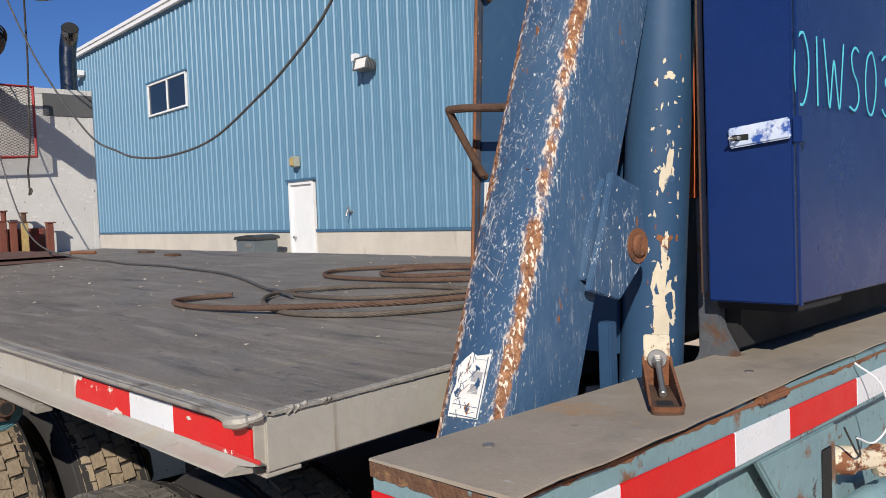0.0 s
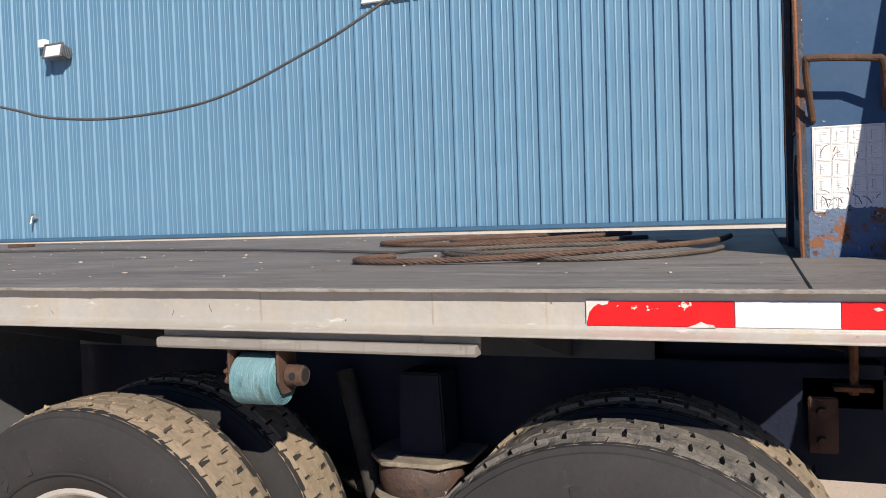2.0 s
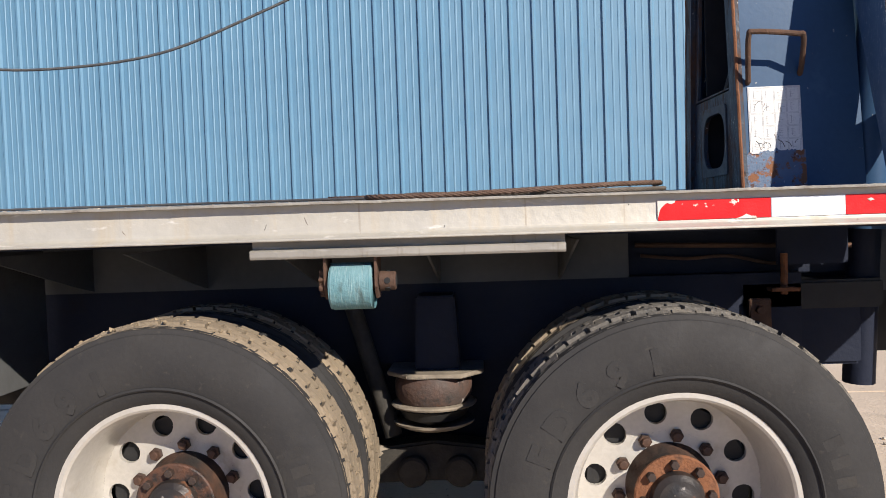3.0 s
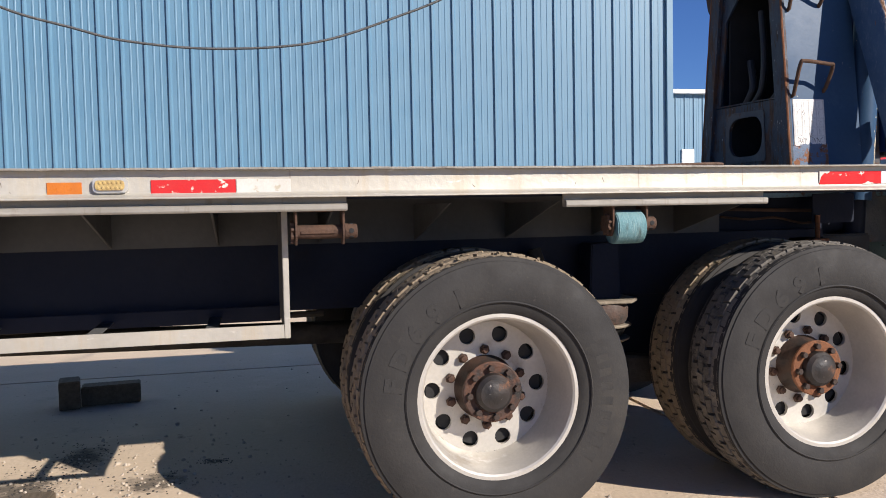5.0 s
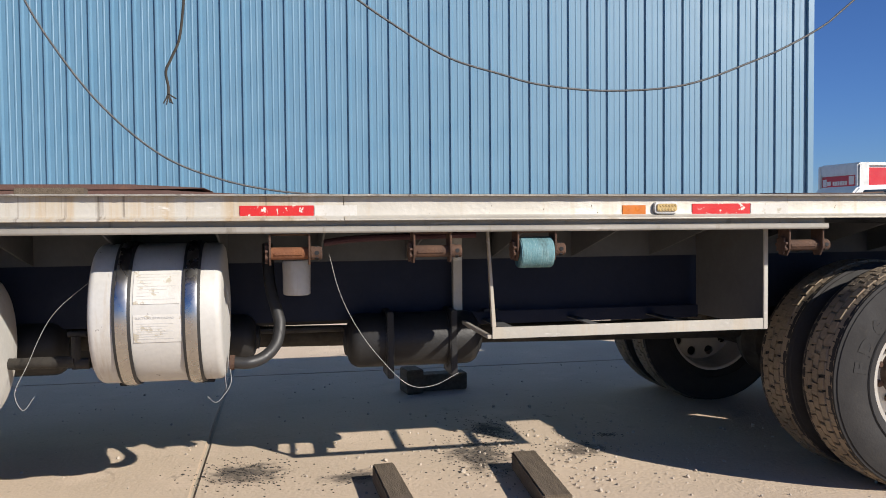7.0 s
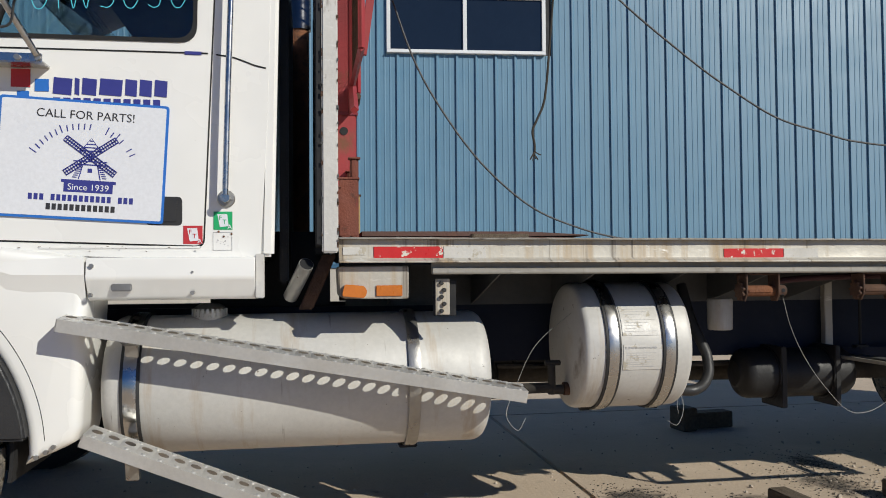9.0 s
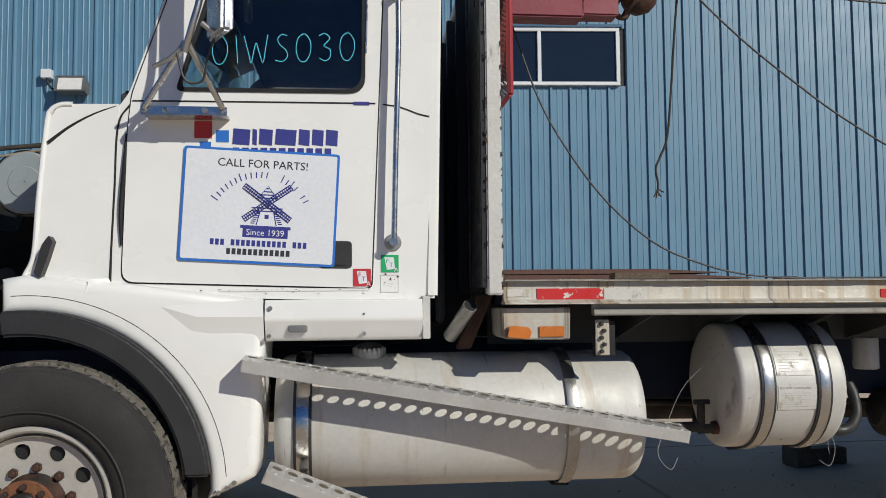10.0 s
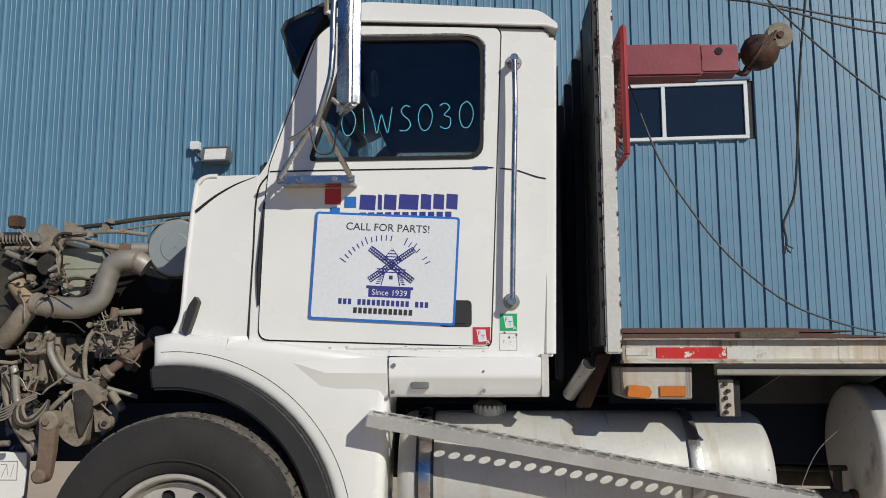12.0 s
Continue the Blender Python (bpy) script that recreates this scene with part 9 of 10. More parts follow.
# black bar stands in for the shadow under the cabinet
part("bottom_shade", box(0.22, 0.285, 1.03, 1.95, 1.312, 1.416, 0.004), M["gap"], cabn)
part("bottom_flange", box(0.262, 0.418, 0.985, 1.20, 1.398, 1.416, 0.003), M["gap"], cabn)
part("red_bracket", box(0.26, 0.30, 1.9, 1.94, 1.3115, 1.36, 0.004), M["black"], cabn)

# rear platform of the truck
rp = bmesh.new()
cols = []
for k in range(61):
    y = -0.008 + 2.40 * k / 60
    wav = 0.008 * max(0, noise.noise(Vector((y * 2.6, 0.3, 0)))) + 0.004 * noise.noise(Vector((y * 9, 1, 0)))
    ex = 0.516 + 0.006 * math.exp(-((y - 0.22) / 0.12) ** 2) - 0.03 * min(max(0, y - 0.05), 1.0)
    cols.append([rp.verts.new(p) for p in ((0.270, y, 1.2965), (0.272, y, 1.3000), (ex - 0.013, y, 1.304 + wav), (ex, y, 1.3025 + wav), (ex, y, 1.2995 + wav), (0.46, y, 1.2975))])
for p, q in zip(cols, cols[1:]):
    for k in range(6):
        rp.faces.new((p[k], p[(k + 1) % 6], q[(k + 1) % 6], q[k]))
rp.faces.new(cols[0][::-1])
rp.faces.new(cols[-1])
plat = part("rear_platform", rp, M["platform"], truck, "worn tan rear platform sheet curling off its frame", 50)
part("platform_frame", box(0.262, 0.495, 0.006, 2.39, 1.19, 1.2945, 0.006), M["ltblue"], plat, "chipped light blue steel frame")
band_b = bmesh.new()
edge = [[band_b.verts.new((0.272 + 0.0076 * k, -0.0075 - 0.0016 * abs(noise.noise(Vector((k * 0.9, z * 300, 1)))), z + (0.004 * noise.noise(Vector((k * 0.6, 4, 0))) if z < 1.28 else 0))) for z in (1.2765, 1.2795, 1.285, 1.291, 1.2962)] for k in range(31)]
for p, q in zip(edge, edge[1:]):
    for k in range(4):
        band_b.faces.new((p[k], q[k], q[k + 1], p[k + 1]))
part("rust_edge", band_b, M["edge_rust"], plat, "scaling rust below the sheet's edge")
part("frame_side", box(0.272, 0.50, -0.005, 0.006, 1.165, 1.2955, 0.003), M["ltblue"], plat)
for y0, y1, mt in ((0.03, 0.213, "white_tape"), (0.215, 0.517, "red_tape"), (0.519, 0.712, "white_tape"), (0.714, 1.014, "red_tape"), (1.016, 1.21, "white_tape"), (1.212, 1.51, "red_tape")):
    part("reflective_tape", box(0.495, 0.499, y0, y1, 1.204, 1.257, 0.001), M[mt], plat)
part("reflective_tape", box(0.274, 0.498, -0.009, -0.005, 1.180, 1.259, 0.001), M["red_tape"], plat)
tl = part("tail_lamp", prism(rounded([(0.349, 1.212), (0.457, 1.212), (0.457, 1.244), (0.437, 1.252), (0.362, 1.252), (0.349, 1.246)], 0.006), "y", -0.036, -0.009, 0.006), M["red_lens"], truck, "red side marker lamp")
part("seam_clip", box(0.470, 0.506, 0.60, 0.70, 1.283, 1.297, 0.003), M["rust"], plat)
part("bumper_plate", box(0.38, 0.45, 0.55, 2.0, 0.75, 1.189, 0.004), M["ltblue"], plat, "light blue bumper plate with a pin")
part("gusset_plate", prism([(0.61, 1.189), (0.93, 1.189), (0.93, 0.88), (0.89, 0.88)], "x", 0.475, 0.49, 0.004), M["ltblue"], plat)
part("slot", box(0.487, 0.492, 0.86, 0.905, 1.03, 1.15, 0.006), M["gap"], plat)
pin = rod((0.45, 0.97, 1.10), (0.50, 1.0, 1.10), 0.028, 16, None, None, 0.006)
rod((0.495, 0.99, 1.10), (0.53, 1.06, 1.10), 0.020, 12, None, pin)
rod((0.525, 1.04, 1.12), (0.53, 1.06, 1.07), 0.022, 12, None, pin, 0.004)
part("hitch_pin", pin, M["cream_rust"], plat, "paint-caked hitch pin")
part("bracket_arm", tube(spline([(0.47, 0.95, 0.98), (0.50, 1.1, 1.0), (0.49, 1.3, 0.97)]), 0.03, 12), M["ltblue"], plat)
part("loose_wire", tube(spline([(0.50, 1.0, 1.29), (0.54, 1.02, 1.25), (0.54, 1.06, 1.17), (0.52, 1.04, 1.13), (0.51, 0.98, 1.15)]), 0.002, 6), M["sign"], plat)
part("loose_wire", tube(spline([(0.505, 0.93, 1.18), (0.52, 0.95, 1.13), (0.515, 0.98, 1.12), (0.505, 0.99, 1.15)]), 0.002, 6), M["plastic"], plat)
part("platform_strut", box(0.10, 0.30, 0.10, 0.16, 1.06, 1.16, 0.004), M["black"], plat)
for x, y in ((0.36, 0.12), (0.49, 0.10), (0.41, 0.75)):
    part("screw_head", rod((x, y, 1.300), (x, y, 1.305), 0.008, 10), M["steel"], plat)

# rusty tie-down latch standing on the platform
latch = thing("tie_down_latch", (0.42, 0.47, 1.31), "rusted tie-down hook with a steel bolt on the platform", "latch")
LM = Matrix.Translation((0.4125, 0.437, 1.312)) @ Matrix.Rotation(radians(36), 4, "Z")
TRAY = rounded([(-0.024, -0.125), (0.024, -0.125), (0.022, 0.066), (-0.022, 0.066)], [0.014, 0.014, 0.003, 0.003])
b = prism(TRAY, "z", 0.0, 0.006, 0.0015)
b.transform(LM)
part("base_plate", b, M["rust_dark"], latch)
lip = bmesh.new()
loop = [lip.verts.new((x, y, 0.006)) for x, y in TRAY]
rim_ = [lip.verts.new((x * 1.08, y + (0.004 if y > 0 else -0.002), 0.014 + 0.034 * max(0, (y + 0.03) / 0.096) ** 1.5)) for x, y in TRAY]
inn = [lip.verts.new((x * 0.90, y * 0.965, 0.013 + 0.034 * max(0, (y + 0.03) / 0.096) ** 1.5)) for x, y in TRAY]
low = [lip.verts.new((x * 0.86, y * 0.95, 0.0062)) for x, y in TRAY]
for ra, rb in ((loop, rim_), (rim_, inn), (inn, low)):
    for k in range(len(TRAY)):
        lip.faces.new((ra[k], ra[(k + 1) % len(TRAY)], rb[(k + 1) % len(TRAY)], rb[k]))
lip.transform(LM)
part("tray_lip", lip, M["rust"], latch, "", 40)
b = prism(rounded([(-0.022, 0.0), (0.022, 0.0), (0.021, 0.090), (-0.021, 0.090)], [0, 0, 0.004, 0.004]), "y", 0.064, 0.070, 0.0015)
b.transform(LM)
part("upright", b, M["cream_rust"], latch)
for s in (-1, 1):
    b = prism([(-0.01, 0.006), (0.066, 0.006), (0.066, 0.055), (0.045, 0.040)], "x", s * 0.0225 - 0.002, s * 0.0225 + 0.002, 0.001)
    b.transform(LM)
    part("cheek", b, M["rust"], latch)
b = rod((0, 0.0635, 0.050), (0, 0.059, 0.050), 0.016, 20, None, None, 0.001)
b.transform(LM)
part("washer", b, M["steel"], latch)
b = rod((0, 0.059, 0.050), (0, 0.046, 0.046), 0.009, 6, None, None, 0.001)
rod((0, 0.052, 0.049), (0.001, -0.022, 0.016), 0.0050, 12, None, b, 0.001)
rod((0.001, -0.018, 0.018), (0.001, -0.034, 0.011), 0.0062, 12, None, b, 0.001)
b.transform(LM)
part("bolt", b, M["steel"], latch)
b = prism(rounded([(-0.012, -0.085), (0.012, -0.085), (0.012, -0.055), (-0.012, -0.055)], 0.004), "z", 0.006, 0.0075, 0.0005)
b.transform(LM)
part("tray_slot", b, M["gap"], latch)

# flaked rust along the top of the platform's frame
scab = bmesh.new()
rows = []
for k in range(160):
    y = 0.002 + 1.9 * k / 159
    h = 0.003 + 0.010 * max(0, noise.noise(Vector((y * 7, 2, 0)))) + 0.006 * noise.noise(Vector((y * 40, 5, 0)))
    rows.append([scab.verts.new(p) for p in ((0.494, y, 1.2895), (0.4965, y, 1.2885), (0.4965, y, 1.2885 - max(h, 0.002)), (0.4945, y, 1.2875 - max(h, 0.002)))])
for p, q in zip(rows, rows[1:]):
    for k in range(3):
        scab.faces.new((p[k], p[k + 1], q[k + 1], q[k]))
part("rust_scab", scab, M["rust"], plat, "flaking rust along the frame edge", 40)

# the rear end stands a little further back
for rear_thing, dx, dy, dz in ((crane, 0.12, 0, 0), (cabn, 0.147, -0.123, 0), (plat, 0.115, 0, 0), (tl, 0.115, 0, 0), (latch, 0.091, 0.055, -0.010)):
    rear_thing.location += Vector((dx, dy, dz))


# ---- red jib behind the headboard ----
jib = thing("jib_crane", (-6.44, 1.25, 1.33), "red steel jib post with mesh guards and a maroon arm", "jib crane")
part("post", box(-6.555, -6.42, 1.18, 1.33, 1.33, 2.86, 0.006), M["red_paint"], jib, "red square post")
part("post_collar", box(-6.56, -6.412, 1.172, 1.338, 2.04, 2.06, 0.003), M["maroon"], jib)
part("pin_hole", rod((-6.487, 1.176, 1.955), (-6.487, 1.182, 1.955), 0.022, 16), M["gap"], jib)
part("arm", box(-6.50, -5.86, 1.18, 1.33, 2.84, 3.03, 0.01), M["maroon"], jib, "maroon box arm")
part("arm_end", box(-5.88, -5.655, 1.19, 1.32, 2.86, 3.025, 0.008), M["maroon"], jib)
part("arm_hole", rod((-5.765, 1.186, 2.983), (-5.765, 1.192, 2.983), 0.022, 18), M["gap"], jib)
part("arm_hole", rod((-5.765, 1.318, 2.983), (-5.765, 1.324, 2.983), 0.022, 18), M["gap"], jib)
part("brace", prism([(-6.325, 2.96), (-6.28, 2.96), (-6.365, 2.36), (-6.41, 2.36)], "y", 1.14, 1.165, 0.003), M["red_paint"], jib)


def guard(y0, y1, z0, z1, z2, z3, x, name="mesh_guard"):
    """An expanded-metal panel between y0 and y1; its lower edge runs from z0 to z1, its upper from z2 to z3."""
    f = bmesh.new()
    tube([(x, y0, z0), (x, y1, z1), (x, y1, z3), (x, y0, z2), (x, y0, z0)], 0.016, 4, f)
    g = part(name, f, M["red_paint"], jib, "red framed expanded-metal guard", 20)
    mesh_b = bmesh.new()
    n = 11
    ny = int((y1 - y0) / 0.045)
    nz = 26

    def P(u, v):
        return (x, y0 + (y1 - y0) * u, (z0 + (z1 - z0) * u) * (1 - v) + (z2 + (z3 - z2) * u) * v)

    for i in range(ny):
        for j in range(nz):
            u0, u1, um = i / ny, (i + 1) / ny, (i + 0.5) / ny
            v0, v1, vm = j / nz, (j + 1) / nz, (j + 0.5) / nz
            for p, q in (((um, v0), (u0, vm)), ((um, v0), (u1, vm)), ((u0, vm), (um, v1)), ((u1, vm), (um, v1))):
                tube([P(*p), P(*q)], 0.002, 3, mesh_b)
    tagged(part("expanded_metal", mesh_b, M["rust_dark"], g), kind="stuff")


guard(1.34, 1.82, 2.20, 2.22, 2.82, 2.82, -6.40)
guard(0.42, 1.17, 2.20, 2.20, 2.82, 2.82, -6.44)
part("guard_brace", tube([(-6.44, 1.19, 2.20), (-6.45, 0.83, 2.0)], 0.022, 4), M["red_paint"], jib)
part("guard_gusset", prism([(1.19, 2.18), (0.85, 2.0), (1.18, 2.045)], "x", -6.462, -6.452, 0.002), M["red_paint"], jib)
part("guard_peg", rod((-6.42, 1.17, 2.10), (-6.42, 1.06, 2.12), 0.018, 12), M["rust_dark"], jib)
# socket of angle irons round the foot
for y, x0, x1, z0, z1, mt in ((0.70, -6.560, -6.530, 1.42, 1.60, "red_rust"), (0.74, -6.530, -6.440, 1.37, 1.645, "red_rust"), (1.00, -6.510, -6.458, 1.36, 1.65, "red_rust"), (1.10, -6.482, -6.424, 1.35, 1.64, "red_rust"),
                              (1.50, -6.470, -6.418, 1.35, 1.665, "red_rust"), (1.58, -6.450, -6.402, 1.35, 1.655, "red_rust"), (1.66, -6.412, -6.372, 1.35, 1.65, "marker"), (1.88, -6.47, -6.41, 1.35, 1.64, "red_rust")):
    ang = part("socket_angle", prism([(x0, y), (x1, y), (x1, y + 0.05), (x1 - 0.010, y + 0.05), (x1 - 0.010, y + 0.010), (x0, y + 0.010)], "z", z0, z1, 0.002), M[mt], jib, "chipped yellow edge plate" if mt == "marker" else "")
    part("angle_cap", box(x0 - 0.008, x1 + 0.008, y - 0.006, y + 0.07, z1, z1 + 0.010, 0.002), M["red_rust"] if mt != "marker" else M["rust_dark"], ang)
part("socket_back", box(-6.556, -6.542, 0.72, 1.9, 1.33, 1.60, 0.003), M["red_rust"], jib)
part("socket_base", risen(box(-6.54, -6.41, 0.72, 1.9, 1.3045, 1.322, 0.003)), M["rust_dark"], jib)
for y, z in ((0.88, 1.76), (1.15, 1.73), (1.54, 1.75), (1.70, 1.73)):
    part("socket_pin", rod((-6.45, y, 1.36), (-6.45, y, z), 0.022, 12, None, None, 0.004), M["red_rust"] if y < 1.6 else M["rust_dark"], jib)
    part("pin_cap", box(-6.48, -6.42, y - 0.03, y + 0.03, z, z + 0.01, 0.002), M["red_rust"], jib)

ball = thing("hook_ball", (-5.50, 1.25, 2.94), "rusty steel ball and hook wrapped with rope at the jib", "crane hook")
hb_ = lathe([(-0.10, 0.02), (-0.085, 0.065), (-0.04, 0.10), (0.01, 0.107), (0.05, 0.095), (0.09, 0.05), (0.10, 0.02)], (0, 0, 0), 32)
hb_.transform(Matrix.Translation((-5.515, 1.25, 2.995)) @ Matrix.Rotation(radians(55), 4, "Y") @ Matrix.Rotation(radians(90), 4, "X") @ Matrix.Rotation(radians(20), 4, "Z"))
part("ball", hb_, M["hub_rust"], ball)
for k in range(4):
    part("rope_wrap", tube([(-5.515 + 0.109 * math.cos(a) * 0.55 + 0.02 * k - 0.03, 1.25 + 0.109 * math.sin(a), 2.995 + 0.109 * math.cos(a) * 0.83 + 0.015 * k - 0.02) for a in [math.tau * q / 32 for q in range(33)]], 0.007, 6), M["cable_rust"], ball)
sh = lathe([(-0.02, 0.02), (-0.02, 0.07), (-0.012, 0.078), (0.0, 0.070), (0.012, 0.078), (0.02, 0.07), (0.02, 0.02)], (-5.40, 1.25, 3.09), 32)
part("sheave", sh, M["dust_metal"], ball)
part("sheave_axle", rod((-5.40, 1.22, 3.09), (-5.40, 1.28, 3.09), 0.02, 14), M["rust_dark"], ball)
part("hook", tube(spline([(-5.57, 1.25, 2.96), (-5.62, 1.25, 2.98), (-5.655, 1.25, 2.94), (-5.645, 1.25, 2.88), (-5.60, 1.25, 2.87), (-5.575, 1.25, 2.91)]), [0.016] * 41, 12), M["rust_dark"], ball)
part("ball_groove", tube([(-5.515 + 0.106 * math.cos(a) * 0.8, 1.25 + 0.106 * math.sin(a), 3.01 + 0.106 * math.cos(a) * 0.45) for a in [math.tau * k / 32 for k in range(33)]], 0.004, 6), M["gap"], ball)

# ---- ropes ----
def cable(name, pts, r, mat, label, n=10, laid=False):
    line = spline(pts, n)
    b = rope(line, r, 0.06, 5) if laid else tube(line, r, 8)
    return solo(name, b, mat, label, "cable", "", "", 60)


cable("slack_cable", [(x, 1.34, z) for x, z in ((-5.75, 3.72), (-5.28, 3.2), (-4.865, 2.80), (-4.433, 2.465), (-4.18, 2.295), (-3.87, 2.12), (-3.57, 2.035), (-3.33, 1.98), (-2.93, 1.955), (-2.45, 2.0), (-2.0, 2.155), (-1.77, 2.255), (-1.55, 2.375), (-1.42, 2.475), (-0.9, 2.9), (-0.25, 3.4))], 0.0062, M["cable"], "grey wire rope sagging over the deck", 8)
cable("taut_cable", [(-6.6, 1.38, 3.46), (-5.6, 1.4, 3.385), (-4.72, 1.4, 3.15), (-3.6, 1.38, 3.05), (-2.0, 1.34, 3.15), (-0.2, 1.3, 3.35)], 0.0068, M["cable"], "grey wire rope stretched over the deck", 8)
cable("taut_cable", [(-6.6, 1.45, 3.52), (-5.5, 1.45, 3.39), (-4.72, 1.45, 3.24), (-3.6, 1.43, 3.12), (-2.0, 1.38, 3.2), (-0.2, 1.33, 3.4)], 0.0068, M["cable"], "grey wire rope stretched over the deck", 8)
fray = thing("frayed_rope", (-5.36, 1.42, 1.87), "dark rope hanging down with a frayed end", "rope")
part("rope", tube(spline([(-5.17, 1.40, 3.42), (-5.21, 1.41, 3.12), (-5.235, 1.419, 2.87), (-5.265, 1.419, 2.52), (-5.298, 1.419, 2.215), (-5.345, 1.419, 2.09), (-5.374, 1.419, 2.02), (-5.363, 1.419, 1.94), (-5.363, 1.419, 1.90)]), 0.0072, 8), M["dust_black"], fray)
for k, (dx, dz) in enumerate(((-0.02, -0.05), (-0.008, -0.055), (0.006, -0.045), (0.03, -0.025), (0.016, -0.05))):
    part("strand", tube(spline([(-5.364, 1.42, 1.905), (-5.364 + dx * 0.5, 1.42 + 0.004 * k, 1.905 + dz * 0.5), (-5.364 + dx * 1.3, 1.42, 1.905 + dz * 1.1)], 3), 0.004, 5), M["dust_black"], fray)
cable("draped_cable", [(-6.42, 1.34, 3.30), (-6.32, 1.38, 3.08), (-6.225, 1.4, 2.83), (-6.08, 1.4, 2.42), (-5.92, 1.4, 2.13), (-5.69, 1.4, 1.825), (-5.40, 1.4, 1.575), (-5.10, 1.42, 1.45)] + [(x, y, level(x, y) + h) for x, y, h in ((-4.80, 1.50, 0.03), (-4.5, 1.54, 0.009), (-4.26, 1.53, 0.009), (-3.82, 1.46, 0.009), (-3.3, 1.46, 0.009), (-2.95, 1.41, 0.009), (-2.59, 1.36, 0.009), (-2.3, 1.30, 0.009), (-1.95, 1.19, 0.009), (-1.72, 1.10, 0.009), (-1.5, 1.02, 0.009), (-1.33, 0.95, 0.020), (-1.15, 0.90, 0.012))], 0.0058, M["cable"], "grey wire rope draped from the jib onto the deck", 8)
COIL = "rusty wire rope lying in loose coils on the deck"


def laid_on_deck(pts):
    """Heights in pts count from the deck's top."""
    return [(x, y, level(x, y) + z) for x, y, z in pts]


cable("coiled_cable", laid_on_deck([(-1.42, 0.83, 0.012), (-1.47, 0.76, 0.012), (-1.49, 0.68, 0.012), (-1.44, 0.62, 0.012), (-1.28, 0.595, 0.012), (-1.05, 0.62, 0.016), (-0.82, 0.69, 0.024), (-0.64, 0.78, 0.030), (-0.50, 0.91, 0.032), (-0.42, 1.08, 0.032), (-0.39, 1.34, 0.028)]), 0.0092, M["cable_rust"], COIL, 12, True)
cable("coiled_cable", laid_on_deck([(-0.52, 1.34, 0.010), (-0.75, 1.31, 0.010), (-1.0, 1.28, 0.010), (-1.15, 1.21, 0.010), (-1.25, 1.08, 0.012), (-1.28, 0.95, 0.014), (-1.24, 0.86, 0.012), (-1.08, 0.75, 0.010), (-0.82, 0.67, 0.010), (-0.60, 0.74, 0.010), (-0.46, 0.90, 0.010), (-0.41, 1.05, 0.010)]), 0.0080, M["cable_brown"], "grey brown wire rope coiled on the deck", 10, True)
cable("coiled_cable", laid_on_deck([(-1.32, 1.0, 0.010), (-1.2, 0.95, 0.010), (-1.0, 0.95, 0.010), (-0.85, 1.01, 0.010), (-0.72, 1.16, 0.010), (-0.6, 1.40, 0.010)]), 0.0070, M["cable_brown"], "thin grey wire rope lying across the coils", 10, True)
cable("coiled_cable", laid_on_deck([(-0.70, 1.64, 0.012), (-1.0, 1.46, 0.012), (-1.25, 1.39, 0.012), (-1.5, 1.375, 0.012), (-1.66, 1.41, 0.012), (-1.77, 1.50, 0.012), (-1.78, 1.63, 0.012), (-1.62, 1.80, 0.012), (-1.40, 1.93, 0.012), (-1.12, 1.98, 0.012), (-0.9, 1.89, 0.018), (-0.78, 1.74, 0.024), (-0.95, 1.62, 0.022), (-1.2, 1.52, 0.014), (-1.42, 1.53, 0.012), (-1.50, 1.62, 0.012), (-1.42, 1.78, 0.012), (-1.2, 1.88, 0.012)]), 0.0088, M["cable_rust"], COIL, 10, True)
solo("deck_litter", rod((-5.95, 1.9, level(-5.95, 1.9) + 0.011), (-5.55, 1.95, level(-5.55, 1.95) + 0.011), 0.012, 8), M["rust"], "short rusty rod lying on the deck", "steel scrap")

# ---- loose things on the deck ----
pl = thing("steel_plate", (-5.8, 1.4, 1.33), "stack of rusty steel plates lying on the deck", "plate")
for k, (x1, z, mt) in enumerate(((-4.98, 1.353, "plate_brown"), (-5.16, 1.384, "plate_brown"))):
    part("sheet", prism([(-6.40, z), (x1 - 0.35, z), (x1, z + 0.004), (x1, z + 0.008), (x1 - 0.35, z + 0.026), (-6.40, z + 0.026)], "y", 1.05 + 0.02 * k, 1.68 - 0.05 * k, 0.001), M[mt], pl)
solo("timber_block", box(-5.9, -5.62, 0.62, 0.70, 1.342, 1.376, 0.004), M["wood"], "short weathered timber offcut on the deck", "timber")
solo("steel_offcut", box(-4.35, -4.20, 1.96, 2.02, 1.3705, 1.388, 0.003), M["rust_dark"], "small rusty steel offcut on the deck", "steel scrap")
solo("steel_offcut", box(-5.1, -4.9, 2.1, 2.15, 1.3765, 1.394, 0.003), M["rust_dark"], "small rusty steel offcut on the deck", "steel scrap")
deb = bmesh.new()
rnd = random.Random(8)
for k in range(260):
    x, y = -6.3 + 6.0 * rnd.random() ** 1.0, rnd.uniform(0.1, 2.38)
    if x > -0.5 and y > 0.6:
        continue
    s = rnd.uniform(0.0007, 0.0032) * (1.8 if k % 12 == 0 else 1)
    b = box(-s * rnd.uniform(1, 3), s * rnd.uniform(1, 3), -s, s, 0, s * 0.8, 0, deb, Matrix.Translation((x, y, 1.3042)) @ Matrix.Rotation(rnd.uniform(0, 3), 4, "Z"))
solo("deck_debris", risen(deb), M["gravel"], "pale chips and grit scattered on the deck", "debris", kind="stuff")

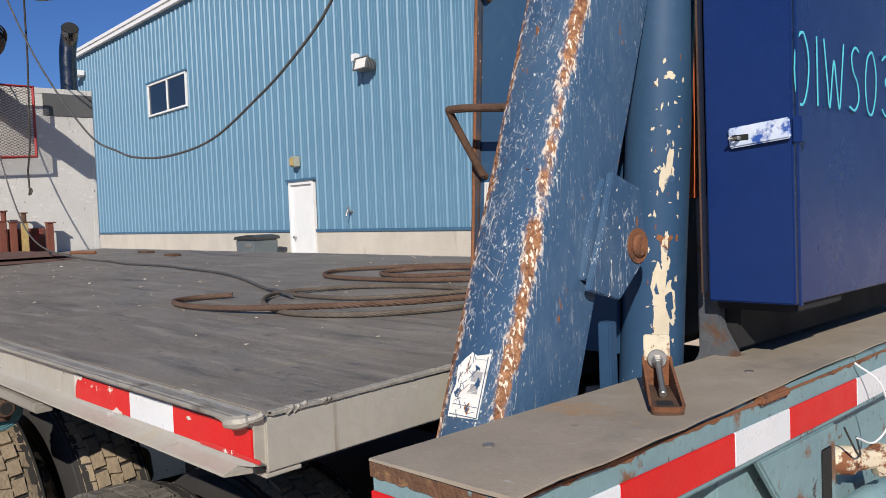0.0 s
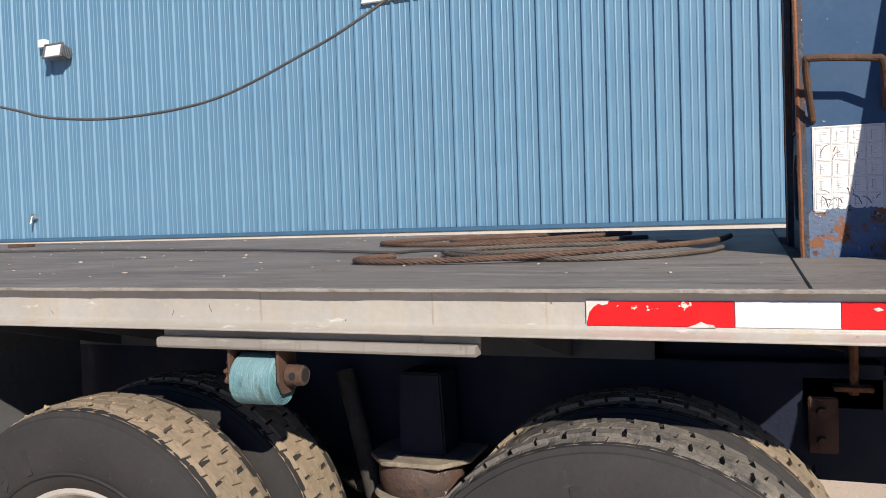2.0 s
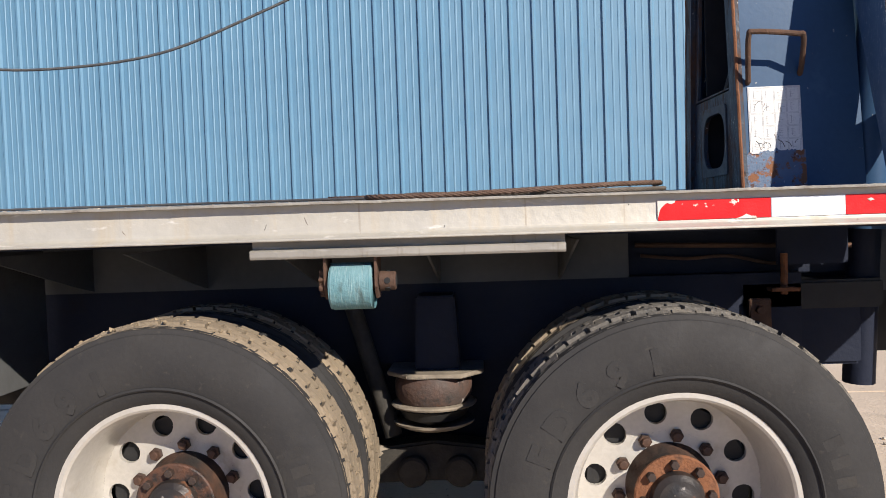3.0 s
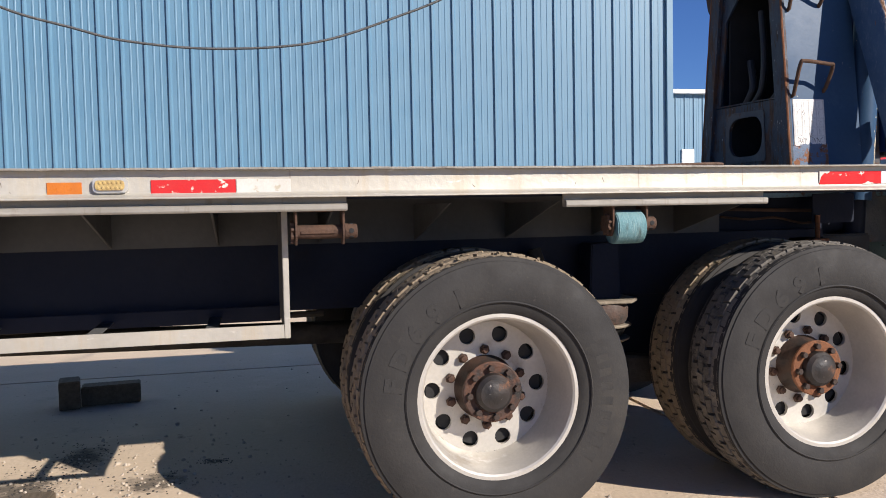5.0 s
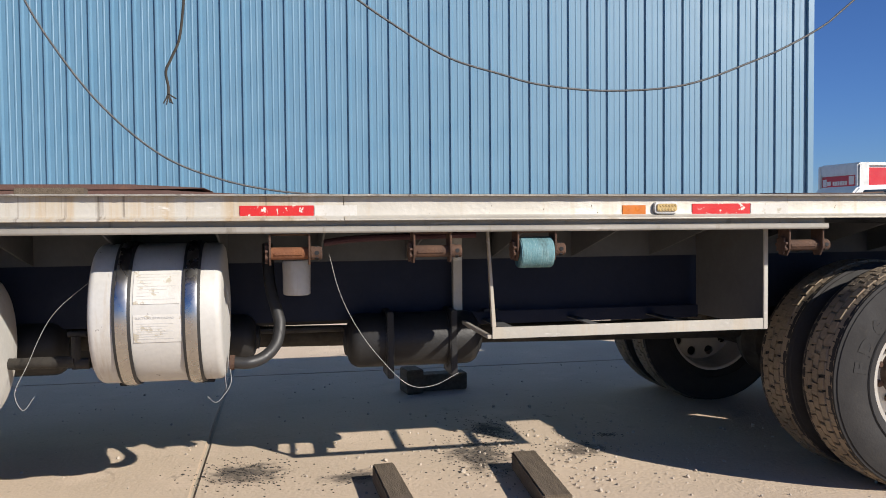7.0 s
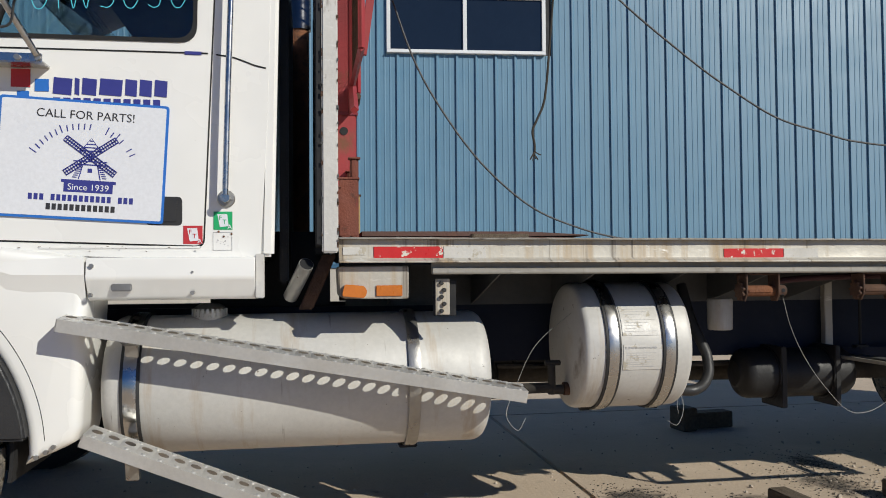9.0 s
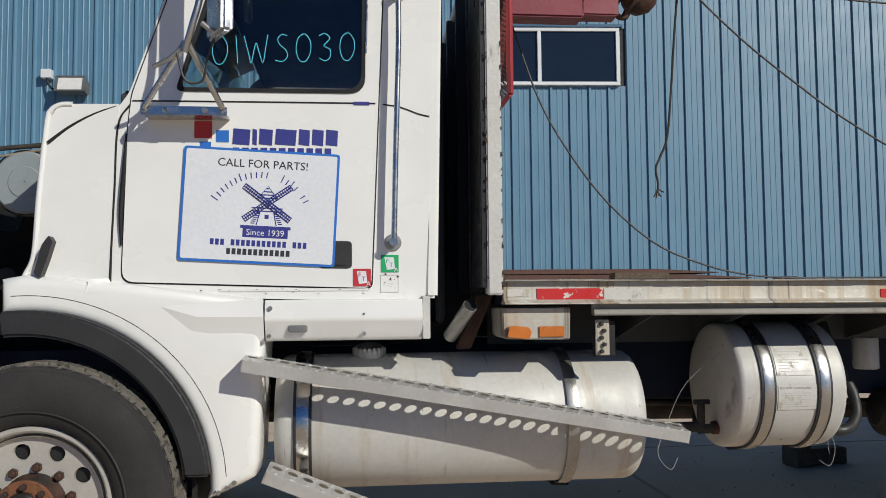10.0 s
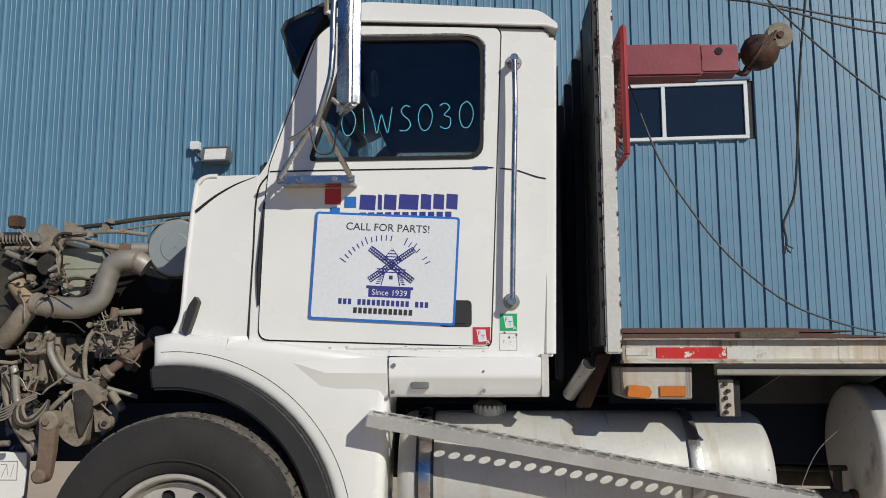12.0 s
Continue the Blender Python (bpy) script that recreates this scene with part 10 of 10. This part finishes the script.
# ---- on the yard ----
def timber(x, y, lx, ly, lz, turn, label):
    b = box(-lx / 2, lx / 2, -ly / 2, ly / 2, 0, lz, 0.006)
    jitter(b, 0.003, 9)
    b.transform(Matrix.Translation((x, y, 0.001)) @ Matrix.Rotation(radians(turn), 4, "Z"))
    return solo("timber_block", b, M["wood"], label, "timber", "timbers on the yard")


timber(-4.33, 0.36, 0.10, 0.55, 0.09, 2, "short grey timber lying on the concrete")
timber(-3.665, 0.36, 0.12, 0.66, 0.09, -4, "dark timber lying on the concrete")
timber(-3.67, 2.66, 0.34, 0.13, 0.12, 6, "dark timber baulk under the truck")
timber(-3.90, 2.60, 0.12, 0.18, 0.17, 10, "upright dark timber block under the truck")
st = bmesh.new()
rnd = random.Random(21)
for k in range(1300):
    if k < 600:
        x, y = rnd.gauss(-3.45, 0.45), rnd.gauss(0.85, 0.45)
    else:
        x, y = rnd.uniform(-8, 1), rnd.uniform(-0.9, 3.4)
    s = abs(rnd.gauss(0.0, 0.0042)) + 0.0015
    m = Matrix.Translation((x, y, s * 0.35)) @ Euler((rnd.uniform(0, 3), rnd.uniform(0, 3), rnd.uniform(0, 3))).to_matrix().to_4x4()
    b = bmesh.new()
    bmesh.ops.create_icosphere(b, subdivisions=0 + 1, radius=s)
    for v in b.verts:
        v.co *= rnd.uniform(0.7, 1.2)
    merge(st, b, m)
solo("loose_gravel", st, M["gravel"], "pale gravel and grit strewn over the concrete", "gravel", kind="stuff")
oil = bmesh.new()
rnd = random.Random(5)
for cx, cy, rx, ry, nn in OIL:
    for k in range(nn * 9):
        x, y, r = rnd.gauss(cx, rx * 0.7), rnd.gauss(cy, ry * 0.7), rnd.uniform(0.0015, 0.0055) * (1.8 if k % 11 == 0 else 1)
        poly = [(x + r * math.cos(math.tau * q / 7) * rnd.uniform(0.6, 1.3), y + r * math.sin(math.tau * q / 7) * rnd.uniform(0.6, 1.3)) for q in range(7)]
        prism(poly, "z", 0.0004, 0.0022 + 0.000004 * (k % 300), 0, oil)
solo("oily_dirt", oil, M["oil"], "dark oily dirt spilled on the concrete", "dirt", kind="stuff")
